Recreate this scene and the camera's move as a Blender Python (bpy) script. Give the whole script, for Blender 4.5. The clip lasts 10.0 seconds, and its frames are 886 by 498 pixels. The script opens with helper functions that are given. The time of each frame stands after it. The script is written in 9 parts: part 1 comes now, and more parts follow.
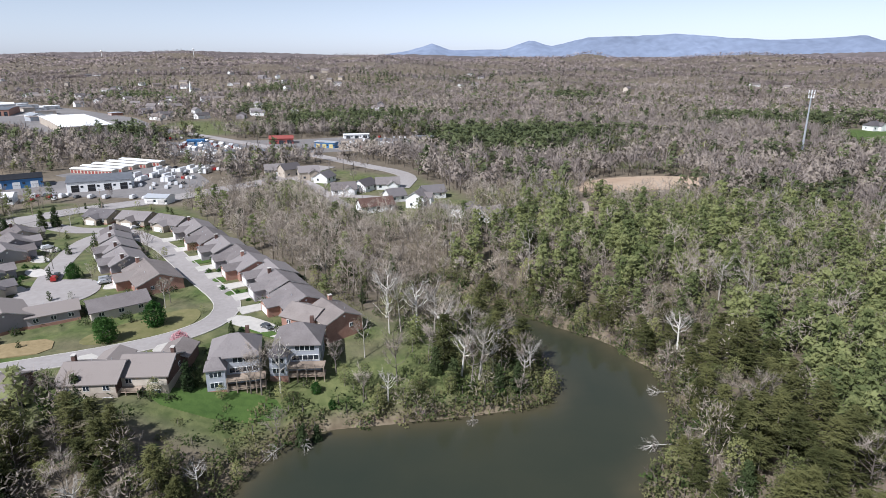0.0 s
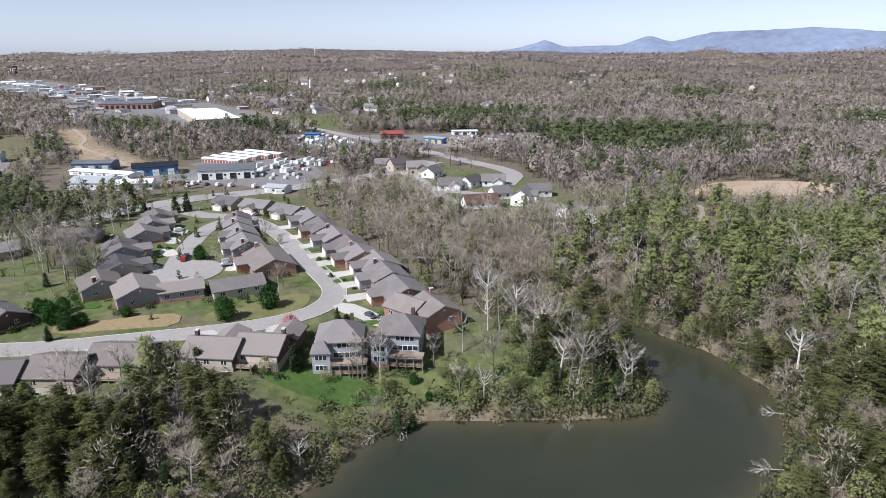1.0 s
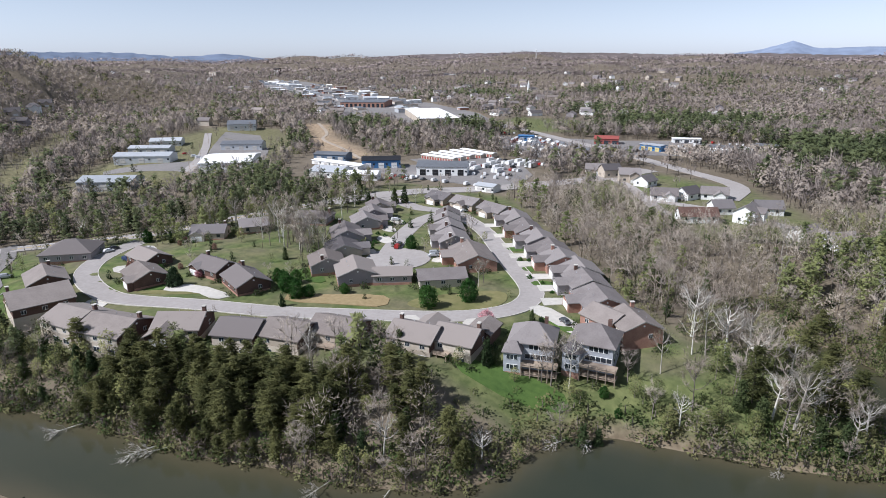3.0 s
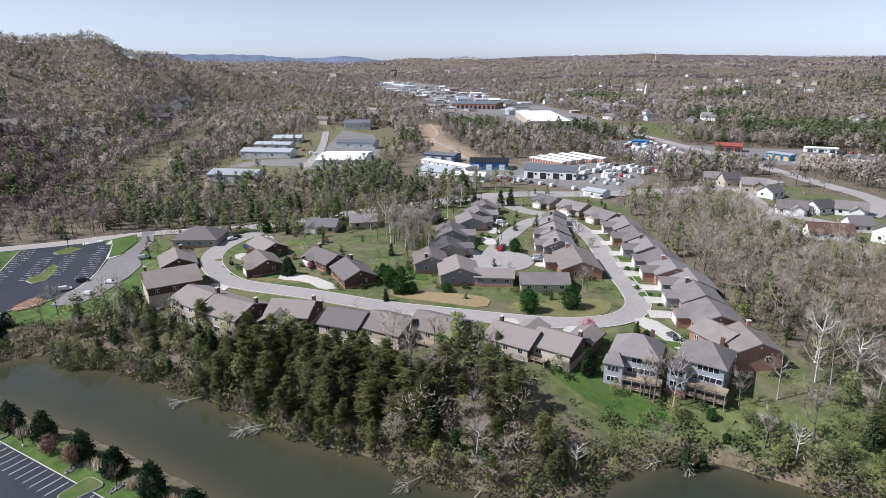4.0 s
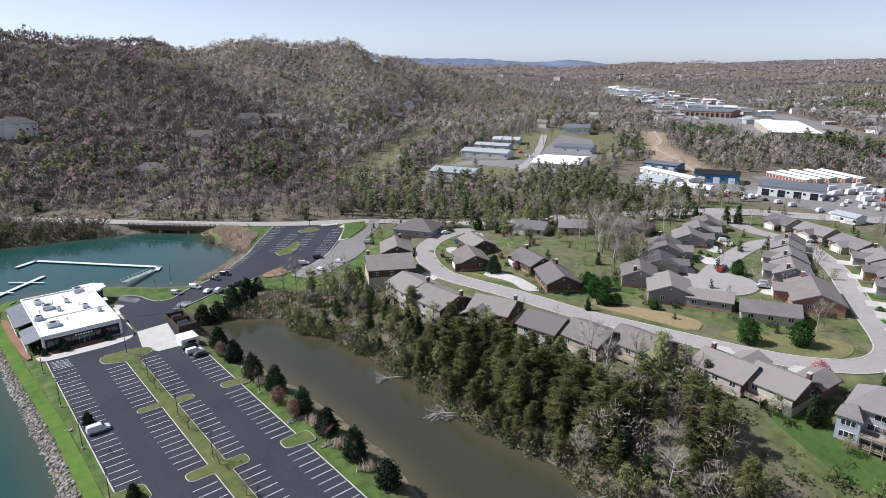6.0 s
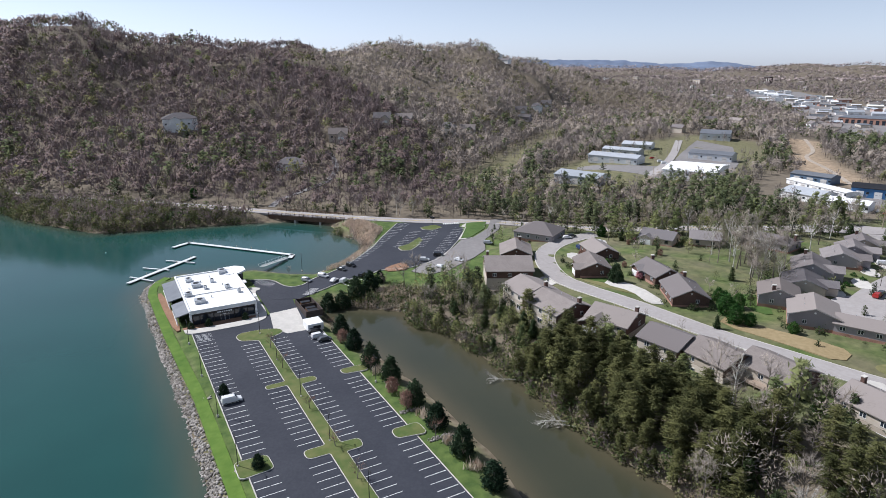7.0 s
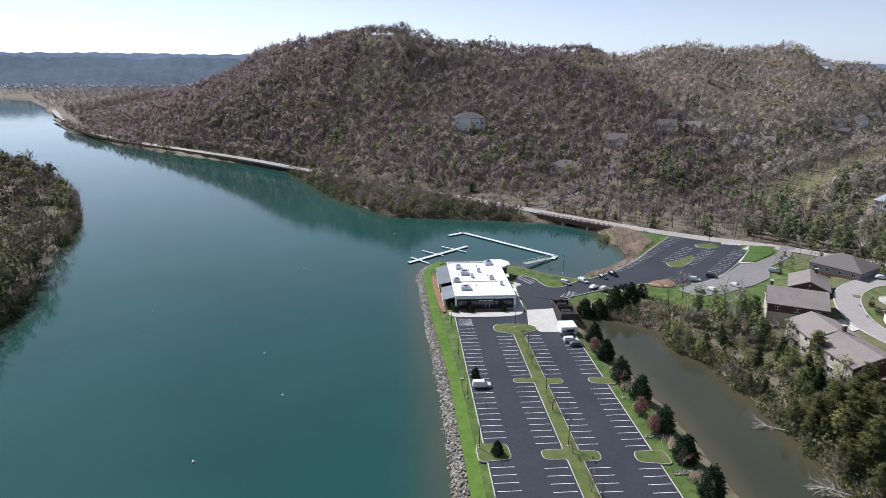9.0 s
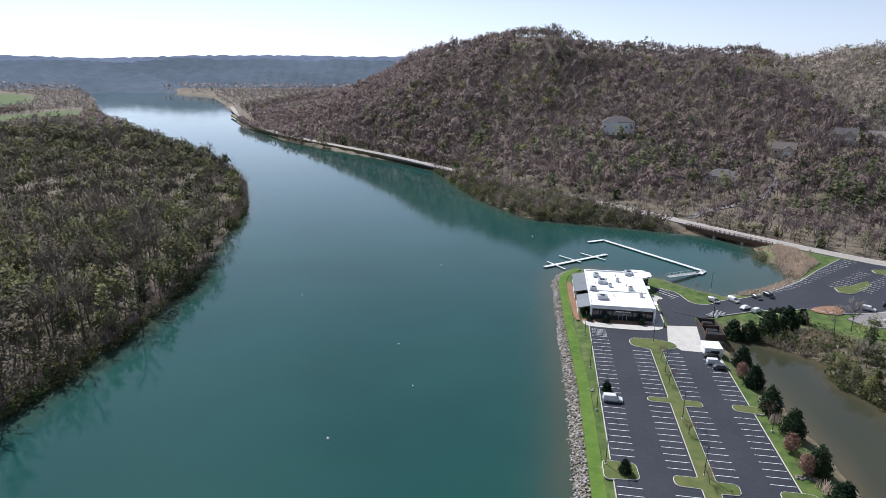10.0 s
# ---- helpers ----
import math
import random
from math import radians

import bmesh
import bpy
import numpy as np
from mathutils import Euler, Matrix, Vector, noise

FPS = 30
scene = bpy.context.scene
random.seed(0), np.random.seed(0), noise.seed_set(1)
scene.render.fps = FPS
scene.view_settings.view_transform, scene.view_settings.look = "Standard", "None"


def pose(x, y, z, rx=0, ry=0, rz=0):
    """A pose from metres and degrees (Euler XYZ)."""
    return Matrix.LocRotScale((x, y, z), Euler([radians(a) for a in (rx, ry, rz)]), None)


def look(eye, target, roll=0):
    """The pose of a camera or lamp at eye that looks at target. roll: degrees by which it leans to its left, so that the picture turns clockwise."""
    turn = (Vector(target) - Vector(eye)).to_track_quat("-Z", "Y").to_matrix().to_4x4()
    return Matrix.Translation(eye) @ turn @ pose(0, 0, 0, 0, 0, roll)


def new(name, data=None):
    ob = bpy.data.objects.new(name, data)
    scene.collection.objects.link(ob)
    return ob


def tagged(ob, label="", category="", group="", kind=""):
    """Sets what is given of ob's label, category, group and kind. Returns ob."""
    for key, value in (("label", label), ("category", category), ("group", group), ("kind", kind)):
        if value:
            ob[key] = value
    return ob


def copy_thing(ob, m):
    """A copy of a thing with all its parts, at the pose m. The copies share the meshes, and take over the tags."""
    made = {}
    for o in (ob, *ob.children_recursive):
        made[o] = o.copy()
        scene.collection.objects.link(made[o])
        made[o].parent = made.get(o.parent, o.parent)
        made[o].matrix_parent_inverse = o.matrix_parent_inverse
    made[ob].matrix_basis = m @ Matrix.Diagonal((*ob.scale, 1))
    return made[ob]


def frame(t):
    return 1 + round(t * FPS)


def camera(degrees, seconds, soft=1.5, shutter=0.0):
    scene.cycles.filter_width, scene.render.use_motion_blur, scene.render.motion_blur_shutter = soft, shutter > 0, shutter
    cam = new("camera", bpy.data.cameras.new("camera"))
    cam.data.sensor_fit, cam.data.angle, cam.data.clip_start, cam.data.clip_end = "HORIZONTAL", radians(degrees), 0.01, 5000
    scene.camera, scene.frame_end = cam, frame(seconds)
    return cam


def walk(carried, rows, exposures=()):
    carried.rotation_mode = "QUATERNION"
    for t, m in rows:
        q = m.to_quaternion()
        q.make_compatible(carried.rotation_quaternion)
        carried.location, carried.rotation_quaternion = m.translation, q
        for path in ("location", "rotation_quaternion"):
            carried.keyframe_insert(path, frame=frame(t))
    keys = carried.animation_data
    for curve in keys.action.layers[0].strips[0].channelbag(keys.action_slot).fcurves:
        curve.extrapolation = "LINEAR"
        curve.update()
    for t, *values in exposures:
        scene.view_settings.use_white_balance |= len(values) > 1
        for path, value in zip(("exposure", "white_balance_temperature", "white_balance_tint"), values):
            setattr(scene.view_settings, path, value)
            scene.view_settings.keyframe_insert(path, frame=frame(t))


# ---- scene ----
# ---- the camera: it hovers over the cove and turns to its left ----
cam = camera(71.27, 10.0, soft=0.8)
EYE = (0, 0, 88)
EXPO = [(0.0, 0.23, 5820, 13), (10.0, 0.23, 5820, 13)]
PATH = [
    (0.0, pose(*EYE, 72.69, -0.09, 0.01)),
    (0.5, pose(*EYE, 72.73, -0.02, 4.81)),
    (1.0, pose(*EYE, 72.42, 0.17, 9.87)),
    (1.5, pose(*EYE, 72.50, 0.28, 15.19)),
    (2.0, pose(*EYE, 72.59, 0.26, 19.88)),
    (3.5, pose(*EYE, 72.87, 0.30, 34.17)),
    (4.0, pose(*EYE, 72.98, 0.25, 39.25)),
    (4.5, pose(*EYE, 73.10, 0.27, 44.14)),
    (5.0, pose(*EYE, 73.21, 0.28, 48.73)),
    (5.5, pose(*EYE, 73.30, 0.23, 53.83)),
    (7.0, pose(*EYE, 73.53, 0.07, 70.60)),
    (7.5, pose(*EYE, 73.62, -0.01, 77.27)),
    (8.0, pose(*EYE, 73.70, -0.10, 83.49)),
    (8.5, pose(*EYE, 73.78, -0.18, 89.57)),
    (9.0, pose(*EYE, 73.84, -0.24, 95.76)),
    (9.5, pose(*EYE, 73.91, -0.29, 102.40)),
    (10.0, pose(*EYE, 73.93, -0.42, 108.94)),
]
walk(cam, PATH, exposures=EXPO)

# ---- daylight: hazy spring morning, sun behind the far river ----
SUN_ELEVATION, SUN_TURN = radians(46), radians(222)
world = bpy.data.worlds.new("sky")
scene.world = world
world.use_nodes = True
wn = world.node_tree
sky = wn.nodes.new("ShaderNodeTexSky")
sky.sky_type = "NISHITA"
sky.sun_disc = False
sky.sun_elevation, sky.sun_rotation = SUN_ELEVATION, SUN_TURN
sky.air_density, sky.dust_density, sky.ozone_density = 1.0, 0.35, 2.5
# thin haze: the sky's own light, partly bleached to a cool white
grey = wn.nodes.new("ShaderNodeRGBToBW")
cool = wn.nodes.new("ShaderNodeMix")
cool.data_type, cool.blend_type = "RGBA", "MULTIPLY"
cool.inputs["Factor"].default_value = 1.0
cool.inputs["B"].default_value = (0.93, 1.0, 1.13, 1)
bleach = wn.nodes.new("ShaderNodeMix")
bleach.data_type = "RGBA"
bleach.inputs["Factor"].default_value = 0.72
wn.links.new(sky.outputs[0], grey.inputs[0])
wn.links.new(grey.outputs[0], cool.inputs["A"])
wn.links.new(sky.outputs[0], bleach.inputs["A"])
wn.links.new(cool.outputs["Result"], bleach.inputs["B"])
wn.links.new(bleach.outputs["Result"], wn.nodes["Background"].inputs[0])
wn.nodes["Background"].inputs[1].default_value = 0.105
sun = new("sun", bpy.data.lights.new("sun", "SUN"))
sun.data.energy, sun.data.angle, sun.data.color = 5.0, radians(0.6), (1.0, 0.95, 0.88)
SUN_WAY = Vector((math.sin(SUN_TURN) * math.cos(SUN_ELEVATION), math.cos(SUN_TURN) * math.cos(SUN_ELEVATION), math.sin(SUN_ELEVATION)))
sun.matrix_basis = look(SUN_WAY * 500, (0, 0, 0))


# ---- materials ----
def mat(name, low, high, scale=1.0, rough=0.85, metal=0.0, bump=0.15, patch=0.08, distort=0.0, random_by="", spec=0.3):
    """Two colours mixed by fine grain and by large patches; random_by: 'object', 'island' or the name of a mesh attribute."""
    m = bpy.data.materials.new(name)
    m.use_nodes = True
    n, l = m.node_tree.nodes, m.node_tree.links
    p = n["Principled BSDF"]
    co = n.new("ShaderNodeNewGeometry")
    fine, wide = n.new("ShaderNodeTexNoise"), n.new("ShaderNodeTexNoise")
    for tex, sc, de in ((fine, scale, 5), (wide, scale * patch, 3)):
        tex.inputs["Scale"].default_value, tex.inputs["Detail"].default_value = sc, de
        tex.inputs["Distortion"].default_value = distort
        l.new(co.outputs["Position"], tex.inputs["Vector"])
    add = n.new("ShaderNodeMath")
    add.operation = "ADD"
    l.new(fine.outputs["Fac"], add.inputs[0])
    l.new(wide.outputs["Fac"], add.inputs[1])
    last = add
    if random_by:
        if random_by == "object":
            src = n.new("ShaderNodeObjectInfo").outputs["Random"]
        elif random_by == "island":
            src = co.outputs["Random Per Island"]
        else:
            at = n.new("ShaderNodeAttribute")
            at.attribute_name = random_by
            src = at.outputs["Fac"]
        ma = n.new("ShaderNodeMath")
        ma.operation = "MULTIPLY_ADD"
        ma.inputs[1].default_value, ma.inputs[2].default_value = 1.3, -0.65
        l.new(src, ma.inputs[0])
        last = n.new("ShaderNodeMath")
        last.operation = "ADD"
        l.new(add.outputs[0], last.inputs[0])
        l.new(ma.outputs[0], last.inputs[1])
    ramp = n.new("ShaderNodeMapRange")
    ramp.inputs["From Min"].default_value, ramp.inputs["From Max"].default_value = 0.6, 1.4
    l.new(last.outputs[0], ramp.inputs["Value"])
    mix = n.new("ShaderNodeMix")
    mix.data_type = "RGBA"
    mix.inputs["A"].default_value, mix.inputs["B"].default_value = (*low, 1), (*high, 1)
    l.new(ramp.outputs[0], mix.inputs["Factor"])
    l.new(mix.outputs["Result"], p.inputs["Base Color"])
    p.inputs["Roughness"].default_value, p.inputs["Metallic"].default_value = rough, metal
    p.inputs["Specular IOR Level"].default_value = spec
    if bump:
        b = n.new("ShaderNodeBump")
        b.inputs["Strength"].default_value, b.inputs["Distance"].default_value = bump, 0.3 / max(scale, 0.3)
        l.new(fine.outputs["Fac"], b.inputs["Height"])
        l.new(b.outputs[0], p.inputs["Normal"])
    return m


def leafy(name, low, high, through_light=0.25, by="tint", gaps=0.0):
    """Foliage: colour by plant, a little light passes through; gaps: the open share of a spray of twigs."""
    m = mat(name, low, high, 0.6, 0.8, bump=0, random_by=by, spec=0.15)
    n, l = m.node_tree.nodes, m.node_tree.links
    p, out = n["Principled BSDF"], n["Material Output"]
    tr = n.new("ShaderNodeBsdfTranslucent")
    src = p.inputs["Base Color"].links[0].from_socket
    l.new(src, tr.inputs["Color"])
    mx = n.new("ShaderNodeMixShader")
    mx.inputs[0].default_value = through_light
    l.new(p.outputs[0], mx.inputs[1])
    l.new(tr.outputs[0], mx.inputs[2])
    l.new(mx.outputs[0], out.inputs["Surface"])
    if gaps:
        clear, mx2 = n.new("ShaderNodeBsdfTransparent"), n.new("ShaderNodeMixShader")
        mx2.inputs[0].default_value = gaps
        l.new(mx.outputs[0], mx2.inputs[1])
        l.new(clear.outputs[0], mx2.inputs[2])
        l.new(mx2.outputs[0], out.inputs["Surface"])
    return m


def soft(m, k):
    """Crowns too fine to shade leaf by leaf: the normal leans towards that of the whole crown."""
    n, l = m.node_tree.nodes, m.node_tree.links
    geo, mix, at, turn = n.new("ShaderNodeNewGeometry"), n.new("ShaderNodeMix"), n.new("ShaderNodeAttribute"), n.new("ShaderNodeVectorTransform")
    at.attribute_name = "crown_normal"
    turn.vector_type, turn.convert_from, turn.convert_to = "VECTOR", "OBJECT", "WORLD"
    mix.data_type = "VECTOR"
    mix.inputs["Factor"].default_value = k
    l.new(at.outputs["Vector"], turn.inputs[0])
    l.new(geo.outputs["Normal"], mix.inputs["A"])
    l.new(turn.outputs[0], mix.inputs["B"])
    nrm = n.new("ShaderNodeVectorMath")
    nrm.operation = "NORMALIZE"
    l.new(mix.outputs["Result"], nrm.inputs[0])
    l.new(nrm.outputs[0], n["Principled BSDF"].inputs["Normal"])
    return m


def crown_normals(v):
    """Outward ways of a rounded crown, leaning upwards, one for each corner."""
    lo, hi = v.min(0), v.max(0)
    c, e = (lo + hi) / 2, np.maximum((hi - lo) / 2, 0.3)
    c[2] = lo[2] + (hi[2] - lo[2]) * 0.35
    d = (v - c) / e
    d = d / (np.linalg.norm(d, axis=1)[:, None] + 1e-6) + (0, 0, 0.25)
    return d / (np.linalg.norm(d, axis=1)[:, None] + 1e-6)


def water_mat(name, shallow, deep, ripple=0.028):
    m = mat(name, deep, shallow, 0.02, 0.06, bump=0, patch=0.3, spec=0.5)
    n, l = m.node_tree.nodes, m.node_tree.links
    p = n["Principled BSDF"]
    p.inputs["IOR"].default_value = 1.33
    w, w2, geo, b = n.new("ShaderNodeTexNoise"), n.new("ShaderNodeTexNoise"), n.new("ShaderNodeNewGeometry"), n.new("ShaderNodeBump")
    w.inputs["Scale"].default_value, w.inputs["Detail"].default_value = 0.9, 4
    w2.inputs["Scale"].default_value, w2.inputs["Detail"].default_value = 0.012, 2
    l.new(geo.outputs["Position"], w.inputs["Vector"])
    l.new(geo.outputs["Position"], w2.inputs["Vector"])
    # wind lanes: the ripples are stronger in broad patches
    lane = n.new("ShaderNodeMapRange")
    lane.inputs["From Min"].default_value, lane.inputs["From Max"].default_value = 0.35, 0.7
    lane.inputs["To Min"].default_value, lane.inputs["To Max"].default_value = ripple * 0.4, ripple * 1.5
    l.new(w2.outputs["Fac"], lane.inputs["Value"])
    l.new(lane.outputs[0], b.inputs["Strength"])
    l.new(w.outputs["Fac"], b.inputs["Height"])
    b.inputs["Distance"].default_value = 0.4
    l.new(b.outputs[0], p.inputs["Normal"])
    # silt near the banks
    near, silt = n.new("ShaderNodeAttribute"), n.new("ShaderNodeMix")
    near.attribute_name = "shallow"
    silt.data_type = "RGBA"
    l.new(p.inputs["Base Color"].links[0].from_socket, silt.inputs["A"])
    silt.inputs["B"].default_value = (0.095, 0.080, 0.048, 1)
    l.new(near.outputs["Fac"], silt.inputs["Factor"])
    l.new(silt.outputs["Result"], p.inputs["Base Color"])
    return m


M_LAKE = water_mat("lake_water", (0.017, 0.075, 0.064), (0.010, 0.049, 0.044))
M_POND = water_mat("pond_water", (0.054, 0.054, 0.032), (0.022, 0.031, 0.023), 0.02)
M_ASPHALT = mat("asphalt_new", (0.024, 0.027, 0.037), (0.044, 0.047, 0.058), 1.5, 0.85, patch=0.05)
M_ROAD = mat("road_asphalt", (0.285, 0.262, 0.248), (0.385, 0.358, 0.34), 0.7, 0.9)
M_OLDLOT = mat("worn_asphalt", (0.17, 0.16, 0.155), (0.25, 0.235, 0.225), 0.5, 0.9)
M_CONCRETE = mat("concrete", (0.42, 0.40, 0.36), (0.60, 0.57, 0.52), 0.6, 0.9)
M_PAINT = mat("white_line_paint", (0.66, 0.66, 0.64), (0.85, 0.85, 0.83), 1.2, 0.7)
M_GRASS = mat("lawn_grass", (0.045, 0.085, 0.018), (0.095, 0.155, 0.035), 0.5, 0.95, bump=0.4, patch=0.15)
M_DRYGRASS = mat("dry_grass", (0.11, 0.12, 0.04), (0.24, 0.21, 0.10), 0.35, 0.95, bump=0.4, patch=0.2)
M_STRAW = mat("straw_slope", (0.20, 0.150, 0.072), (0.34, 0.265, 0.145), 0.6, 0.95, bump=0.4)
M_DIRT = mat("bare_earth", (0.34, 0.245, 0.17), (0.50, 0.39, 0.285), 0.12, 0.95)
M_BARK = mat("bark", (0.10, 0.085, 0.07), (0.22, 0.19, 0.165), 1.2, 0.95, random_by="object", bump=0)
M_PALEBARK = mat("pale_bark", (0.40, 0.37, 0.325), (0.66, 0.63, 0.57), 0.8, 0.9, random_by="object", bump=0)
M_TWIG = soft(leafy("twigs", (0.341, 0.288, 0.234), (0.569, 0.496, 0.418), 0.12, gaps=0.35), 0.7)
# lightened, mauve twig tone: distance haze put into the colour
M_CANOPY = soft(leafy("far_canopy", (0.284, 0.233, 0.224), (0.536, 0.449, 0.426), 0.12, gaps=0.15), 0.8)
M_FARTWIG = soft(leafy("far_twigs", (0.246, 0.207, 0.188), (0.402, 0.345, 0.308), 0.12, gaps=0.3), 0.8)
M_PINE = soft(leafy("pine_needles", (0.132, 0.161, 0.063), (0.271, 0.293, 0.122), 0.3, gaps=0.2), 0.55)
M_FARPINE = soft(leafy("far_pine_needles", (0.088, 0.110, 0.053), (0.163, 0.188, 0.090), 0.3, gaps=0.25), 0.7)
M_BUD = soft(leafy("budding_leaves", (0.114, 0.130, 0.046), (0.276, 0.282, 0.108), 0.12, gaps=0.4), 0.6)
M_FUZZ = soft(leafy("swelling_buds", (0.154, 0.130, 0.106), (0.250, 0.213, 0.173), 0.12, gaps=0.3), 0.75)
M_CROWN = soft(leafy("budding_crowns", (0.130, 0.095, 0.092), (0.224, 0.174, 0.161), 0.12, gaps=0.1), 0.8)
M_CROWNPALE = soft(leafy("pale_crowns", (0.238, 0.200, 0.173), (0.393, 0.339, 0.282), 0.12, gaps=0.3), 0.8)
M_CROWNGREEN = soft(leafy("olive_crowns", (0.083, 0.088, 0.039), (0.197, 0.191, 0.087), 0.12, gaps=0.2), 0.75)
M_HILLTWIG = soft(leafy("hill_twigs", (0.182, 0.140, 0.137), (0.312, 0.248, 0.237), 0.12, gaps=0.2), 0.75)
# bank woods against the sun: darker copies with the shade in their colour
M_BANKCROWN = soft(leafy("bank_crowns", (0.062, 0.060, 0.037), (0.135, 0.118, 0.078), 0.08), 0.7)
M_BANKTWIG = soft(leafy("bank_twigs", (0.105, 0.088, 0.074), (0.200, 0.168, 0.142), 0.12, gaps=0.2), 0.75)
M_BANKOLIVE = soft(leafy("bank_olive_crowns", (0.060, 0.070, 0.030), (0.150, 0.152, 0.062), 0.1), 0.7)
M_FUZZ2 = soft(leafy("pale_swelling_buds", (0.329, 0.279, 0.226), (0.529, 0.461, 0.375), 0.12, gaps=0.35), 0.75)

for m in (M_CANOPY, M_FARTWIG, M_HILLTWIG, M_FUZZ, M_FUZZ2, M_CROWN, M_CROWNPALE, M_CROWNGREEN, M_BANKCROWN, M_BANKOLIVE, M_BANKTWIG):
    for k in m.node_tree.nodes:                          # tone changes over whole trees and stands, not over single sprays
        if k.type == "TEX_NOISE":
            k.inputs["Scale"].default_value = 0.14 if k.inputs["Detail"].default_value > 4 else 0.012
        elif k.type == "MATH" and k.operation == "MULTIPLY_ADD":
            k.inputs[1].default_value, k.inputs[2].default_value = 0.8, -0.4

# ---- plan: shorelines, levels of the land ----
LAKE = [(140, 10), (-60, 0), (-112, -9), (-150, -15), (-213, -28), (-258, -37), (-271, -36), (-281, -26), (-277, 8), (-268, 19),
        (-262, 31), (-272, 47), (-293, 62), (-314, 61), (-325, 53), (-345, 55), (-361, 41), (-368, 20), (-370, -16), (-372, -70), (-416, -114),
        (-540, -194), (-604, -300), (-690, -447), (-842, -625), (-1130, -860), (-1814, -1452), (-2148, -2092), (-2889, -3362),
        (-2655, -3174), (-1554, -1722), (-860, -930), (-660, -650), (-530, -470), (-450, -352), (-400, -302), (-333, -252), (-250, -207),
        (-203, -183), (-148, -164), (-97, -154), (-40, -170), (140, -200)]
POND = [(-222, 28), (-226, 35), (-217, 42), (-208, 57), (-192, 58), (-184, 66), (-170, 69), (-148, 74), (-126, 77), (-104, 80), (-93, 84),
        (-75, 87), (-61, 92), (-50, 98), (-46, 107), (-41, 121), (-35, 130), (-28, 132), (-12, 135), (10, 139), (27, 144), (31, 152),
        (29, 170), (20, 190), (8, 207), (-8, 222), (-2, 226), (12, 217), (25, 209), (40, 192), (52, 183), (63, 161), (61, 138),
        (54, 124), (43, 110), (62, 80), (130, 50), (130, 40), (-60, 52), (-116, 53), (-149, 47), (-189, 35), (-213, 27)]
# x, y, level, width of the bank
LEVELS = [
    (60, 25, 2, 6), (-60, 22, 2, 6), (-110, 10, 2, 6), (-110, 38, 2, 6), (-160, 0, 2, 6), (-160, 30, 2, 6), (-210, -15, 2, 6),
    (-205, 18, 2, 6), (-250, -12, 2, 6), (-255, 12, 2, 6), (-245, 42, 2.2, 6), (-240, 66, 2.6, 8), (-275, 70, 2.6, 8), (-295, 95, 3.2, 8),
    (-265, 98, 3.4, 8), (-285, 118, 4.2, 8), (-228, 85, 4, 20), (-330, 80, 4, 8), (-352, 52, 4, 5), (-305, 130, 5, 8), (-383, 27, 4, 8),
    (-424, -6, 4, 14), (-501, -62, 4, 14), (-570, -133, 4, 10)]
LEVELS += [
    (-640, -224, 4, 10), (-700, -440, 4, 10), (-810, -560, 4, 10), (-1014, -763, 4, 10), (-1240, -948, 5, 30),
    (-250, 150, 9, 40), (-220, 124, 10, 40), (-170, 125, 10, 40), (-115, 148, 10, 40), (-76, 170, 10, 40), (-68, 192, 10, 40),
    (-100, 230, 10.5, 40), (-140, 270, 11, 40), (-140, 200, 10.5, 40), (-200, 170, 11, 40), (-200, 225, 11, 40), (-205, 290, 11, 40),
    (-245, 215, 10, 40), (-35, 170, 9, 40), (-360, 300, 11, 40), (-460, 290, 11, 40), (-280, 310, 11, 40), (-150, 380, 11, 40)]
LEVELS += [
    (-190, 470, 11, 40), (-330, 610, 11, 40), (-550, 560, 11, 40), (-1000, 1100, 13, 40), (-1300, 1350, 14, 40), (-30, 350, 11, 40),
    (-110, 410, 11, 40), (15, 310, 10, 40), (70, 180, 10, 30), (100, 130, 12, 30), (130, 250, 12, 40), (120, 390, 12, 40), (260, 440, 14, 40),
    (400, 580, 14, 40), (60, 270, 10, 30), (-150, -230, 5, 30), (-300, -330, 5, 30), (-450, -470, 4, 30), (-800, -1000, 4, 30), (-150, -400, 6, 30),
    (-440, 180, 4, 20), (-520, 262, 4, 20), (-640, 367, 5, 20)]
# crest lines of the hills: reach, then x, y, height of each crest point
HILLS = [
    (300, 2.1, [(-810, -640, 36), (-780, -520, 60), (-790, -400, 85), (-775, -290, 107), (-816, -201, 119), (-843, -170, 119), (-861, -123, 116), (-899, -39, 100), (-956, 87, 100), (-997, 159, 94), (-1048, 260, 94), (-1130, 339, 101), (-1176, 424, 95), (-1219, 505, 85), (-1285, 604, 59), (-1400, 760, 30)]),
    (500, 2.0, [(-1500, -300, 50), (-1700, 200, 50), (-2000, 500, 20)]),
]

CREEK = [(-415, 165), (-470, 225), (-560, 305), (-700, 430), (-860, 600)]
TOWN_VALLEY = [(-120, 450), (-330, 640), (-700, 900), (-1300, 1450), (-1900, 2100)]


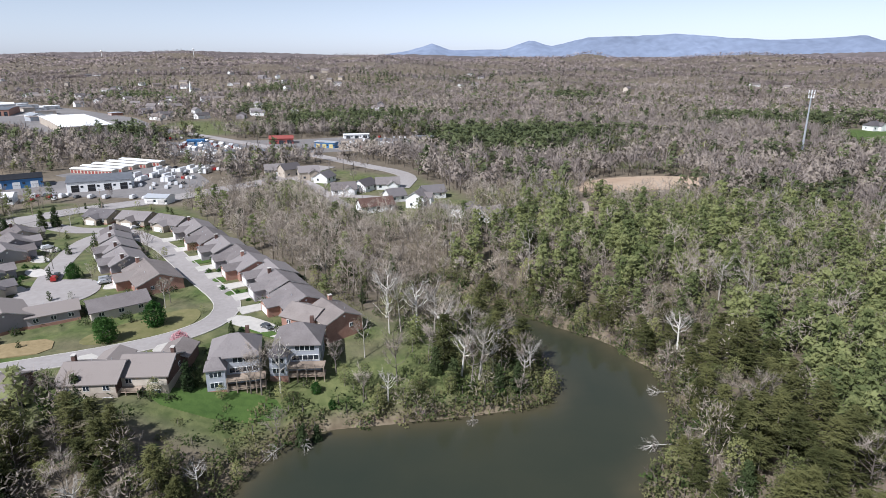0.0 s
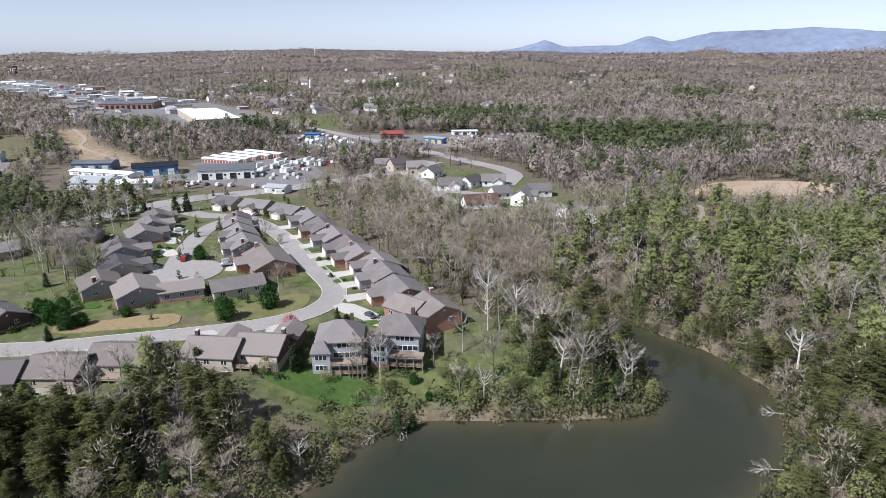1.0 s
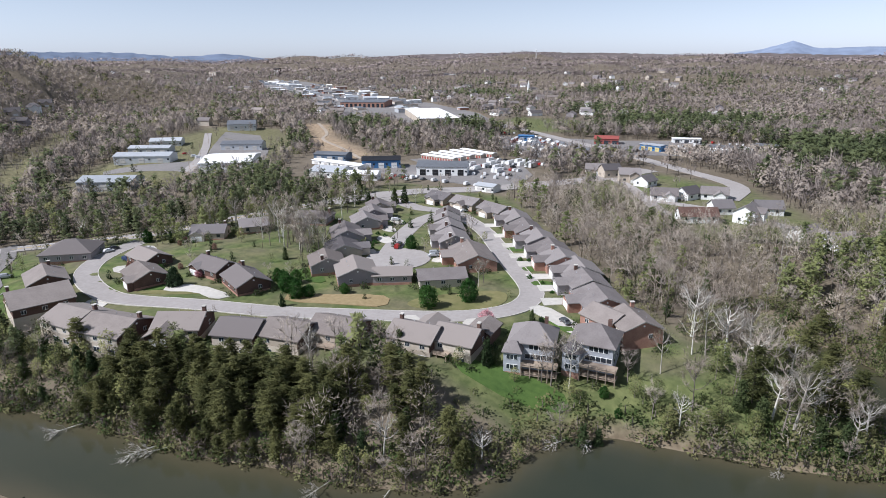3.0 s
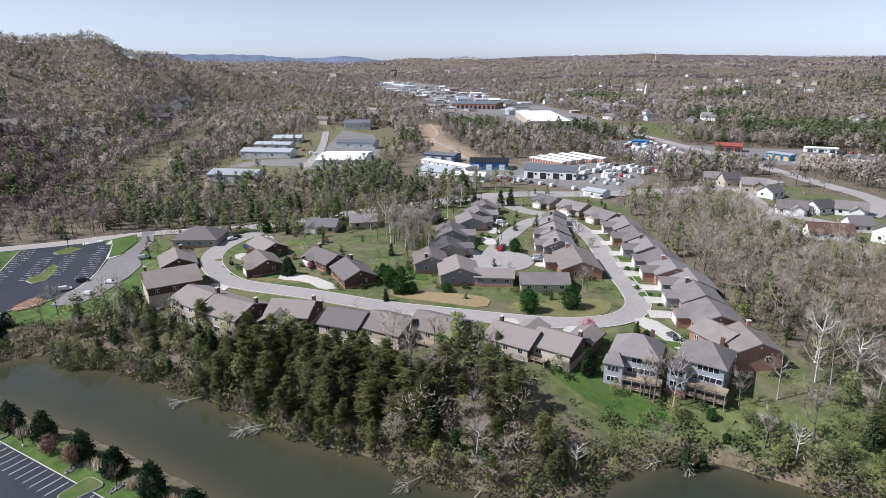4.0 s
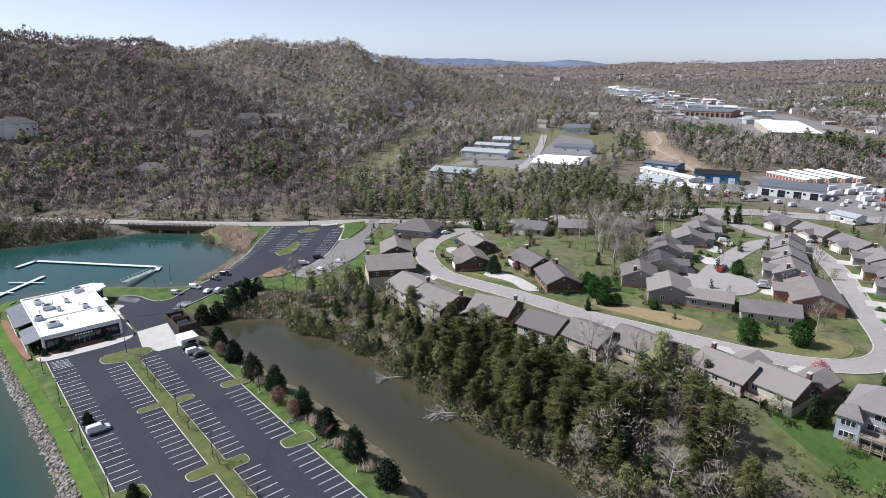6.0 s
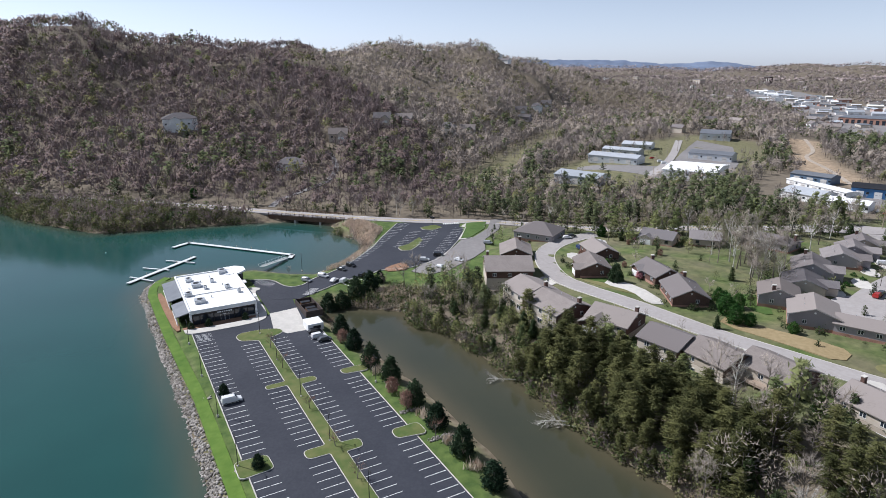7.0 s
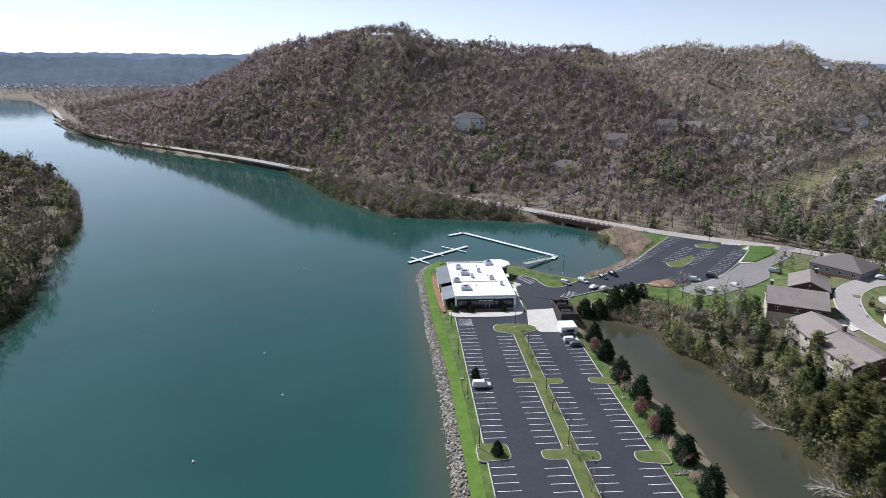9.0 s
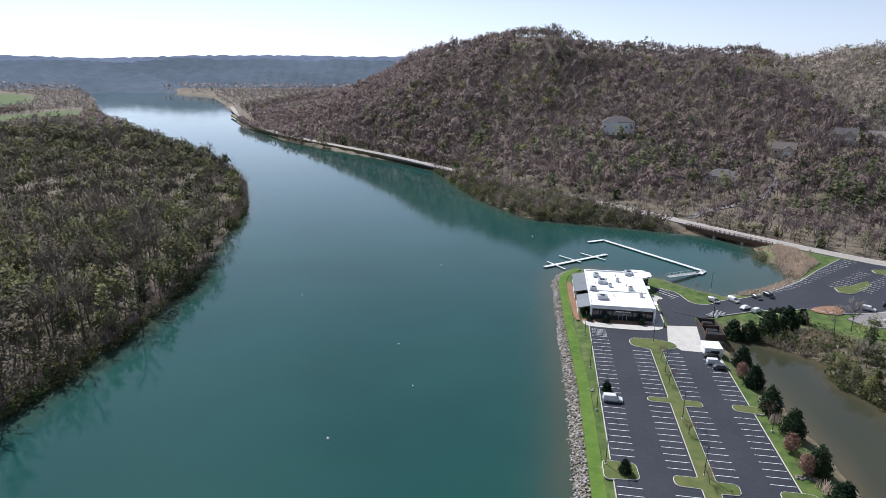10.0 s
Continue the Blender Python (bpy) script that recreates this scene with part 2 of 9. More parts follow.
def seg_dist(x, y, line, closed=False):
    """Distance of points to a line of corners, with the place along it (corner number and fraction)."""
    best, where = np.full(x.shape, 1e18), np.zeros(x.shape)
    pts = list(line) + ([line[0]] if closed else [])
    for i in range(len(pts) - 1):
        (ax, ay), (bx, by) = pts[i][:2], pts[i + 1][:2]
        dx, dy = bx - ax, by - ay
        s = np.clip(((x - ax) * dx + (y - ay) * dy) / (dx * dx + dy * dy + 1e-9), 0, 1)
        d = (x - ax - s * dx) ** 2 + (y - ay - s * dy) ** 2
        near = d < best
        best, where = np.where(near, d, best), np.where(near, i + s, where)
    return np.sqrt(best), where


def inside(x, y, poly):
    odd = np.zeros(x.shape, bool)
    for (ax, ay), (bx, by) in zip(poly, poly[1:] + poly[:1]):
        if ay != by:
            odd ^= ((ay > y) != (by > y)) & (x < (bx - ax) * (y - ay) / (by - ay) + ax)
    return odd


def waves(x, y, size, seed):
    """Smooth unevenness from a few crossing waves, about -1 to 1."""
    r = np.random.RandomState(seed)
    out = np.zeros(x.shape)
    for k in range(7):
        a, p, f = r.uniform(0, 6.28), r.uniform(0, 6.28), r.uniform(0.6, 2.2) / size
        out += np.sin((x * math.cos(a) + y * math.sin(a)) * f * 6.28 + p + 1.3 * np.sin((y * math.cos(a) - x * math.sin(a)) * f * 3 + p))
    return out / 4.5


SHORE_BENCH = [(-802, -566), (-703, -446), (-640, -344), (-578, -248), (-526, -180), (-466, -108), (-437, -60), (-404, -13), (-378, 20)]


def height(x, y):
    x, y = np.asarray(x, float), np.asarray(y, float)
    num, den, wid = np.zeros(x.shape), np.zeros(x.shape), np.zeros(x.shape)
    for ax, ay, az, aw in LEVELS:
        w = 1 / ((x - ax) ** 2 + (y - ay) ** 2 + 250) ** 1.7
        num, den, wid = num + w * az, den + w, wid + w * aw
    far = 1e-9
    level = (num + far * 16) / (den + far)
    level, width = np.minimum(level, 40), wid / den
    r = np.hypot(x, y)
    rough = np.clip((r - 450) / 1200, 0, 1)
    # the flat valley of the town, and the low creek meadow under the hill
    plain = np.exp(-(seg_dist(x, y, TOWN_VALLEY)[0] / 420) ** 4)
    rough = rough * (1 - 0.92 * plain)
    low_d, low_s = seg_dist(x, y, CREEK)
    low = np.exp(-(low_d / (50 + 14 * low_s)) ** 4)
    level = level * (1 - low) + (4 + 0.6 * low_s) * low
    rough = rough * (1 - low)
    level = level + rough * np.clip((y + 1300) / 700, 0, 1) * (10 + 13 * waves(x, y, 900, 3)) + np.clip((y + 700) / 700, 0, 1) * 34 * np.clip((r - 1400) / 2600, 0, 1) ** 1.5 * (1.0 + 0.7 * waves(x, y, 1700, 8))
    level = level + np.clip((r - 800) / 700, 0, 1) * (1 - plain) * np.clip((y - 100) / 400, 0, 1) * (6 + 17 * waves(x, y, 560, 17))
    hill = np.zeros(x.shape)
    for reach, power, crest in HILLS:
        d, s = seg_dist(x, y, crest)
        i = np.clip(s.astype(int), 0, len(crest) - 2)
        hs = np.array([c[2] for c in crest], float)
        f = s - i
        f = f * f * (3 - 2 * f)
        spur = np.sin(6.283 * (s * 0.46 + 0.12 * waves(x, y, 420, 6))) * np.clip(d / reach, 0, 1.3) ** 1.5
        hill = hill + (1 + 0.30 * spur) * (1 - 0.85 * low) * (hs[i] * (1 - f) + hs[i + 1] * f - 8) * np.exp(-(d / reach) ** power) * (1 + 0.10 * waves(x, y, 170, 5))
    shore = np.full(x.shape, 1e9)
    wet = np.zeros(x.shape, bool)
    for poly in (LAKE, POND):
        d, _ = seg_dist(x, y, poly, True)
        shore = np.minimum(shore, d)
        wet |= inside(x, y, poly)
    bank = level * np.minimum(1, shore / np.maximum(width, 4)) ** 0.7 + hill * np.clip((shore - 22) / 190, 0, 1) ** 0.8
    bench = np.exp(-(seg_dist(x, y, SHORE_BENCH)[0] / 20) ** 4)          # the level strip that carries the valley road
    bank = bank * (1 - bench) + np.minimum(bank, 4.0) * bench
    return np.where(wet, -3.5 * (1 - np.exp(-shore / 5)), bank)


def ground_z(x, y):
    """Level of the ground sheet, read between its grid points."""
    i = min(max(int(np.searchsorted(AXIS_X, x)) - 1, 0), NG - 2)
    j = min(max(int(np.searchsorted(AXIS_Y, y)) - 1, 0), NG - 2)
    s, t = (x - AXIS_X[i]) / (AXIS_X[i + 1] - AXIS_X[i]), (y - AXIS_Y[j]) / (AXIS_Y[j + 1] - AXIS_Y[j])
    return float((GZ[i, j] * (1 - s) + GZ[i + 1, j] * s) * (1 - t) + (GZ[i, j + 1] * (1 - s) + GZ[i + 1, j + 1] * s) * t)


# ---- small helpers for meshes ----
def quick_mesh(name, verts, faces, material, tint=None, outward=None):
    """A mesh from arrays of corners and of triangles."""
    me = bpy.data.meshes.new(name)
    verts, faces = np.asarray(verts, np.float32), np.asarray(faces, np.int32)
    me.vertices.add(len(verts))
    me.vertices.foreach_set("co", verts.ravel())
    me.loops.add(faces.size)
    me.loops.foreach_set("vertex_index", faces.ravel())
    me.polygons.add(len(faces))
    me.polygons.foreach_set("loop_start", np.arange(0, faces.size, faces.shape[1], dtype=np.int32))
    me.update(calc_edges=True)
    if tint is not None:
        a = me.attributes.new("tint", "FLOAT", "POINT")
        a.data.foreach_set("value", np.asarray(tint, np.float32))
    if outward is not None:
        me.attributes.new("crown_normal", "FLOAT_VECTOR", "POINT").data.foreach_set("vector", np.asarray(outward, np.float32).ravel())
    if material:
        me.materials.append(material)
    return me


def part(name, bm, material, parent=None, label=""):
    me = bpy.data.meshes.new(name)
    bm.to_mesh(me)
    bm.free()
    me.materials.append(material)
    ob = new(name, me)
    if parent:
        ob.parent = parent
    return tagged(ob, label) if label else ob


def thing(name, m, label, category, group="", kind=""):
    ob = new(name)
    ob.empty_display_size = 0.3
    ob.matrix_basis = m
    return tagged(ob, label, category, group, kind)


# ---- the ground: one sheet to the horizon ----
NG, KG = 316, 4.4
u = np.linspace(-1, 1, NG)
axis = 5200 * np.sinh(KG * u) / math.sinh(KG)
AXIS_X, AXIS_Y = axis - 130, axis + 130
GX, GY = np.meshgrid(axis - 130, axis + 130, indexing="ij")
GZ = height(GX, GY)
GZ += np.where(GZ > 1.0, 0.12 * waves(GX, GY, 14, 2), 0)
idx = np.arange(NG * NG).reshape(NG, NG)
quads = np.stack([idx[:-1, :-1], idx[1:, :-1], idx[1:, 1:], idx[:-1, 1:]], -1).reshape(-1, 4)

# lawns and open grass, bare earth: plan areas painted on the ground as its real cover
HOOD = [(-258, 112), (-200, 84), (-150, 92), (-95, 118), (-50, 138), (-14, 150), (-18, 178), (-36, 193), (-66, 226), (-107, 283), (-138, 322), (-215, 330), (-232, 280),
        (-246, 236), (-254, 196), (-266, 172), (-296, 148), (-290, 118)]
PENINSULA = [(140, -5), (-60, -15), (-112, -24), (-213, -43), (-280, -50), (-300, -26), (-300, 30), (-330, 45), (-352, 50), (-345, 62), (-318, 110), (-300, 138),
             (-245, 128), (-222, 96), (-220, 74), (-232, 58), (-226, 35), (-189, 35), (-116, 53), (-60, 52), (140, 40)]
OPEN_BANK = [(-76, 124), (-52, 110), (-44, 122), (-36, 130), (-20, 134), (-22, 150), (-45, 148), (-75, 138)]
COVE_LAWN = [(-80, 128), (-40, 118), (-30, 134), (5, 141), (30, 150), (28, 166), (10, 186), (-14, 184), (-12, 162), (-45, 150)]
GREENWAY = [(-416, 150), (-424, 178), (-432, 208), (-505, 266), (-648, 380), (-690, 420), (-700, 405), (-652, 354), (-578, 280), (-484, 207), (-446, 168)]
INDUSTRY = [(-450, 262), (-388, 205), (-345, 245), (-335, 330), (-390, 420), (-500, 520), (-565, 500), (-530, 375)]
YARD = [(-345, 376), (-330, 352), (-292, 300), (-225, 300), (-165, 336), (-142, 356), (-138, 392), (-172, 442), (-248, 462), (-272, 425), (-300, 405), (-345, 408)]
DEALERS = [(-300, 556), (-262, 540), (-176, 462), (-140, 470), (-66, 528), (0, 540), (0, 596), (-90, 636), (-150, 606), (-232, 600)]
STORE_LOT = [(-545, 740), (-372, 582), (-318, 618), (-300, 660), (-460, 800)]
STRIP = [(-455, 640), (-520, 690), (-620, 760), (-780, 880), (-1080, 1100), (-1500, 1480), (-1320, 1500), (-900, 1180), (-560, 960), (-400, 820), (-310, 690), (-380, 640)]
BARE_SLOPE = [(-290, 392), (-330, 395), (-370, 428), (-464, 517), (-525, 582), (-483, 590), (-410, 503), (-314, 430)]
SUBURB = [(-125, 400), (-95, 445), (-20, 410), (12, 350), (28, 300), (-35, 290), (-90, 350)]
DIRT_FIELD = [(76, 372), (95, 392), (120, 404), (150, 408), (172, 400), (165, 372), (140, 366), (110, 362), (84, 358)]
SMALL_FIELD = [(125, 440), (175, 440), (170, 465), (130, 462)]
GREEN_FIELD = [(330, 500), (470, 480), (520, 650), (400, 650), (360, 560)]
RIVER_FIELD = [(-470, -740), (-690, -790), (-806, -913), (-946, -1065), (-842, -1060), (-734, -1013), (-560, -960)]
FAR_FIELD = [(-880, -1230), (-1164, -1464), (-1337, -1692), (-1400, -1911), (-1000, -1800), (-820, -1400)]
PARK = [(-330, 660), (-270, 620), (-180, 680), (-180, 760), (-320, 780)]


def soft_in(x, y, poly, edge):
    d, _ = seg_dist(x, y, poly, True)
    return np.clip(0.5 + np.where(inside(x, y, poly), d, -d) / edge, 0, 1)


gx, gy, gz = GX.ravel(), GY.ravel(), GZ.ravel()
lawn = np.zeros(gx.shape)
for poly, edge in ((HOOD, 8), (PENINSULA, 5), (COVE_LAWN, 8), (INDUSTRY, 20), (GREENWAY, 25), (SUBURB, 12), (GREEN_FIELD, 20), (FAR_FIELD, 40), (RIVER_FIELD, 25), (PARK, 30), (SMALL_FIELD, 12)):
    lawn = np.maximum(lawn, soft_in(gx, gy, poly, edge) * (0.66 + 0.45 * waves(gx, gy, 22, 31) if poly in (HOOD, SUBURB) else 0.45 if poly is INDUSTRY else 0.2 if poly is GREENWAY else 1.0))
dry = np.maximum.reduce([soft_in(gx, gy, GREENWAY, 25), 0.7 * soft_in(gx, gy, SMALL_FIELD, 12), 0.5 * soft_in(gx, gy, COVE_LAWN, 12),
                         (0.32 + 0.45 * waves(gx, gy, 18, 33)) * soft_in(gx, gy, HOOD, 10), 0.8 * soft_in(gx, gy, INDUSTRY, 15), 0.4 * soft_in(gx, gy, SUBURB, 15), 0.6 * soft_in(gx, gy, PARK, 30)])
earth = np.maximum.reduce([soft_in(gx, gy, DIRT_FIELD, 6), 0.8 * soft_in(gx, gy, BARE_SLOPE, 14), 0.3 * soft_in(gx, gy, STRIP, 40)])

shore_line = np.minimum(seg_dist(gx, gy, POND, True)[0], seg_dist(gx, gy, LAKE, True)[0])
mud = np.clip(1.4 - shore_line / 4, 0, 1)                 # wet earth at the water's edge

M_GROUND = mat("woodland_floor", (0.105, 0.086, 0.062), (0.20, 0.166, 0.120), 0.3, 0.95, bump=0.5, patch=0.12)
gn, gl = M_GROUND.node_tree.nodes, M_GROUND.node_tree.links
gp = gn["Principled BSDF"]
last_colour = gp.inputs["Base Color"].links[0].from_socket
g_noise = gn.new("ShaderNodeTexNoise")
g_noise.inputs["Scale"].default_value, g_noise.inputs["Detail"].default_value = 0.35, 5
g_geo = gn.new("ShaderNodeNewGeometry")
gl.new(g_geo.outputs["Position"], g_noise.inputs["Vector"])
for key, lo, hi in (("lawn", (0.048, 0.085, 0.018), (0.105, 0.150, 0.036)), ("dry", (0.115, 0.112, 0.052), (0.22, 0.195, 0.105)),
                    ("earth", (0.25, 0.18, 0.11), (0.50, 0.38, 0.26)), ("mud", (0.13, 0.100, 0.065), (0.25, 0.205, 0.140))):
    at = gn.new("ShaderNodeAttribute")
    at.attribute_name = key
    two = gn.new("ShaderNodeMix")
    two.data_type = "RGBA"
    two.inputs["A"].default_value, two.inputs["B"].default_value = (*lo, 1), (*hi, 1)
    spread = gn.new("ShaderNodeMapRange")
    spread.inputs["From Min"].default_value, spread.inputs["From Max"].default_value = 0.33, 0.67
    gl.new(g_noise.outputs["Fac"], spread.inputs["Value"])
    gl.new(spread.outputs[0], two.inputs["Factor"])
    over = gn.new("ShaderNodeMix")
    over.data_type = "RGBA"
    gl.new(at.outputs["Fac"], over.inputs["Factor"])
    gl.new(last_colour, over.inputs["A"])
    gl.new(two.outputs["Result"], over.inputs["B"])
    last_colour = over.outputs["Result"]
gl.new(last_colour, gp.inputs["Base Color"])

me = quick_mesh("ground", np.stack([gx, gy, gz], -1), quads, M_GROUND)
for key, val in (("lawn", lawn), ("dry", np.clip(dry, 0, 1) * 0.85), ("earth", earth), ("mud", mud)):
    me.attributes.new(key, "FLOAT", "POINT").data.foreach_set("value", val.astype(np.float32))
me.polygons.foreach_set("use_smooth", np.ones(len(me.polygons), bool))
tagged(new("ground", me), "brown woodland floor with lawns, dry meadows and bare earth", "ground", kind="structure")


# water: level sheets over all the ground that lies below them
corner_low = (GZ < 0.3).ravel()[quads].any(1)
mid = np.stack([gx, gy], -1)[quads].mean(1)
to_pond, to_lake = seg_dist(mid[:, 0], mid[:, 1], POND, True)[0], seg_dist(mid[:, 0], mid[:, 1], LAKE, True)[0]
to_pond, to_lake = np.where(inside(mid[:, 0], mid[:, 1], POND), -to_pond, to_pond), np.where(inside(mid[:, 0], mid[:, 1], LAKE), -to_lake, to_lake)
of_pond = to_pond < to_lake
for name, sel, z, material, reach, label in (("water_lake", corner_low & ~of_pond, 0.0, M_LAKE, 6.0, "calm teal-green lake water reaching far along the valley"),
                                             ("water_pond", corner_low & of_pond, 0.002, M_POND, 4.0, "still olive-brown water of the narrow cove")):
    used, faces = np.unique(quads[sel], return_inverse=True)
    me = quick_mesh(name, np.stack([gx[used], gy[used], np.full(len(used), z)], -1), faces.reshape(-1, 4), material)
    basin = 0.35 * soft_in(gx[used], gy[used], [(-262, 20), (-268, 48), (-300, 66), (-330, 58), (-322, 40), (-290, 30)], 30)
    me.attributes.new("shallow", "FLOAT", "POINT").data.foreach_set("value", np.maximum((0.8 if name == "water_pond" else 0.6) * np.exp(-(shore_line[used] / reach) ** 1.5) * (shore_line[used] < 60), basin if name == "water_lake" else 0).astype(np.float32))
    tagged(new(name, me), label, "water", kind="structure")


def ridge_wall(name, crest, depth, material, label):
    """A far mountain ridge with spurs, closed down to the valley."""
    rows, cols = 9, len(crest)
    v, f = [], []
    for i, (x, y, h) in enumerate(crest):
        r = math.hypot(x, y)
        for k in range(rows):
            s = k / (rows - 1)
            wob = 0.07 * math.sin(i * 1.9 + k * 1.3) + 0.05 * math.sin(i * 0.7 - k * 2.1)
            q = 1 - depth * (1 - s) / r
            v.append((x * q, y * q, h * max(0, s ** 1.2 + wob * s * (1 - s) * 3) - 6 * (1 - s)))
    for i in range(cols - 1):
        for k in range(rows - 1):
            a = i * rows + k
            f.append((a, a + rows, a + rows + 1, a + 1))
    me = quick_mesh(name, v, f, material)
    me.polygons.foreach_set("use_smooth", np.ones(len(me.polygons), bool))
    return tagged(new(name, me), label, "mountains", kind="structure")


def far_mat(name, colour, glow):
    """Ridges kilometres away: the haze before them is put into colour and glow."""
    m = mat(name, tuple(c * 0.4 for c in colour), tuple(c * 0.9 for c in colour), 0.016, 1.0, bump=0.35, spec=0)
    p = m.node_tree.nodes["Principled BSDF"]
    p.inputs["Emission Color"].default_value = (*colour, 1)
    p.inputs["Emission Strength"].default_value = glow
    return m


def polar(az, el, r):
    a = radians(az)
    return (-math.sin(a) * r, math.cos(a) * r, 88 + math.tan(radians(el)) * r)


def crest_of(knots, r, step=0.5, rough=0.03, seed=1):
    az, el = [k[0] for k in knots], [k[1] for k in knots]
    rnd = random.Random(seed)
    out, a = [], az[0]
    while a <= az[-1]:
        out.append(polar(a, float(np.interp(a, az, el)) + rnd.uniform(-rough, rough), r))
        a += step
    return out


# the air's blue is given as base colour and a faint emission
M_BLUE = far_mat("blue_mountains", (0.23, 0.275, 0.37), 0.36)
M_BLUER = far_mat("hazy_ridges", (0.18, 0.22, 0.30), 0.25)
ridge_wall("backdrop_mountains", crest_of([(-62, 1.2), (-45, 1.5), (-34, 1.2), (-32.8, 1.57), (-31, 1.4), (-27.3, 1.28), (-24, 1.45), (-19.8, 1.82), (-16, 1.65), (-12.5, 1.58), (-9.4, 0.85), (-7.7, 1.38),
                                           (-5.3, 0.6), (-0.8, 0.5), (0.9, 1.1), (3, 0.5), (5, 0.2), (8, -0.3)], 4850), 700, M_BLUE, "long mountain range on the horizon, blue with painted haze")
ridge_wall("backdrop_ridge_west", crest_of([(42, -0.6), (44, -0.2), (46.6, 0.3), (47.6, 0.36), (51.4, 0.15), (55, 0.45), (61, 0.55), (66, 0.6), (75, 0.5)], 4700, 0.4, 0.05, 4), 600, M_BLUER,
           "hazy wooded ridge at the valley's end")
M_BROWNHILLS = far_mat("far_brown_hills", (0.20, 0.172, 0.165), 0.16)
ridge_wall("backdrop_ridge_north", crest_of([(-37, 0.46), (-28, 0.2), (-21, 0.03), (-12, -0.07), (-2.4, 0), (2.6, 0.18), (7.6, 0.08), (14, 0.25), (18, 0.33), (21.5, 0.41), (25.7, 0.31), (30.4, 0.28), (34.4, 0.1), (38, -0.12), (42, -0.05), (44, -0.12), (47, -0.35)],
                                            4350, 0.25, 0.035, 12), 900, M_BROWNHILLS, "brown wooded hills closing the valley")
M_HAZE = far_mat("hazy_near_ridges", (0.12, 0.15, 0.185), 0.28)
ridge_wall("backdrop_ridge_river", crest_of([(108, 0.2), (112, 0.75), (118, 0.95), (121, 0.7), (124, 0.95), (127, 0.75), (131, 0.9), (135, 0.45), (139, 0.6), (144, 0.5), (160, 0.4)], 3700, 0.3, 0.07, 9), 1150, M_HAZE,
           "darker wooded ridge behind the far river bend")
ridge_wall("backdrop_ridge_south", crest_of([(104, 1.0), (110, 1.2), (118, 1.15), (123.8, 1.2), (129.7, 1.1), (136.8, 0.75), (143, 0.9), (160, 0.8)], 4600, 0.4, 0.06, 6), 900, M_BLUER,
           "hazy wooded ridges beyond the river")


# ---- helpers for built things ----
def box(bm, c, size, rz=0.0, bevel=0.0, taper=1.0):
    """A box in bm, centre c; taper narrows its top."""
    m = Matrix.Translation(c) @ Matrix.Rotation(rz, 4, "Z") @ Matrix.Diagonal((*size, 1))
    vs = bmesh.ops.create_cube(bm, size=1.0, matrix=Matrix())["verts"]
    for v in vs:
        if v.co.z > 0:
            v.co.x *= taper
            v.co.y *= taper
        v.co = m @ v.co
    if bevel:
        es = list({e for v in vs for e in v.link_edges})
        bmesh.ops.bevel(bm, geom=es, offset=bevel, segments=1, affect="EDGES")
    return vs


def rod(bm, p, q, r, sides=8, r2=None):
    p, q = Vector(p), Vector(q)
    d = q - p
    m = Matrix.Translation((p + q) / 2) @ d.to_track_quat("Z", "Y").to_matrix().to_4x4()
    bmesh.ops.create_cone(bm, cap_ends=True, segments=sides, radius1=r, radius2=r if r2 is None else r2, depth=d.length, matrix=m)


def prism(bm, outline, z0, z1):
    """Upright solid over a plan outline."""
    lo, hi = [bm.verts.new((x, y, z0)) for x, y in outline], [bm.verts.new((x, y, z1)) for x, y in outline]
    n = len(outline)
    area = sum(outline[i][0] * outline[(i + 1) % n][1] - outline[(i + 1) % n][0] * outline[i][1] for i in range(n))
    if area < 0:
        lo.reverse()
        hi.reverse()
    top = bm.faces.new(hi)
    bm.faces.new(lo[::-1])
    for i in range(n):
        bm.faces.new((lo[i], lo[(i + 1) % n], hi[(i + 1) % n], hi[i]))
    return top


def rounded(poly, times=2, closed=True):
    """Corner cutting: turns a rough outline or line into a smooth one."""
    p = [Vector(q) for q in poly]
    for _ in range(times):
        out = [] if closed else [p[0]]
        for i in range(len(p) if closed else len(p) - 1):
            a, b = p[i], p[(i + 1) % len(p)]
            out += [a * 0.75 + b * 0.25, a * 0.25 + b * 0.75]
        if not closed:
            out.append(p[-1])
        p = out
    return [tuple(q) for q in p]


def cut_corners(poly, r):
    """The outline with its corners rounded by about r."""
    out, n = [], len(poly)
    area = sum(poly[i][0] * poly[(i + 1) % n][1] - poly[(i + 1) % n][0] * poly[i][1] for i in range(n))
    full = r
    for i in range(n):
        a, b, c = Vector(poly[i - 1]), Vector(poly[i]), Vector(poly[(i + 1) % n])
        r = full if (b - a).cross(c - b) * area > 0 else full * 0.35
        p = b + (a - b).normalized() * min(r, (a - b).length * 0.48)
        q = b + (c - b).normalized() * min(r, (c - b).length * 0.48)
        for t in (0, 0.25, 0.5, 0.75, 1):
            out.append(tuple(p * (1 - t) ** 2 + b * 2 * t * (1 - t) + q * t * t))
    return out


def inset(poly, d):
    """The outline moved inwards by d."""
    n = len(poly)
    area = sum(poly[i][0] * poly[(i + 1) % n][1] - poly[(i + 1) % n][0] * poly[i][1] for i in range(n))
    out = []
    for i in range(n):
        a, b, c = Vector(poly[i - 1]), Vector(poly[i]), Vector(poly[(i + 1) % n])
        u, w = (b - a).normalized(), (c - b).normalized()
        t = (u + w).normalized() if (u + w).length > 1e-6 else u
        nrm = Vector((-t.y, t.x)) * (1 if area > 0 else -1)
        out.append(tuple(b + nrm * d))
    return out


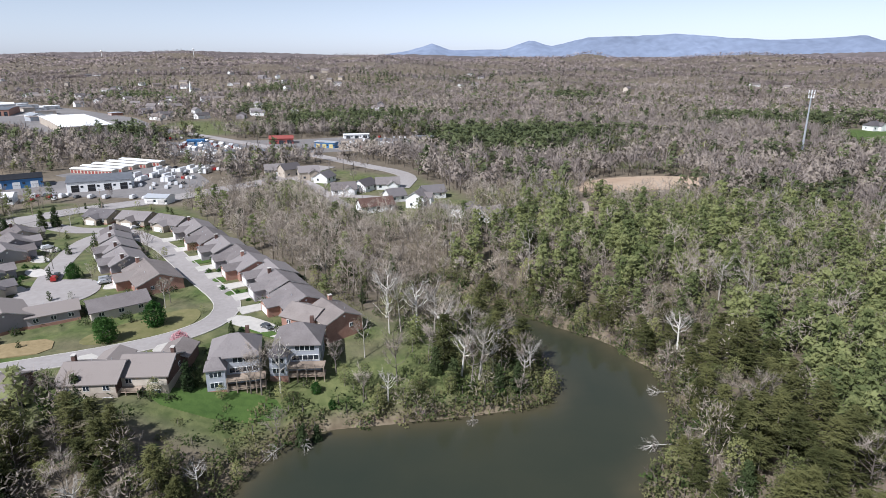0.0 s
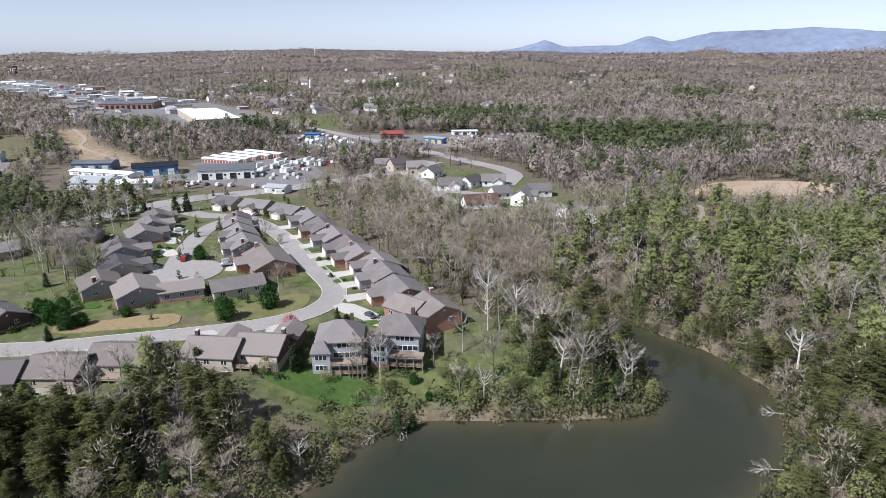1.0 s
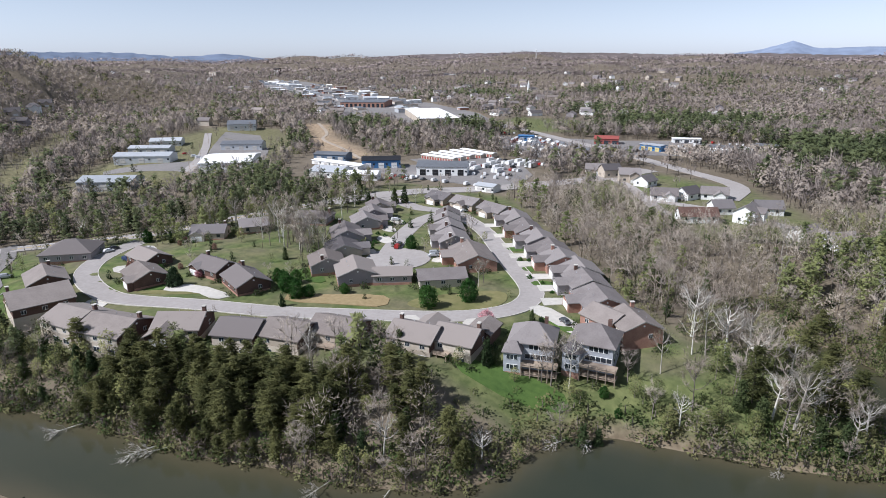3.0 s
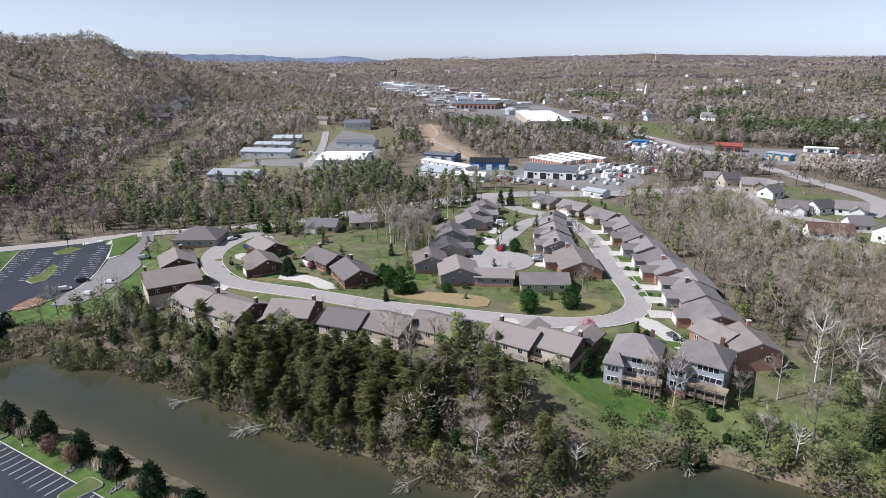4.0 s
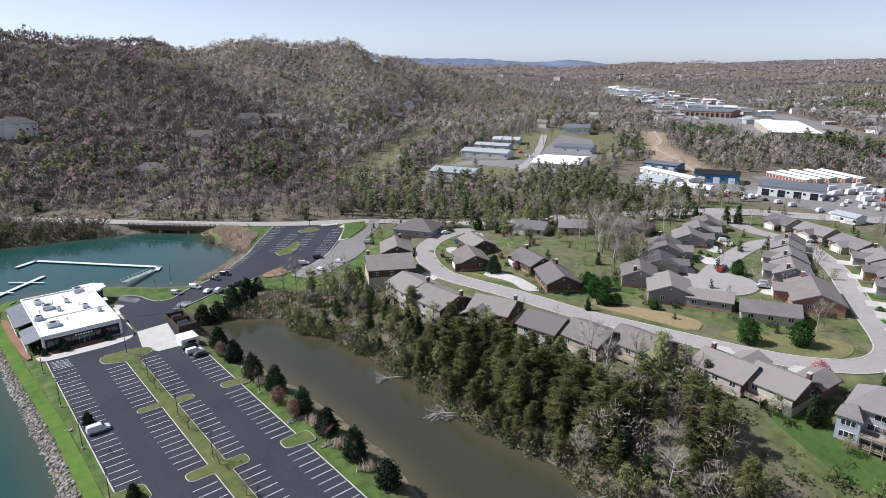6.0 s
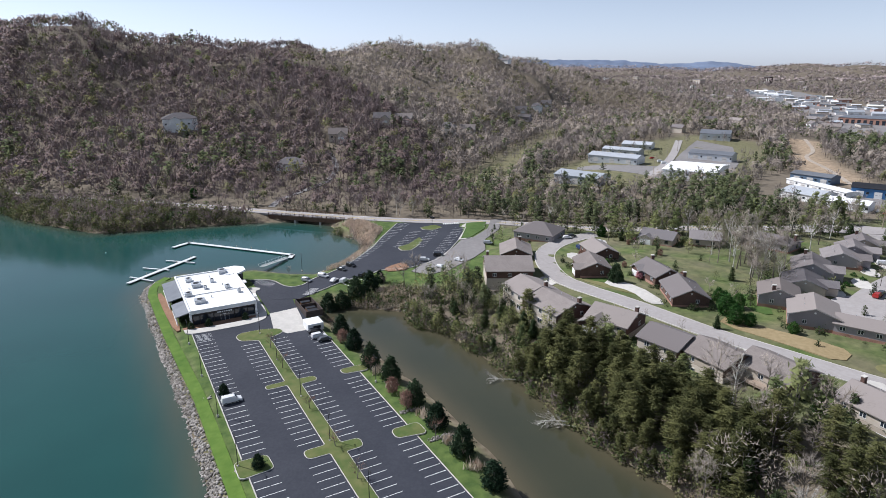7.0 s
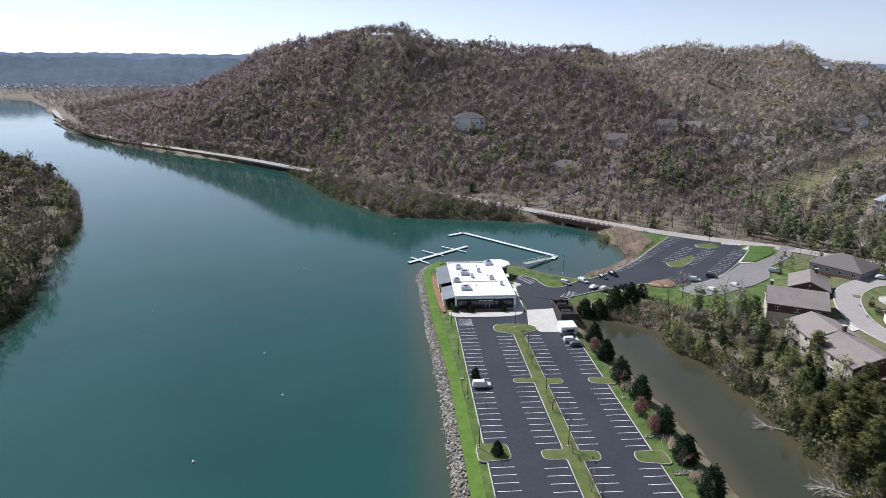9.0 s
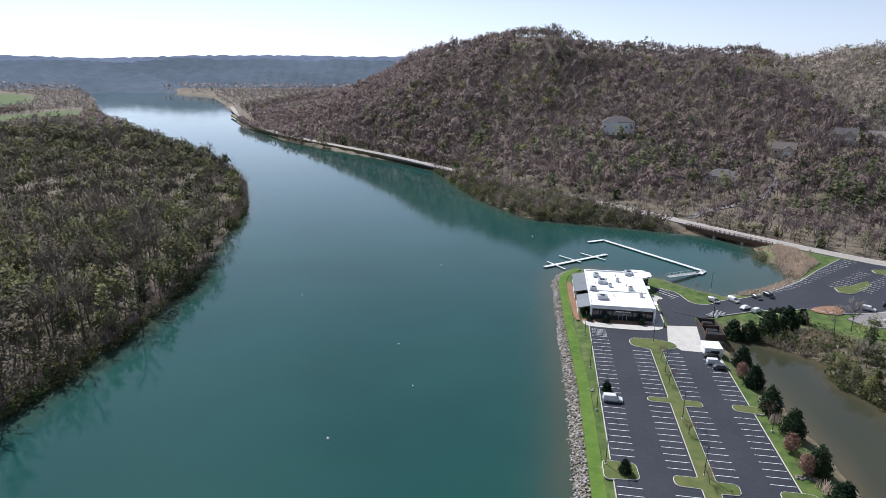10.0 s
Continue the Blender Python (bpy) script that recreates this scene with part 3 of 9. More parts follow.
def drape(name, poly, dz, thick, material, label, category, step=6.0, kind="structure", parent=None):
    """A paved or planted area that follows the ground, with an edge that goes into it."""
    bm = bmesh.new()
    f = bm.faces.new([bm.verts.new((x, y, 0)) for x, y in poly])
    f.normal_update()
    if f.normal.z < 0:
        f.normal_flip()
    bmesh.ops.triangulate(bm, faces=bm.faces)
    xs, ys = [p[0] for p in poly], [p[1] for p in poly]
    for lo, hi, nrm in ((min(xs), max(xs), (1, 0, 0)), (min(ys), max(ys), (0, 1, 0))):
        c = lo + step
        while c < hi:
            bmesh.ops.bisect_plane(bm, geom=bm.verts[:] + bm.edges[:] + bm.faces[:], plane_co=Vector(nrm) * c, plane_no=nrm)
            c += step
    vs = bm.verts[:]
    z = height([v.co.x for v in vs], [v.co.y for v in vs])
    for v, zz in zip(vs, z):
        v.co.z = max(zz, 0.4) + dz
    edge = [e for e in bm.edges if e.is_boundary]
    new_v = [g for g in bmesh.ops.extrude_edge_only(bm, edges=edge)["geom"] if isinstance(g, bmesh.types.BMVert)]
    for v in new_v:
        v.co.z -= thick
    ob = part(name, bm, material, parent)
    return tagged(ob, label, category, kind=kind) if not parent else ob


def along(line, step):
    """Points every step metres along a line, with the unit way at each."""
    pts, out = [Vector(p) for p in line], []
    for a, b in zip(pts, pts[1:]):
        n = max(1, round((b - a).length / step))
        for k in range(n):
            out.append((a + (b - a) * k / n, (b - a).normalized()))
    out.append((pts[-1], (pts[-1] - pts[-2]).normalized()))
    return out


def ribbon(name, line, width, dz, material, label, category="road", shift=0.0, step=3.0, thick=0.6, zs=None, kind="structure", parent=None):
    """A road along a line; zs(x, y) gives its level where it is not the ground's."""
    st = along(line, step)
    P = np.array([[p.x, p.y] for p, _ in st])
    z = height(P[:, 0], P[:, 1]) if zs is None else np.array([zs(*p) for p in P])
    ker = np.ones(5) / 5
    if len(z) > 8:
        z = np.convolve(np.pad(z, 2, mode="edge"), ker, "valid")
    bm, prev = bmesh.new(), None
    for i, (p, w) in enumerate(st):
        w2 = (st[max(0, i - 1)][1] + w).normalized()
        nrm = Vector((-w2.y, w2.x))
        l, r = p + nrm * (width / 2 + shift), p + nrm * (-width / 2 + shift)
        zz = float(z[i]) + dz
        row = [bm.verts.new(c) for c in ((l.x, l.y, zz - thick), (l.x, l.y, zz), (r.x, r.y, zz), (r.x, r.y, zz - thick))]
        if prev:
            for k in range(3):
                bm.faces.new((prev[k + 1], prev[k], row[k], row[k + 1]))
        prev = row
    bmesh.ops.recalc_face_normals(bm, faces=bm.faces)
    ob = part(name, bm, material, parent)
    return tagged(ob, label, category, kind=kind) if not parent else ob


def glass_mat(name, tone):
    m = mat(name, tone, tuple(min(1, c * 1.6) for c in tone), 0.4, 0.08, bump=0, spec=0.6)
    return m


M_WHITE = mat("white_paint", (0.72, 0.72, 0.70), (0.84, 0.84, 0.82), 0.5, 0.6, bump=0.03)
M_ROOFWHITE = mat("white_roof_membrane", (0.74, 0.745, 0.74), (0.88, 0.88, 0.87), 0.12, 0.75, bump=0.03)
M_METALROOF = mat("grey_metal_roof", (0.13, 0.14, 0.155), (0.20, 0.21, 0.225), 0.4, 0.5, 0.2, bump=0.05)
M_METALLIGHT = mat("light_metal", (0.42, 0.44, 0.46), (0.58, 0.60, 0.62), 0.3, 0.45, 0.3, bump=0.05, random_by="object")
M_DARKMETAL = mat("dark_metal", (0.02, 0.02, 0.022), (0.045, 0.045, 0.048), 1.0, 0.5, 0.4)
M_BRICK = mat("red_brick", (0.29, 0.155, 0.115), (0.42, 0.25, 0.19), 3.0, 0.9, bump=0.2, patch=0.15)
# brown brick, deepened beyond its own tone for the shade on gable ends
M_BRICKDARK = mat("brown_brick", (0.085, 0.050, 0.040), (0.150, 0.092, 0.074), 3.0, 0.9, bump=0.2, patch=0.15)
M_SIDING = mat("mauve_grey_siding", (0.27, 0.245, 0.25), (0.36, 0.33, 0.335), 0.8, 0.8, bump=0.05, random_by="object")
M_TAN = mat("beige_siding", (0.42, 0.36, 0.29), (0.56, 0.50, 0.42), 0.8, 0.8, bump=0.05, random_by="object")
M_BLUESIDING = mat("pale_blue_siding", (0.30, 0.32, 0.35), (0.42, 0.44, 0.47), 0.8, 0.8, bump=0.05)
M_BLUEWALL = mat("blue_metal_wall", (0.04, 0.13, 0.29), (0.07, 0.19, 0.38), 0.3, 0.5, bump=0.05)
M_REDWALL = mat("red_wall", (0.24, 0.06, 0.05), (0.34, 0.10, 0.085), 0.3, 0.7)
M_DARKBRICK = mat("dark_brown_wall", (0.045, 0.035, 0.032), (0.085, 0.066, 0.058), 1.0, 0.8)
M_SHINGLE = mat("grey_shingles", (0.160, 0.142, 0.137), (0.239, 0.217, 0.210), 2.2, 0.95, bump=0.3, patch=0.12, random_by="object")
M_SHINGLEB = mat("brown_shingles", (0.178, 0.153, 0.139), (0.259, 0.227, 0.208), 2.2, 0.95, bump=0.3, patch=0.12, random_by="object")
M_SHINGLED = mat("dark_shingles", (0.095, 0.086, 0.088), (0.165, 0.152, 0.152), 2.2, 0.95, bump=0.3, patch=0.12, random_by="object")
M_GLASS = glass_mat("window_glass", (0.02, 0.026, 0.034))
M_WOODDECK = mat("weathered_deck_wood", (0.26, 0.20, 0.15), (0.40, 0.33, 0.26), 1.5, 0.85)
M_DOCK = mat("dock_boards", (0.52, 0.53, 0.52), (0.70, 0.71, 0.70), 1.2, 0.8)
M_ROCK = mat("grey_riprap_rock", (0.16, 0.145, 0.125), (0.34, 0.315, 0.285), 0.9, 0.95, random_by="island", bump=0.3)
M_REED = soft(mat("dry_reeds", (0.52, 0.42, 0.33), (0.78, 0.67, 0.55), 0.3, 0.95, random_by="tint", bump=0), 0.5)
M_RUST = mat("rust_brown_steel", (0.10, 0.055, 0.035), (0.19, 0.115, 0.075), 1.0, 0.8)
M_TYRE = mat("tyre_rubber", (0.015, 0.015, 0.015), (0.03, 0.03, 0.03), 2.0, 0.9)
M_MULCH = mat("mulch", (0.20, 0.11, 0.065), (0.32, 0.19, 0.12), 1.0, 0.95)


# ---- vehicles ----
def car_paint(name, c):
    return mat(name, tuple(v * 0.9 for v in c), c, 0.5, 0.25, 0.1, bump=0, spec=0.6)


CAR_COLOURS = [("white", (0.75, 0.75, 0.74)), ("white", (0.75, 0.75, 0.74)), ("silver", (0.42, 0.43, 0.44)), ("black", (0.02, 0.02, 0.022)), ("red", (0.35, 0.03, 0.025)),
               ("dark grey", (0.08, 0.085, 0.09)), ("dark blue", (0.03, 0.05, 0.12))]
CAR_PROTO = {}


def car(x, y, z, yaw, colour=0, shape="car", group="parked cars"):
    """A parked vehicle on its wheels: body, glass, wheels with tyre and rim, lights."""
    key = (colour, shape, group)
    m = pose(x, y, z, 0, 0, yaw)
    if key in CAR_PROTO:
        return copy_thing(CAR_PROTO[key], m)
    word, rgb = CAR_COLOURS[colour]
    L, W, H, belt = {"car": (4.6, 1.8, 1.45, 0.85), "suv": (4.7, 1.9, 1.75, 1.0), "van": (5.2, 2.0, 2.0, 1.1), "motorhome": (8.5, 2.5, 3.1, 1.0), "boat": (7.0, 2.3, 1.9, 1.1)}[shape]
    root = thing(shape if shape != "suv" else "car", m, "%s %s parked on the asphalt" % (word, {"car": "saloon car", "suv": "estate car", "van": "delivery van", "motorhome": "motorhome", "boat": "boat on a trailer"}[shape]), shape if shape != "suv" else "car", group)
    paint = car_paint(word.replace(" ", "_") + "_car_paint", rgb)
    bm = bmesh.new()
    long_top = shape in ("van", "motorhome", "suv")
    near = group == "parked cars"
    low = 0.35 if near else 0.06
    prof = [(-L / 2, low), (L / 2, low), (L / 2, belt * 0.8), (L * 0.30, belt), (L * (0.36 if shape == "motorhome" else 0.14), H), (-L * (0.46 if long_top else 0.28), H), (-L * (0.49 if long_top else 0.42), belt), (-L / 2, belt * 0.9)]
    lo = [bm.verts.new((px, -W / 2 + (0.14 if pz == H else 0), pz)) for px, pz in prof]
    hi = [bm.verts.new((px, W / 2 - (0.14 if pz == H else 0), pz)) for px, pz in prof]
    bm.faces.new(lo)
    bm.faces.new(hi[::-1])
    for i in range(len(prof)):
        j = (i + 1) % len(prof)
        bm.faces.new((lo[j], lo[i], hi[i], hi[j]))
    bmesh.ops.recalc_face_normals(bm, faces=bm.faces)
    bmesh.ops.bevel(bm, geom=bm.edges[:], offset=0.05, segments=1, affect="EDGES")
    part("body", bm, paint, root)
    bm = bmesh.new()
    zc, hh = (belt + H) / 2 + 0.02, (H - belt) * 0.62
    box(bm, (-L * 0.08 if not long_top else -L * 0.14, 0, zc), (L * (0.36 if not long_top else 0.55), W - 0.1, hh), taper=0.93)
    part("side_windows", bm, M_GLASS, root, "dark side windows")
    bm = bmesh.new()
    box(bm, (L * 0.215, 0, zc), (0.5, W - 0.35, hh * 0.7), taper=0.75)
    part("windscreen", bm, M_GLASS, root, "dark windscreen")
    for sx in (-1, 1) if near else ():
        for sy in (-1, 1):
            bm = bmesh.new()
            rod(bm, (sx * L * 0.31, sy * (W / 2 - 0.2), 0.33), (sx * L * 0.31, sy * (W / 2 + 0.02), 0.33), 0.33, 10)
            wh = part("wheel", bm, M_TYRE, root, "black tyre")
            bm = bmesh.new()
            rod(bm, (sx * L * 0.31, sy * (W / 2 - 0.02), 0.33), (sx * L * 0.31, sy * (W / 2 + 0.035), 0.33), 0.19, 8)
            part("rim", bm, M_METALLIGHT, wh)
    for sy in (-1, 1) if near else ():
        bm = bmesh.new()
        box(bm, (L / 2, sy * W * 0.36, belt * 0.68), (0.06, 0.3, 0.14))
        part("headlight", bm, M_WHITE, root, "clear headlight")
    CAR_PROTO[key] = root
    return root


CLEAR_LINES, OPEN_EXTRA = [], [INDUSTRY, YARD, DEALERS, STORE_LOT, STRIP, BARE_SLOPE]
SINGLE_TREES = []

# ---- the peninsula: car park, restaurant, docks ----
LOT_A, LOT_B, LOT_O = Vector((0.986, 0.167)), Vector((-0.167, 0.986)), Vector((-208.3, -15.4))
LOT_YAW = math.degrees(math.atan2(0.167, 0.986))
LOT_Z = 2.35


def lot(s, w):
    p = LOT_O + LOT_A * s + LOT_B * w
    return (p.x, p.y)


def flat(name, poly, z, thick, material, label, category, kind="structure", parent=None):
    bm = bmesh.new()
    prism(bm, poly, z - thick, z)
    ob = part(name, bm, material, parent)
    return tagged(ob, label, category, kind=kind) if not parent else ob


carpark = flat("pavement_car_park", [lot(*p) for p in ((-2, -0.8), (150, -0.8), (150, 38), (19, 38), (17, 36.5), (-9, 36.8), (-30, 40), (-30, 27), (-4, 26.5), (-1, 23))], LOT_Z, 0.9, M_ASPHALT,
               "dark fresh asphalt car park with white bay lines", "car park")
flat("pavement_apron", [lot(*p) for p in ((-4, 26.2), (-5, 36.4), (16.5, 34), (16.2, 27.2), (10.8, 23.9))], LOT_Z + 0.03, 0.3, M_CONCRETE, "pale concrete apron beside the restaurant", "pavement")
flat("pavement_front_walk", rounded([lot(*p) for p in ((-3, -3), (1.2, -2.5), (2.0, 4), (2.2, 21), (-2.5, 26), (-30, 26), (-31, 30), (-35, 28), (-35, 22), (-4, 22), (-4, -3))], 2), LOT_Z + 0.16, 0.4, M_CONCRETE,
     "concrete walk along the restaurant front", "pavement")


def bay_line(p, q, z, parent, width=0.13):
    a, b = Vector(p), Vector(q)
    d = (b - a)
    n = Vector((-d.y, d.x)).normalized() * width / 2
    key = round(d.length, 1)
    me = BAY_MESH.get(key)
    if me is None:
        bm = bmesh.new()
        box(bm, (0, 0, 0), (d.length, width, 0.02))
        me = bpy.data.meshes.new("bay_line")
        bm.to_mesh(me)
        bm.free()
        me.materials.append(M_PAINT)
        BAY_MESH[key] = me
    ob = new("bay_line", me)
    c = (a + b) / 2
    ob.matrix_basis = pose(c.x, c.y, z + 0.008, 0, 0, math.degrees(math.atan2(d.y, d.x)))
    ob.parent = parent


BAY_MESH = {}
PITCH = 2.74
for w0, w1, runs in ((-0.5, 4.9, ((9.5, 80), (89.5, 148))), (11.5, 16.8, ((19, 47), (53.5, 82.5), (90.5, 148))), (21.4, 26.4, ((19, 47), (54.5, 83), (91, 148))), (32.5, 37.7, ((22, 48.5), (55.8, 84.5), (92, 148)))):
    for s0, s1 in runs:
        for k in range(int((s1 - s0) / PITCH) + 1):
            s = s0 + k * PITCH
            bay_line(lot(s, w0), lot(s, w1), LOT_Z, carpark)
for k in range(6):                                      # hatched bay by the walk
    bay_line(lot(3.2 + k * 0.95, -0.2), lot(3.9 + k * 0.95, 4.6), LOT_Z, carpark)


M_TURF = mat("thin_turf", (0.055, 0.098, 0.020), (0.150, 0.150, 0.055), 0.45, 0.95, bump=0.4, patch=0.3)


def island(poly, z, label="grass island with a concrete kerb"):
    poly = cut_corners(poly, 1.6)
    root = thing("kerb_island", Matrix(), label, "traffic island", "islands of the car parks")
    bm = bmesh.new()
    inner = inset(poly, 0.16)
    n = len(poly)
    rows = [[bm.verts.new((*p, zz)) for p in pp] for pp, zz in ((poly, z - 0.2), (poly, z + 0.15), (inner, z + 0.16), (inner, z - 0.2))]
    for a, b in zip(rows, rows[1:]):
        for i in range(n):
            j = (i + 1) % n
            bm.faces.new((a[i], a[j], b[j], b[i]))
    bmesh.ops.recalc_face_normals(bm, faces=bm.faces)
    part("kerb", bm, M_CONCRETE, root, "pale concrete kerb")
    bm = bmesh.new()
    prism(bm, inner, z - 0.1, z + 0.2)
    part("turf", bm, M_TURF, root, "patchy green turf")
    return root


island([lot(*p) for p in ((8.8, 13), (8.8, 20), (10.8, 25.6), (14.2, 26.6), (16.2, 23.5), (16.8, 21.1), (49, 21.1), (49.2, 25.8), (52.3, 26), (52.5, 21.1), (84.4, 21.1), (84.6, 25.6), (88.6, 25.4), (88.6, 21.1), (150, 21.1), (150, 17.3),
                          (87.6, 17.3), (87.4, 12), (83.6, 11.9), (83.6, 17.3), (51.3, 17.3), (51.2, 11.6), (48.6, 11.6), (48.6, 17.3), (17.5, 17.3), (15.2, 11.8), (11.2, 11.2))], LOT_Z)
island([lot(*p) for p in ((80.4, -3.0), (80.6, 4.6), (86.8, 4.9), (87.4, -3.0))], LOT_Z)
island([lot(*p) for p in ((49.2, 33.2), (49.6, 41), (53.6, 41), (52.6, 33.4))], LOT_Z)
island([lot(*p) for p in ((85.4, 33.4), (85.4, 41), (91, 41), (89.6, 33.2))], LOT_Z)
for w, a, b in ((-0.95, -1, 80), (-0.95, 87.5, 150), (38.1, 19, 49), (38.1, 53.6, 85.4), (38.1, 91, 150)):
    bm = bmesh.new()
    p, q = Vector(lot(a, w)), Vector(lot(b, w))
    c = (p + q) / 2
    box(bm, (c.x, c.y, LOT_Z - 0.1), ((q - p).length, 0.2, 0.5), radians(LOT_YAW))
    tagged(part("kerb_edge", bm, M_CONCRETE), "long pale concrete kerb of the car park", "kerb", kind="structure")

# rocks on the lake bank, drains of white stone
rr = np.random.RandomState(5)
rv, rf = [], []
n = 0
cube = np.array([[x, y, z] for x in (-1, 1) for y in (-1, 1) for z in (-1, 1)], float) * 0.5
cube_f = np.array([(0, 1, 3, 2), (4, 6, 7, 5), (0, 4, 5, 1), (2, 3, 7, 6), (0, 2, 6, 4), (1, 5, 7, 3)])


def rock(x, y, z, size):
    global n
    c = cube * rr.uniform(0.6, 1.2, (1, 3)) * size * rr.uniform(0.75, 1.2, (8, 1))
    t = Matrix.Rotation(rr.uniform(0, 6.28), 3, Vector(rr.normal(size=3)))
    rv.append(c @ np.array(t).T + (x, y, z))
    rf.append(cube_f + n)
    n += 8


for k in range(4200):
    s = rr.uniform(-70, 140)
    q = lot(s, float(np.interp(s, (-70, -56, -48, 0, 47, 95, 140), (-3.5, -10.5, -12.6, -11.2, -8.6, -7.8, -7.4))) + rr.normal() * 1.1)
    z = ground_z(*q)
    if -0.6 < z < 1.7:
        rock(*q, z, rr.uniform(0.25, 0.8))
for s, w0, w1 in ((46.8, -8, -2), (83, -7, -1), (79.5, 39, 44), (93.8, 39.5, 46)):
    for k in range(70):
        q = lot(s + rr.uniform(-0.7, 0.7), rr.uniform(w0, w1))
        rock(*q, ground_z(*q) + 0.1, rr.uniform(0.2, 0.45))
for k in range(420):                                    # stones at the head of the pond and by the bridge
    a, b = random.choice([((-226, 38), (-208, 60)), ((-330, 46), (-312, 63)), ((-312, 63), (-290, 63)), ((-290, 63), (-263, 36))])
    t = rr.uniform(0, 1)
    q = (a[0] + (b[0] - a[0]) * t + rr.uniform(-2, 2), a[1] + (b[1] - a[1]) * t + rr.uniform(-2, 2))
    z = ground_z(*q)
    if z > -0.6:
        rock(*q, z, rr.uniform(0.3, 0.9))
tagged(new("riprap", quick_mesh("riprap", np.concatenate(rv), np.concatenate(rf), M_ROCK)), "loose grey rocks armouring the banks", "rocks", kind="stuff")

# a mown strip and a dark hedge line on the lake side
ribbon("ground_bank_turf", [lot(-66, -1.5), lot(-62, -5), lot(-55, -8), lot(-46, -9.2), lot(-2, -7.7), lot(45, -5.0), lot(90, -4.4), lot(148, -4.2)], 3.2, 0.12, mat("bright_turf", (0.060, 0.125, 0.014), (0.125, 0.20, 0.032), 0.4, 0.95, bump=0.4, patch=0.2), "bright green mown bank turf", "grass", zs=lambda x, y: 1.95)


def lamp_post(x, y, z, yaw=0.0, tall=8.0, group="car park lamps"):
    if "lamp" in CAR_PROTO:
        return copy_thing(CAR_PROTO["lamp"], pose(x, y, z, 0, 0, yaw))
    root = thing("street_lamp", pose(x, y, z, 0, 0, yaw), "dark slender lamp post with a flat head", "lamp post", group)
    bm = bmesh.new()
    rod(bm, (0, 0, 0), (0, 0, tall), 0.10, 8, 0.06)
    part("pole", bm, M_DARKMETAL, root)
    bm = bmesh.new()
    box(bm, (0, 0, 0.25), (0.5, 0.5, 0.7), bevel=0.05)
    part("footing", bm, M_CONCRETE, root, "concrete footing")
    for s in (-1, 1):
        bm = bmesh.new()
        rod(bm, (0, 0, tall - 0.1), (s * 0.7, 0, tall), 0.04, 6)
        part("arm", bm, M_DARKMETAL, root)
        bm = bmesh.new()
        box(bm, (s * 0.95, 0, tall), (0.6, 0.35, 0.14), bevel=0.03)
        part("lamp_head", bm, M_DARKMETAL, root)
    CAR_PROTO["lamp"] = root
    return root


for s, w in ((33.4, -2.6), (58, -2.4), (82, -2.2), (8.5, -2.8), (12, 19), (34, 19), (59, 19), (82.5, 19), (61, 40), (107, 19), (107, -2.2)):
    lamp_post(*lot(s, w), 2.1, LOT_YAW)
lamp_post(-262.5, 27, 2.1, 20)
lamp_post(-228, 25.5, 2.1, 60)

# the restaurant; its own axes: back from the car park, across it
rest = thing("restaurant", pose(*lot(-6.2, 0), LOT_Z - 0.1, 0, 0, LOT_YAW + 180), "low modern restaurant with white flat roof and dark glass front", "restaurant")


def rpart(name, boxes, material, label="", parent=None, bevel=0.0):
    bm = bmesh.new()
    for c, s in boxes:
        box(bm, c, s, bevel=bevel)
    return part(name, bm, material, parent or rest, label)


# local x runs back from the front, local y to the lake side is positive
rpart("wall", [((21, -11, 2.3), (41.6, 21.6, 4.6))], M_DARKBRICK, "dark brown walls")
rpart("roof_deck", [((21, -11, 4.75), (42, 22, 0.3))], M_ROOFWHITE, "white roof membrane")
for c, s in (((0, -11, 5.0), (0.5, 22.4, 0.9)), ((42, -11, 5.0), (0.5, 22.4, 0.7)), ((21, 0.1, 5.0), (42, 0.5, 0.8)), ((21, -22.1, 5.0), (42, 0.5, 0.8)), ((17, -11, 4.98), (0.4, 21.6, 0.5))):
    rpart("parapet", [(c, s)], M_WHITE, "white parapet")
rpart("fascia", [((-0.35, -11, 4.55), (0.3, 22.8, 0.7))], M_WHITE, "white front fascia")
for y in (0.0, -22.0):
    rpart("pier", [((-0.2, y, 2.2), (0.8, 0.7, 4.4))], M_WHITE, "white corner pier")
for k in range(9):
    y = -1.8 - k * 2.3
    pane = rpart("front_window", [((-0.05, y, 1.9), (0.12, 2.0, 3.0))], M_GLASS, "dark front glazing")
    rpart("mullion", [((-0.1, y - 1.15, 1.9), (0.16, 0.14, 3.2))], M_DARKMETAL, "", pane)
for y in (-10.4, -11.9):
    d = rpart("entrance_door", [((-0.12, y, 1.25), (0.1, 1.2, 2.4))], M_GLASS, "glazed entrance door")
    rpart("door_frame", [((-0.16, y - 0.65, 1.25), (0.08, 0.08, 2.5)), ((-0.16, y + 0.65, 1.25), (0.08, 0.08, 2.5)), ((-0.16, y, 2.5), (0.08, 1.4, 0.1))], M_METALLIGHT, "pale door frame", d)
sg = rpart("sign_board", [((-0.55, -11.2, 3.55), (0.1, 5.2, 0.7))], M_DARKMETAL, "dark sign board over the doors")
for k in range(7):
    rpart("sign_bar", [((-0.62, -8.9 - k * 0.75, 3.55), (0.05, 0.5, 0.42))], M_WHITE, "pale bar of the sign", sg)
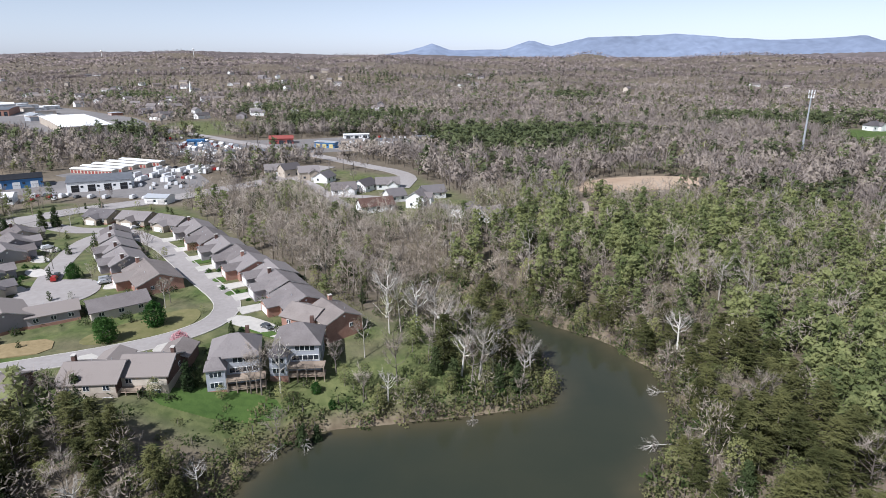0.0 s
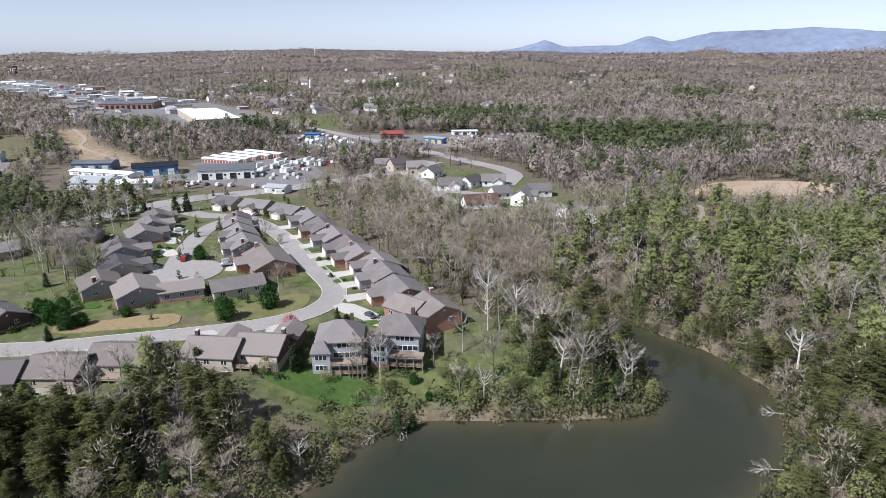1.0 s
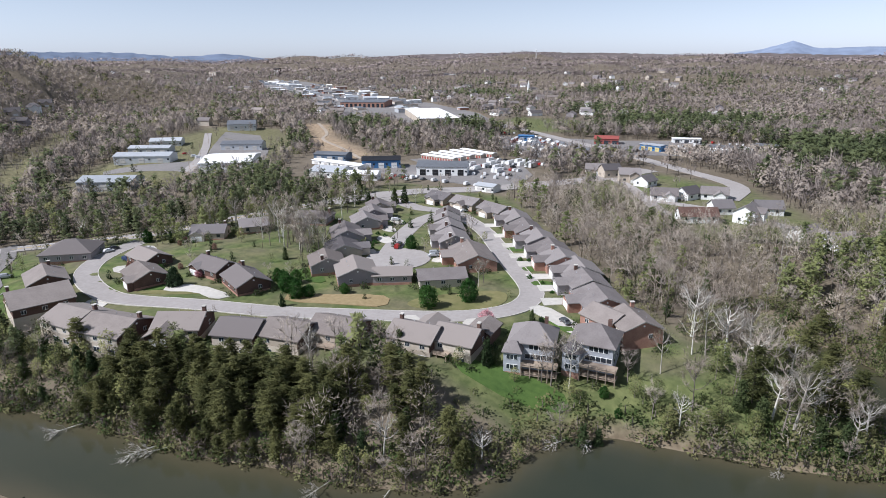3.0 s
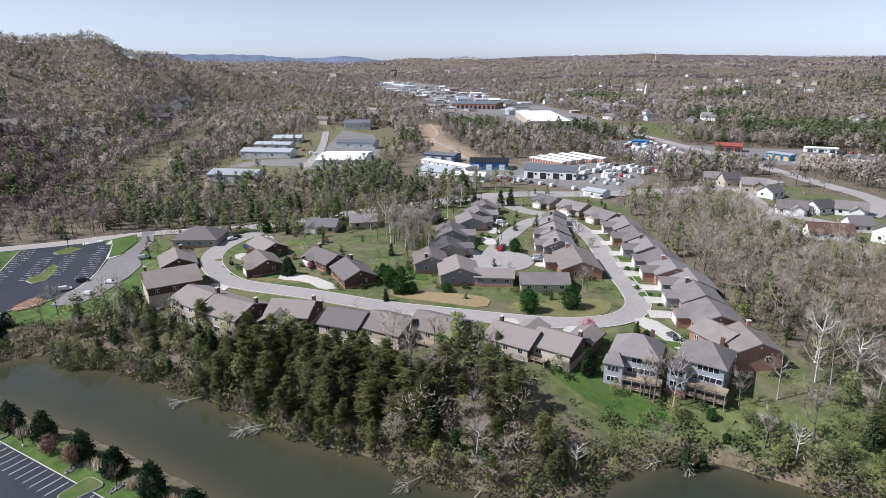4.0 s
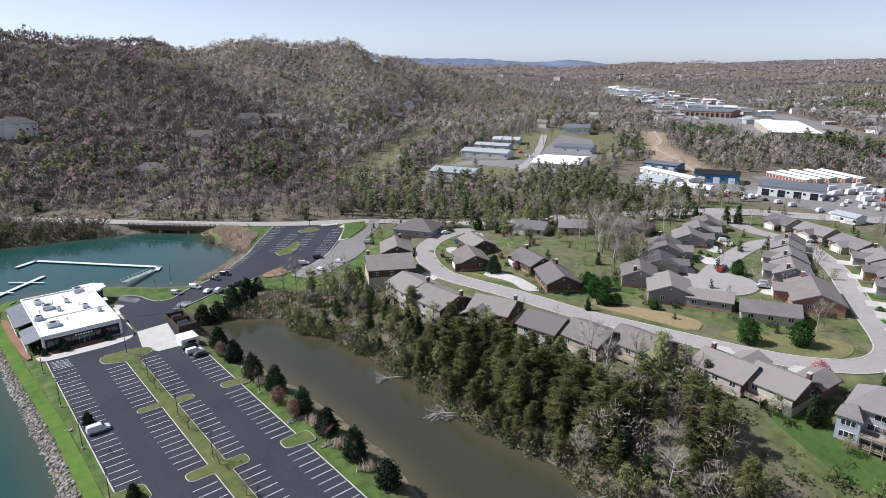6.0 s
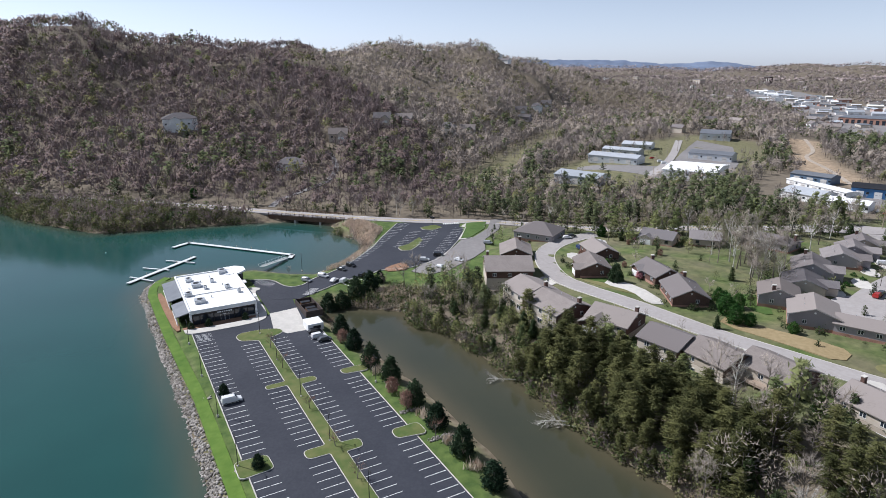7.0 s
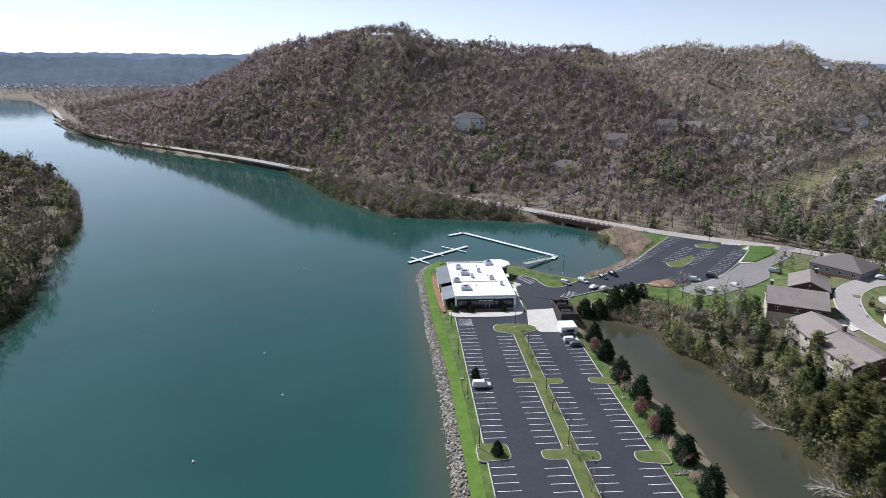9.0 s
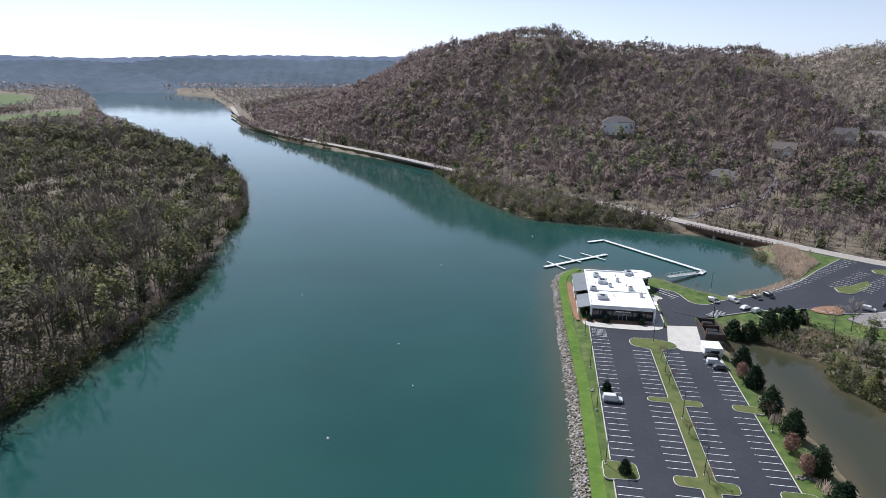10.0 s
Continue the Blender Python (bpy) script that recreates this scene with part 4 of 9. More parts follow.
for x, y, sx, sy in ((8.5, -4.5, 3, 3.6), (17.5, -1.8, 2.4, 2.4), (27, -5.8, 4, 3.2), (34.5, -4, 3, 2.4), (39.5, -17.5, 4, 3), (19.5, -16, 2.2, 1.8), (22.5, -8.5, 1.6, 1.2), (29.5, -12, 1.4, 1.4), (13, -19, 1.6, 1.2)):
    u2 = rpart("rooftop_unit", [((x, y, 5.6), (sx, sy, 1.4))], M_METALLIGHT, "grey rooftop air unit", bevel=0.06)
    bm = bmesh.new()
    rod(bm, (x, y, 6.3), (x, y, 6.42), min(sx, sy) * 0.32, 12)
    part("fan_ring", bm, M_DARKMETAL, u2)
for x, y in ((12, -9), (24, -15), (31, -8), (25, -3), (36, -12)):
    bm = bmesh.new()
    rod(bm, (x, y, 4.8), (x, y, 5.7), 0.2, 8)
    part("vent_pipe", bm, M_METALLIGHT, rest)
# the lower grey roofs on the lake side
for x0, x1, w, z in ((2, 15.5, 4.6, 3.9), (19.0, 41, 5.2, 4.0)):
    bm = bmesh.new()
    vs = [bm.verts.new(c) for c in ((x0, 0.2, z + 0.35), (x1, 0.2, z + 0.35), (x1, w, z - 0.7), (x0, w, z - 0.7), (x0, 0.2, z), (x1, 0.2, z), (x1, w, z - 1.05), (x0, w, z - 1.05))]
    for q in ((0, 1, 2, 3), (7, 6, 5, 4), (0, 4, 5, 1), (1, 5, 6, 2), (2, 6, 7, 3), (3, 7, 4, 0)):
        bm.faces.new([vs[i] for i in q])
    bmesh.ops.recalc_face_normals(bm, faces=bm.faces)
    part("terrace_roof", bm, M_METALROOF, rest, "grey metal roof over the terrace")
    k, x = 0, x0 + 0.3
    while x < x1:
        rpart("terrace_post", [((x, w - 0.4, 1.2), (0.2, 0.2, 3.6))], M_WHITE, "white terrace post")
        x += 3.0
    rpart("terrace_window", [(((x0 + x1) / 2, w - 1.2, 1.5), (x1 - x0 - 0.6, 0.1, 2.2))], M_GLASS, "terrace glazing")
    rpart("terrace_railing", [(((x0 + x1) / 2, w - 0.2, 0.95), (x1 - x0, 0.08, 0.1)), (((x0 + x1) / 2, w - 0.2, 0.5), (x1 - x0, 0.05, 0.06))], M_WHITE, "white railing")
# scalloped white canopy over the waterside bar
bm = bmesh.new()
pts = []
for k in range(40):
    a = 2 * math.pi * k / 40
    q = 4.9 + 0.7 * abs(math.sin(a * 4))
    pts.append((40.5 + math.cos(a) * q, -21.5 + math.sin(a) * q))
prism(bm, pts, 4.5, 5.15)
part("canopy", bm, M_ROOFWHITE, rest, "white scalloped canopy")
bm = bmesh.new()
prism(bm, inset(pts, 1.2), 0.0, 4.5)
part("bar_room", bm, M_GLASS, rest, "round glazed bar room")
for k in (1, 4):
    rpart("side_awning", [((6 + k * 6, -23.6, 2.9), (3.6, 2.6, 0.18))], M_WHITE, "pale side awning")
# planting by the front
flat("ground_front_bed", rounded([lot(*p) for p in ((-5.6, -3.2), (-2.4, -3), (-2.2, 21), (-5.6, 21.5))], 1), LOT_Z + 0.2, 0.3, M_MULCH, "mulched front bed", "flower bed")
flat("ground_lake_bed", rounded([lot(*p) for p in ((-46, -7.6), (-24, -7.0), (-4, -5.6), (-4, -3.4), (-24, -4.4), (-46, -5.4))], 1), LOT_Z + 0.0, 0.5, M_MULCH, "reddish mulch bed on the lake side", "flower bed")

# bin enclosure and store beside the apron
enc = thing("bin_enclosure", pose(*lot(-8.2, 36.9), LOT_Z - 0.1, 0, 0, LOT_YAW), "dark brown walled bin enclosure", "enclosure")
for c, s in (((7, 0, 1.1), (14, 0.25, 2.2)), ((7, 6, 1.1), (14, 0.25, 2.2)), ((0, 3, 1.1), (0.25, 6, 2.2)), ((14, 3, 1.1), (0.25, 6, 2.2)), ((6.5, 3, 1.1), (0.2, 6, 2.2))):
    bm = bmesh.new()
    box(bm, c, s)
    part("wall", bm, M_DARKBRICK, enc)
for x in (2.5, 9, 11.6):
    b = thing("waste_bin", pose(*lot(-8.2 + x, 36.9 + 3), LOT_Z, 0, 0, LOT_YAW), "dark steel waste container in the enclosure", "container", "waste bins")
    bm = bmesh.new()
    box(bm, (0, 0, 0.75), (1.9, 3.4, 1.5), bevel=0.05)
    part("body", bm, M_RUST, b)
    bm = bmesh.new()
    box(bm, (0, 0, 1.56), (2.0, 3.5, 0.1), bevel=0.03)
    part("lid", bm, M_DARKMETAL, b, "black lid")
store = thing("storage_container", pose(*lot(16, 36.2), LOT_Z, 0, 0, LOT_YAW), "white storage container with a low double roof", "container")
bm = bmesh.new()
box(bm, (0, 0, 1.25), (5.6, 5.4, 2.5), bevel=0.04)
part("body", bm, M_WHITE, store)
for y in (-1.4, 1.4):
    bm = bmesh.new()
    box(bm, (0, y, 2.6), (5.9, 2.6, 0.16), bevel=0.05)
    part("roof", bm, M_ROOFWHITE, store, "white roof half")
bm = bmesh.new()
box(bm, (2.83, 0.4, 1.3), (0.06, 2.6, 1.0))
part("panel", bm, M_DARKMETAL, store, "dark panel on the end")

for s, w, yaw, c, shape in ((52.7, 2.1, 90, 0, "van"), (19.8, 35.3, 92, 3, "car"), (24.4, 35.2, 90, 0, "suv"), (27.6, 36.2, 88, 5, "car")):
    car(*lot(s, w), LOT_Z, LOT_YAW + yaw, c, shape)

# docks
def dock(line, width, fingers, label):
    root = thing("floating_dock", Matrix(), label, "dock", "floating docks")
    for a, b in zip(line, line[1:]):
        p, q = Vector(a), Vector(b)
        yaw, c, L = math.atan2((q - p).y, (q - p).x), (p + q) / 2, (q - p).length
        bm = bmesh.new()
        box(bm, (c.x, c.y, 0.5), (L + width * 0.5, width, 0.22), yaw, 0.03)
        deck = part("deck", bm, M_DOCK, root, "pale weathered boards")
        bm = bmesh.new()
        box(bm, (c.x, c.y, 0.2), (L, width * 0.8, 0.5), yaw)
        part("float", bm, M_DARKMETAL, deck)
        k = 2.0
        while k < L:
            m = p + (q - p) * k / L
            nrm = Vector((-math.sin(yaw), math.cos(yaw))) * width * 0.52
            bm = bmesh.new()
            rod(bm, (m.x + nrm.x, m.y + nrm.y, -2), (m.x + nrm.x, m.y + nrm.y, 1.5), 0.10, 6)
            part("pile", bm, M_WOODDECK, root, "timber pile")
            k += 9.0
    for a, b in fingers:
        p, q = Vector(a), Vector(b)
        c = (p + q) / 2
        bm = bmesh.new()
        box(bm, (c.x, c.y, 0.48), ((q - p).length, 0.9, 0.2), math.atan2((q - p).y, (q - p).x), 0.03)
        part("finger", bm, M_DOCK, root, "narrow finger pier")
    return root


dock([(-276, -43.5), (-306.5, -18.5)], 2.0, [((-305, -31), (-297, -18)), ((-296.5, -40), (-289, -28.5)), ((-284.5, -44), (-275.5, -34))], "straight floating dock with three finger piers")
dock([(-328, -29), (-334.5, -22), (-294.5, 26.3), (-290, 24.6)], 2.2, [], "long angled floating dock round the marina basin")
gang = thing("gangway", Matrix(), "white railed gangway down to the dock", "gangway")
p, q = Vector((-275.5, 10.5, 2.0)), Vector((-290, 23.2, 0.75))
bm = bmesh.new()
d = (q - p).normalized()
sd = Vector((-d.y, d.x, 0)).normalized() * 1.3
vs = [bm.verts.new(c) for c in (p + sd, q + sd, q - sd, p - sd)]
bm.faces.new(vs)
bmesh.ops.solidify(bm, geom=bm.faces[:], thickness=0.15)
part("deck", bm, M_DOCK, gang)
for s in (-1, 1):
    for k in range(9):
        c = p + (q - p) * k / 8 + sd * s
        bm = bmesh.new()
        rod(bm, c, c + Vector((0, 0, 1.1)), 0.05, 6)
        part("baluster", bm, M_WHITE, gang)
    bm = bmesh.new()
    rod(bm, p + sd * s + Vector((0, 0, 1.1)), q + sd * s + Vector((0, 0, 1.1)), 0.05, 6)
    part("handrail", bm, M_WHITE, gang)

# ---- upper car park by the road ----
NLOT = [(-243.4, 25.4), (-249.4, 29.2), (-256.2, 40), (-265, 47.5), (-289, 65), (-324, 87), (-319.5, 99.5), (-312, 110.5), (-307.5, 118), (-302.5, 115.6), (-297.5, 118), (-283, 109), (-259, 92), (-252, 84.5), (-247, 68), (-251, 60), (-246, 53),
        (-244, 44), (-233, 29), (-228, 22), (-231, 12), (-241, 8), (-257, 5), (-257, 8), (-254, 14), (-245.6, 17.3), (-242.2, 20.4)]
KERB_BASIN = [(-257, 5), (-257, 8), (-254, 14), (-245.6, 17.3), (-242.2, 20.4), (-243.4, 25.4), (-249.4, 29.2), (-256.2, 40), (-265, 47.5), (-289, 65), (-324, 87)]
nlot = drape("pavement_upper_car_park", NLOT, 0.22, 0.8, M_ASPHALT, "dark asphalt upper car park with white bay lines", "car park", 5.0)
OLDLOT = [(-254, 85), (-268, 99), (-279, 107.6), (-279.5, 113.5), (-293.5, 128.6), (-309, 137), (-309, 144), (-289, 133), (-275, 119), (-258, 112), (-248.5, 102.5), (-237, 86), (-235, 77), (-243, 71), (-247.5, 75)]
drape("pavement_old_car_park", OLDLOT, 0.26, 0.9, M_OLDLOT, "worn grey asphalt of the older car park", "car park", 5.0)


def bays(p, q, depth, count, zoff=0.24):
    """Bay lines along p to q, reaching depth to its right."""
    a, b = Vector(p), Vector(q)
    n = Vector(((b - a).y, -(b - a).x)).normalized() * depth
    pts = [a + (b - a) * k / (count - 1) for k in range(count)]
    for c in pts:
        z = max(ground_z(*(c + n * t)) for t in (0.05, 0.5, 0.95))
        bay_line(tuple(c), tuple(c + n), z + zoff + 0.06, nlot, 0.2)


bays((-263, 44.5), (-322, 88), 5.4, 27)
bays((-279, 77.5), (-303, 94), -5.2, 11)
bays((-279, 83), (-303, 99), 5.2, 11)
bays((-262, 92.5), (-298, 116.5), -5.4, 16)
bays((-246, 52), (-240, 40), -5.2, 6)
for line in (KERB_BASIN, [(-233, 29), (-244, 44), (-246, 53), (-251, 60), (-247, 68), (-252, 84.5), (-259, 92), (-283, 109)]):
    ribbon("kerb_upper", rounded(line, 1, False), 0.3, 0.36, M_CONCRETE, "pale concrete kerb of the upper car park", "kerb", step=2.0)
for k in range(7):                                      # hatched corners
    bay_line((-256 + k * 1.1, 8.8 + k * 0.9), (-252.5 + k * 1.1, 6.2 + k * 0.9), ground_z(-253, 9) + 0.34, nlot, 0.2)
    bay_line((-238 + k * 1.0, 27 - k * 0.6), (-236 + k * 1.0, 30.5 - k * 0.6), ground_z(-236, 28) + 0.34, nlot, 0.2)
drape("ground_pond_bed", rounded([(-250.6, 60.3), (-246.2, 62.5), (-246.5, 71.9), (-256.4, 71.9), (-255, 66)], 1), 0.34, 0.6, M_MULCH, "reddish mulch bed with a pale kerb", "flower bed")
for poly in ([(-279.8, 74.8), (-273.3, 75.3), (-272.6, 79.6), (-279.1, 85.0), (-296.9, 96.6), (-300.5, 95.5), (-294.1, 90.6), (-283.5, 81.5)], [(-309.7, 95.7), (-304.9, 96.2), (-302.5, 101), (-306, 107), (-310.9, 109.6), (-313.5, 105.2)]):
    island(poly, sum(ground_z(*p) for p in poly) / len(poly) + 0.22, "small grass island of the upper car park")
drape("ground_verge", [(-301, 117.5), (-281, 108.8), (-281.5, 113.5), (-294, 127), (-306, 133), (-308, 121)], 0.30, 0.5, M_GRASS, "mown grass verge with pale kerb", "grass")
drape("kerb_verge", [(-302.5, 116.5), (-299.5, 118.4), (-281.3, 107.2), (-279.6, 107.8), (-280.2, 114.2), (-280.6, 114), (-281.2, 108.4), (-300.8, 118.6), (-307, 121.4)], 0.36, 0.5, M_CONCRETE, "pale concrete kerb round the verge", "kerb")
for x, y, yaw, c, shape in ((-247.5, 27, 40, 2, "suv"), (-250.5, 34.3, 40, 0, "suv"), (-256.6, 43.3, 38, 5, "car"), (-260.2, 48.1, 38, 3, "suv"), (-243.2, 37.7, 140, 0, "car"), (-241.1, 41.4, 140, 0, "suv"), (-245.4, 50.1, 140, 3, "suv"),
                            (-254.4, 80.5, 70, 0, "suv"), (-258.8, 88.8, 70, 3, "suv"), (-241.1, 83.8, 30, 0, "car"), (-246.9, 94.4, 30, 0, "car"), (-266.5, 117.2, 50, 2, "suv"), (-239.3, 78.5, 30, 3, "car")):
    car(x, y, ground_z(x, y) + 0.25, yaw, c, shape)
sign = thing("entrance_sign", pose(-312, 103.5, ground_z(-312, 103.5) + 0.3, 0, 0, 30), "dark double-headed entrance sign on a low planted base", "sign")
bm = bmesh.new()
rod(bm, (0, 0, 0), (0, 0, 4.2), 0.12, 8)
part("post", bm, M_DARKMETAL, sign)
for s in (-1, 1):
    bm = bmesh.new()
    box(bm, (s * 0.9, 0, 4.4), (1.5, 0.3, 1.3), bevel=0.08)
    part("panel", bm, M_DARKMETAL, sign)

# reeds by the basin: dry stalks in clumps
REEDS = [(-261, 38), (-283, 53), (-299, 62), (-322, 60), (-336, 58), (-340, 64), (-333, 71), (-314, 76), (-298, 67.5), (-275, 53), (-262, 43)]
rr = np.random.RandomState(9)
rx, ry = rr.uniform(-341, -258, 4000), rr.uniform(36, 78, 4000)
ok = inside(rx, ry, REEDS)
rx, ry = rx[ok], ry[ok]
rx2, ry2 = rr.uniform(-225, -209, 260), rr.uniform(36, 62, 260)
ok = height(rx2, ry2) > 0.2
tuft = [lot(s + a, w + b) for s, w in ((47, 43.4), (56, 42.6), (66, 43), (73, 43.4), (84, 43.8), (96, 44.2), (108, 44)) for a, b in rr.normal(size=(9, 2)) * 0.9]
rx = np.concatenate([rx, rx2[ok], [p[0] for p in tuft]])
ry = np.concatenate([ry, ry2[ok], [p[1] for p in tuft]])
n_s = 12
base = np.repeat(np.stack([rx, ry, height(rx, ry)], -1), n_s, 0) + rr.normal(size=(len(rx) * n_s, 3)) * (0.5, 0.5, 0)
way = rr.normal(size=base.shape) * (0.35, 0.35, 0.25) + (0, 0, 1.9)
side = np.cross(way, rr.normal(size=way.shape))
side *= 0.13 / np.linalg.norm(side, axis=1)[:, None]
v = np.stack([base - side, base + side, base + way], 1).reshape(-1, 3)
tagged(new("reeds", quick_mesh("reeds", v, np.arange(len(v)).reshape(-1, 3), M_REED, np.repeat(rr.uniform(0, 1, len(rx)), n_s * 3))), "tall dry tan reeds along the basin edge", "reeds", kind="stuff")

# ---- the valley road and its bridge ----
VALLEY_ROAD = rounded([(-1240, -948), (-1014, -763), (-802, -566), (-703, -446), (-640, -344), (-578, -248), (-526, -180), (-466, -108), (-437, -60), (-404, -13), (-378, 20), (-347, 62), (-324, 100), (-309, 128), (-298, 146), (-276, 159), (-257, 176), (-246, 200),
                       (-238, 226), (-226, 252), (-215, 275), (-207, 296)], 2, False)


def road_level(x, y):
    if x < -300 and y < 128:
        return max(4.2, ground_z(x, y)) if ground_z(x, y) < 9 else ground_z(x, y) if x < -900 else 4.6
    return ground_z(x, y)


ribbon("road_valley", VALLEY_ROAD, 9.0, 0.18, M_ROAD, "grey two-lane valley road along the water", zs=road_level, thick=1.2, step=5)
ribbon("road_shoulder_line", VALLEY_ROAD, 0.18, 0.22, M_PAINT, "white edge line of the valley road", "road marking", shift=3.7, zs=road_level, thick=0.05, step=5)
ribbon("road_centre_line", VALLEY_ROAD, 0.25, 0.22, mat("yellow_line_paint", (0.55, 0.38, 0.06), (0.7, 0.5, 0.1), 1.0, 0.7), "yellow centre line of the valley road", "road marking", zs=road_level, thick=0.05, step=5)
CLEAR_LINES.append((VALLEY_ROAD[::4] + [VALLEY_ROAD[-1]], 7.5))
ribbon("road_verge", rounded([(-1014, -770), (-806, -572), (-707, -450), (-645, -347), (-583, -252), (-537, -184)], 2, False), 3.0, 0.12, M_DRYGRASS, "dry grass verge of the shore road", "verge", shift=-5.5, zs=road_level, thick=2.4, step=6)
for k in range(9):                                      # crossing by the car park entrance
    c = Vector((-310.6, 113.8)) + Vector((0.31, 0.95)) * (k - 4) * 1.0
    bm = bmesh.new()
    box(bm, (c.x, c.y, ground_z(c.x, c.y) + 0.33), (3.2, 0.55, 0.04), radians(162))
    tagged(part("crossing_bar", bm, M_PAINT), "white bar of the zebra crossing", "road marking", kind="structure")

bridge = thing("road_bridge", Matrix(), "low road bridge with rusty brown steel girders and railings", "bridge")
BR = [Vector((-375, 24)), Vector((-346, 64))]
bd = (BR[1] - BR[0]).normalized()
bn = Vector((-bd.y, bd.x))
for s in (-1, 1):
    c = (BR[0] + BR[1]) / 2 + bn * 5.2 * s
    L = (BR[1] - BR[0]).length
    yaw = math.atan2(bd.y, bd.x)
    bm = bmesh.new()
    box(bm, (c.x, c.y, 2.8), (L, 0.5, 2.2), yaw)
    part("girder", bm, M_RUST, bridge)
    for zz in (4.9, 5.4):
        bm = bmesh.new()
        box(bm, (c.x, c.y, zz), (L, 0.2, 0.16), yaw)
        part("rail", bm, M_RUST, bridge)
    for k in range(18):
        p = BR[0] + (BR[1] - BR[0]) * k / 17 + bn * 5.2 * s
        bm = bmesh.new()
        box(bm, (p.x, p.y, 4.7), (0.25, 0.25, 1.5), yaw)
        part("railing_post", bm, M_RUST, bridge)
for t in (0.02, 0.35, 0.68, 0.98):
    p = BR[0] + (BR[1] - BR[0]) * t
    bm = bmesh.new()
    box(bm, (p.x, p.y, 0.8), (1.0, 10.6, 4.4), math.atan2(bd.y, bd.x))
    part("pier", bm, M_CONCRETE, bridge, "concrete pier")

# ornamental planting of the peninsula; kinds are made with the other trees
for s, w in ((22.7, 43.5), (36.5, 43), (50.7, 42.7), (61.6, 44.4), (76.7, 44.4), (89.1, 44.5), (102, 44.3), (114.7, 44.5), (-3, 48), (-3, 53.4), (-5, 59.8), (-7, 66.5), (-14.4, 74)):
    SINGLE_TREES.append(("ornamental", *lot(s, w), 0.75 if s < -10 else 1.15 if s < 0 else 0.95))
for s, w, q in ((84.4, 1.8, 0.5), (47.4, 1.0, 0.48), (-3.6, -0.5, 0.38), (-3.2, 5.2, 0.45), (-3.2, 17.5, 0.42)):
    SINGLE_TREES.append(("ornamental", *lot(s, w), q))
for s, w in ((69, 41.5), (77.8, 41.6), (31, 41.0)):
    SINGLE_TREES.append(("red", *lot(s, w), 0.8))
for s, w in ((66, 19.2), (40, 19), (85.6, 19.5), (99.2, 19.3), (25, 19), (55, 41), (93, 42), (21, 41)):
    SINGLE_TREES.append(("sapling", *lot(s, w), 0.6))
for x, y, q in ((-226, 63.3, 0.75), (-229.5, 69, 0.7), (-231, 55.8, 0.4), (-258, 21, 0.3), (-322, 74, 0.3)):
    SINGLE_TREES.append(("bare", x, y, q))

# ---- the housing estate ----
LOOP = rounded([(-142, 271), (-118, 251), (-101.5, 229), (-89, 213), (-76, 198), (-69.5, 187), (-69.5, 175), (-76, 165), (-86, 157.5), (-101, 150), (-118, 142.5), (-135, 135.5), (-151, 131), (-169, 125), (-184, 120), (-202, 117.5), (-222, 123),
                (-239, 135), (-247, 150), (-251, 168)], 2, False)
CUL = rounded([(-152, 270), (-156, 256), (-150, 230), (-142, 208), (-136, 195)], 2, False)
TOP = rounded([(-142, 271), (-155, 276), (-168, 274), (-183, 281), (-199, 288), (-210, 300)], 2, False)
ribbon("road_estate_loop", LOOP, 8.0, 0.16, M_ROAD, "pale grey estate road curving through the houses")
ribbon("road_cul_de_sac", CUL, 8.4, 0.17, M_ROAD, "pale grey side road to the turning circle")
ribbon("road_estate_entry", TOP, 9.0, 0.18, M_ROAD, "pale grey entry road of the estate")
drape("road_turning_circle", [(-132 + 13 * math.cos(a), 198 + 13.5 * math.sin(a)) for a in np.linspace(0, 6.28, 28, endpoint=False)], 0.20, 0.5, M_ROAD, "round end of the side road", "road")
for sh in (-4.15, 4.15):
    ribbon("kerb_estate", LOOP, 0.3, 0.22, M_CONCRETE, "pale concrete kerb of the estate road", "kerb", shift=sh, thick=0.4)


def window(root, c, size, axis, panes=2, label="white-framed window", detail=True):
    """A framed window on a wall that faces along axis (0: x, 1: y)."""
    fx = (0.10, size[0], size[1]) if axis == 0 else (size[0], 0.10, size[1])
    bm = bmesh.new()
    box(bm, c, fx)
    fr = part("window", bm, M_WHITE if detail else M_GLASS, root, label if detail else "")
    sgn = 1 if c[axis] > 0 else -1
    for k in range(panes if detail else 0):
        off = (k - (panes - 1) / 2) * size[0] / panes
        cc = list(c)
        cc[axis] += 0.045 * sgn
        cc[1 - axis] += off
        w = size[0] / panes - 0.14
        bm = bmesh.new()
        box(bm, cc, (0.04, w, size[1] - 0.2) if axis == 0 else (w, 0.04, size[1] - 0.2))
        part("pane", bm, M_GLASS, fr)


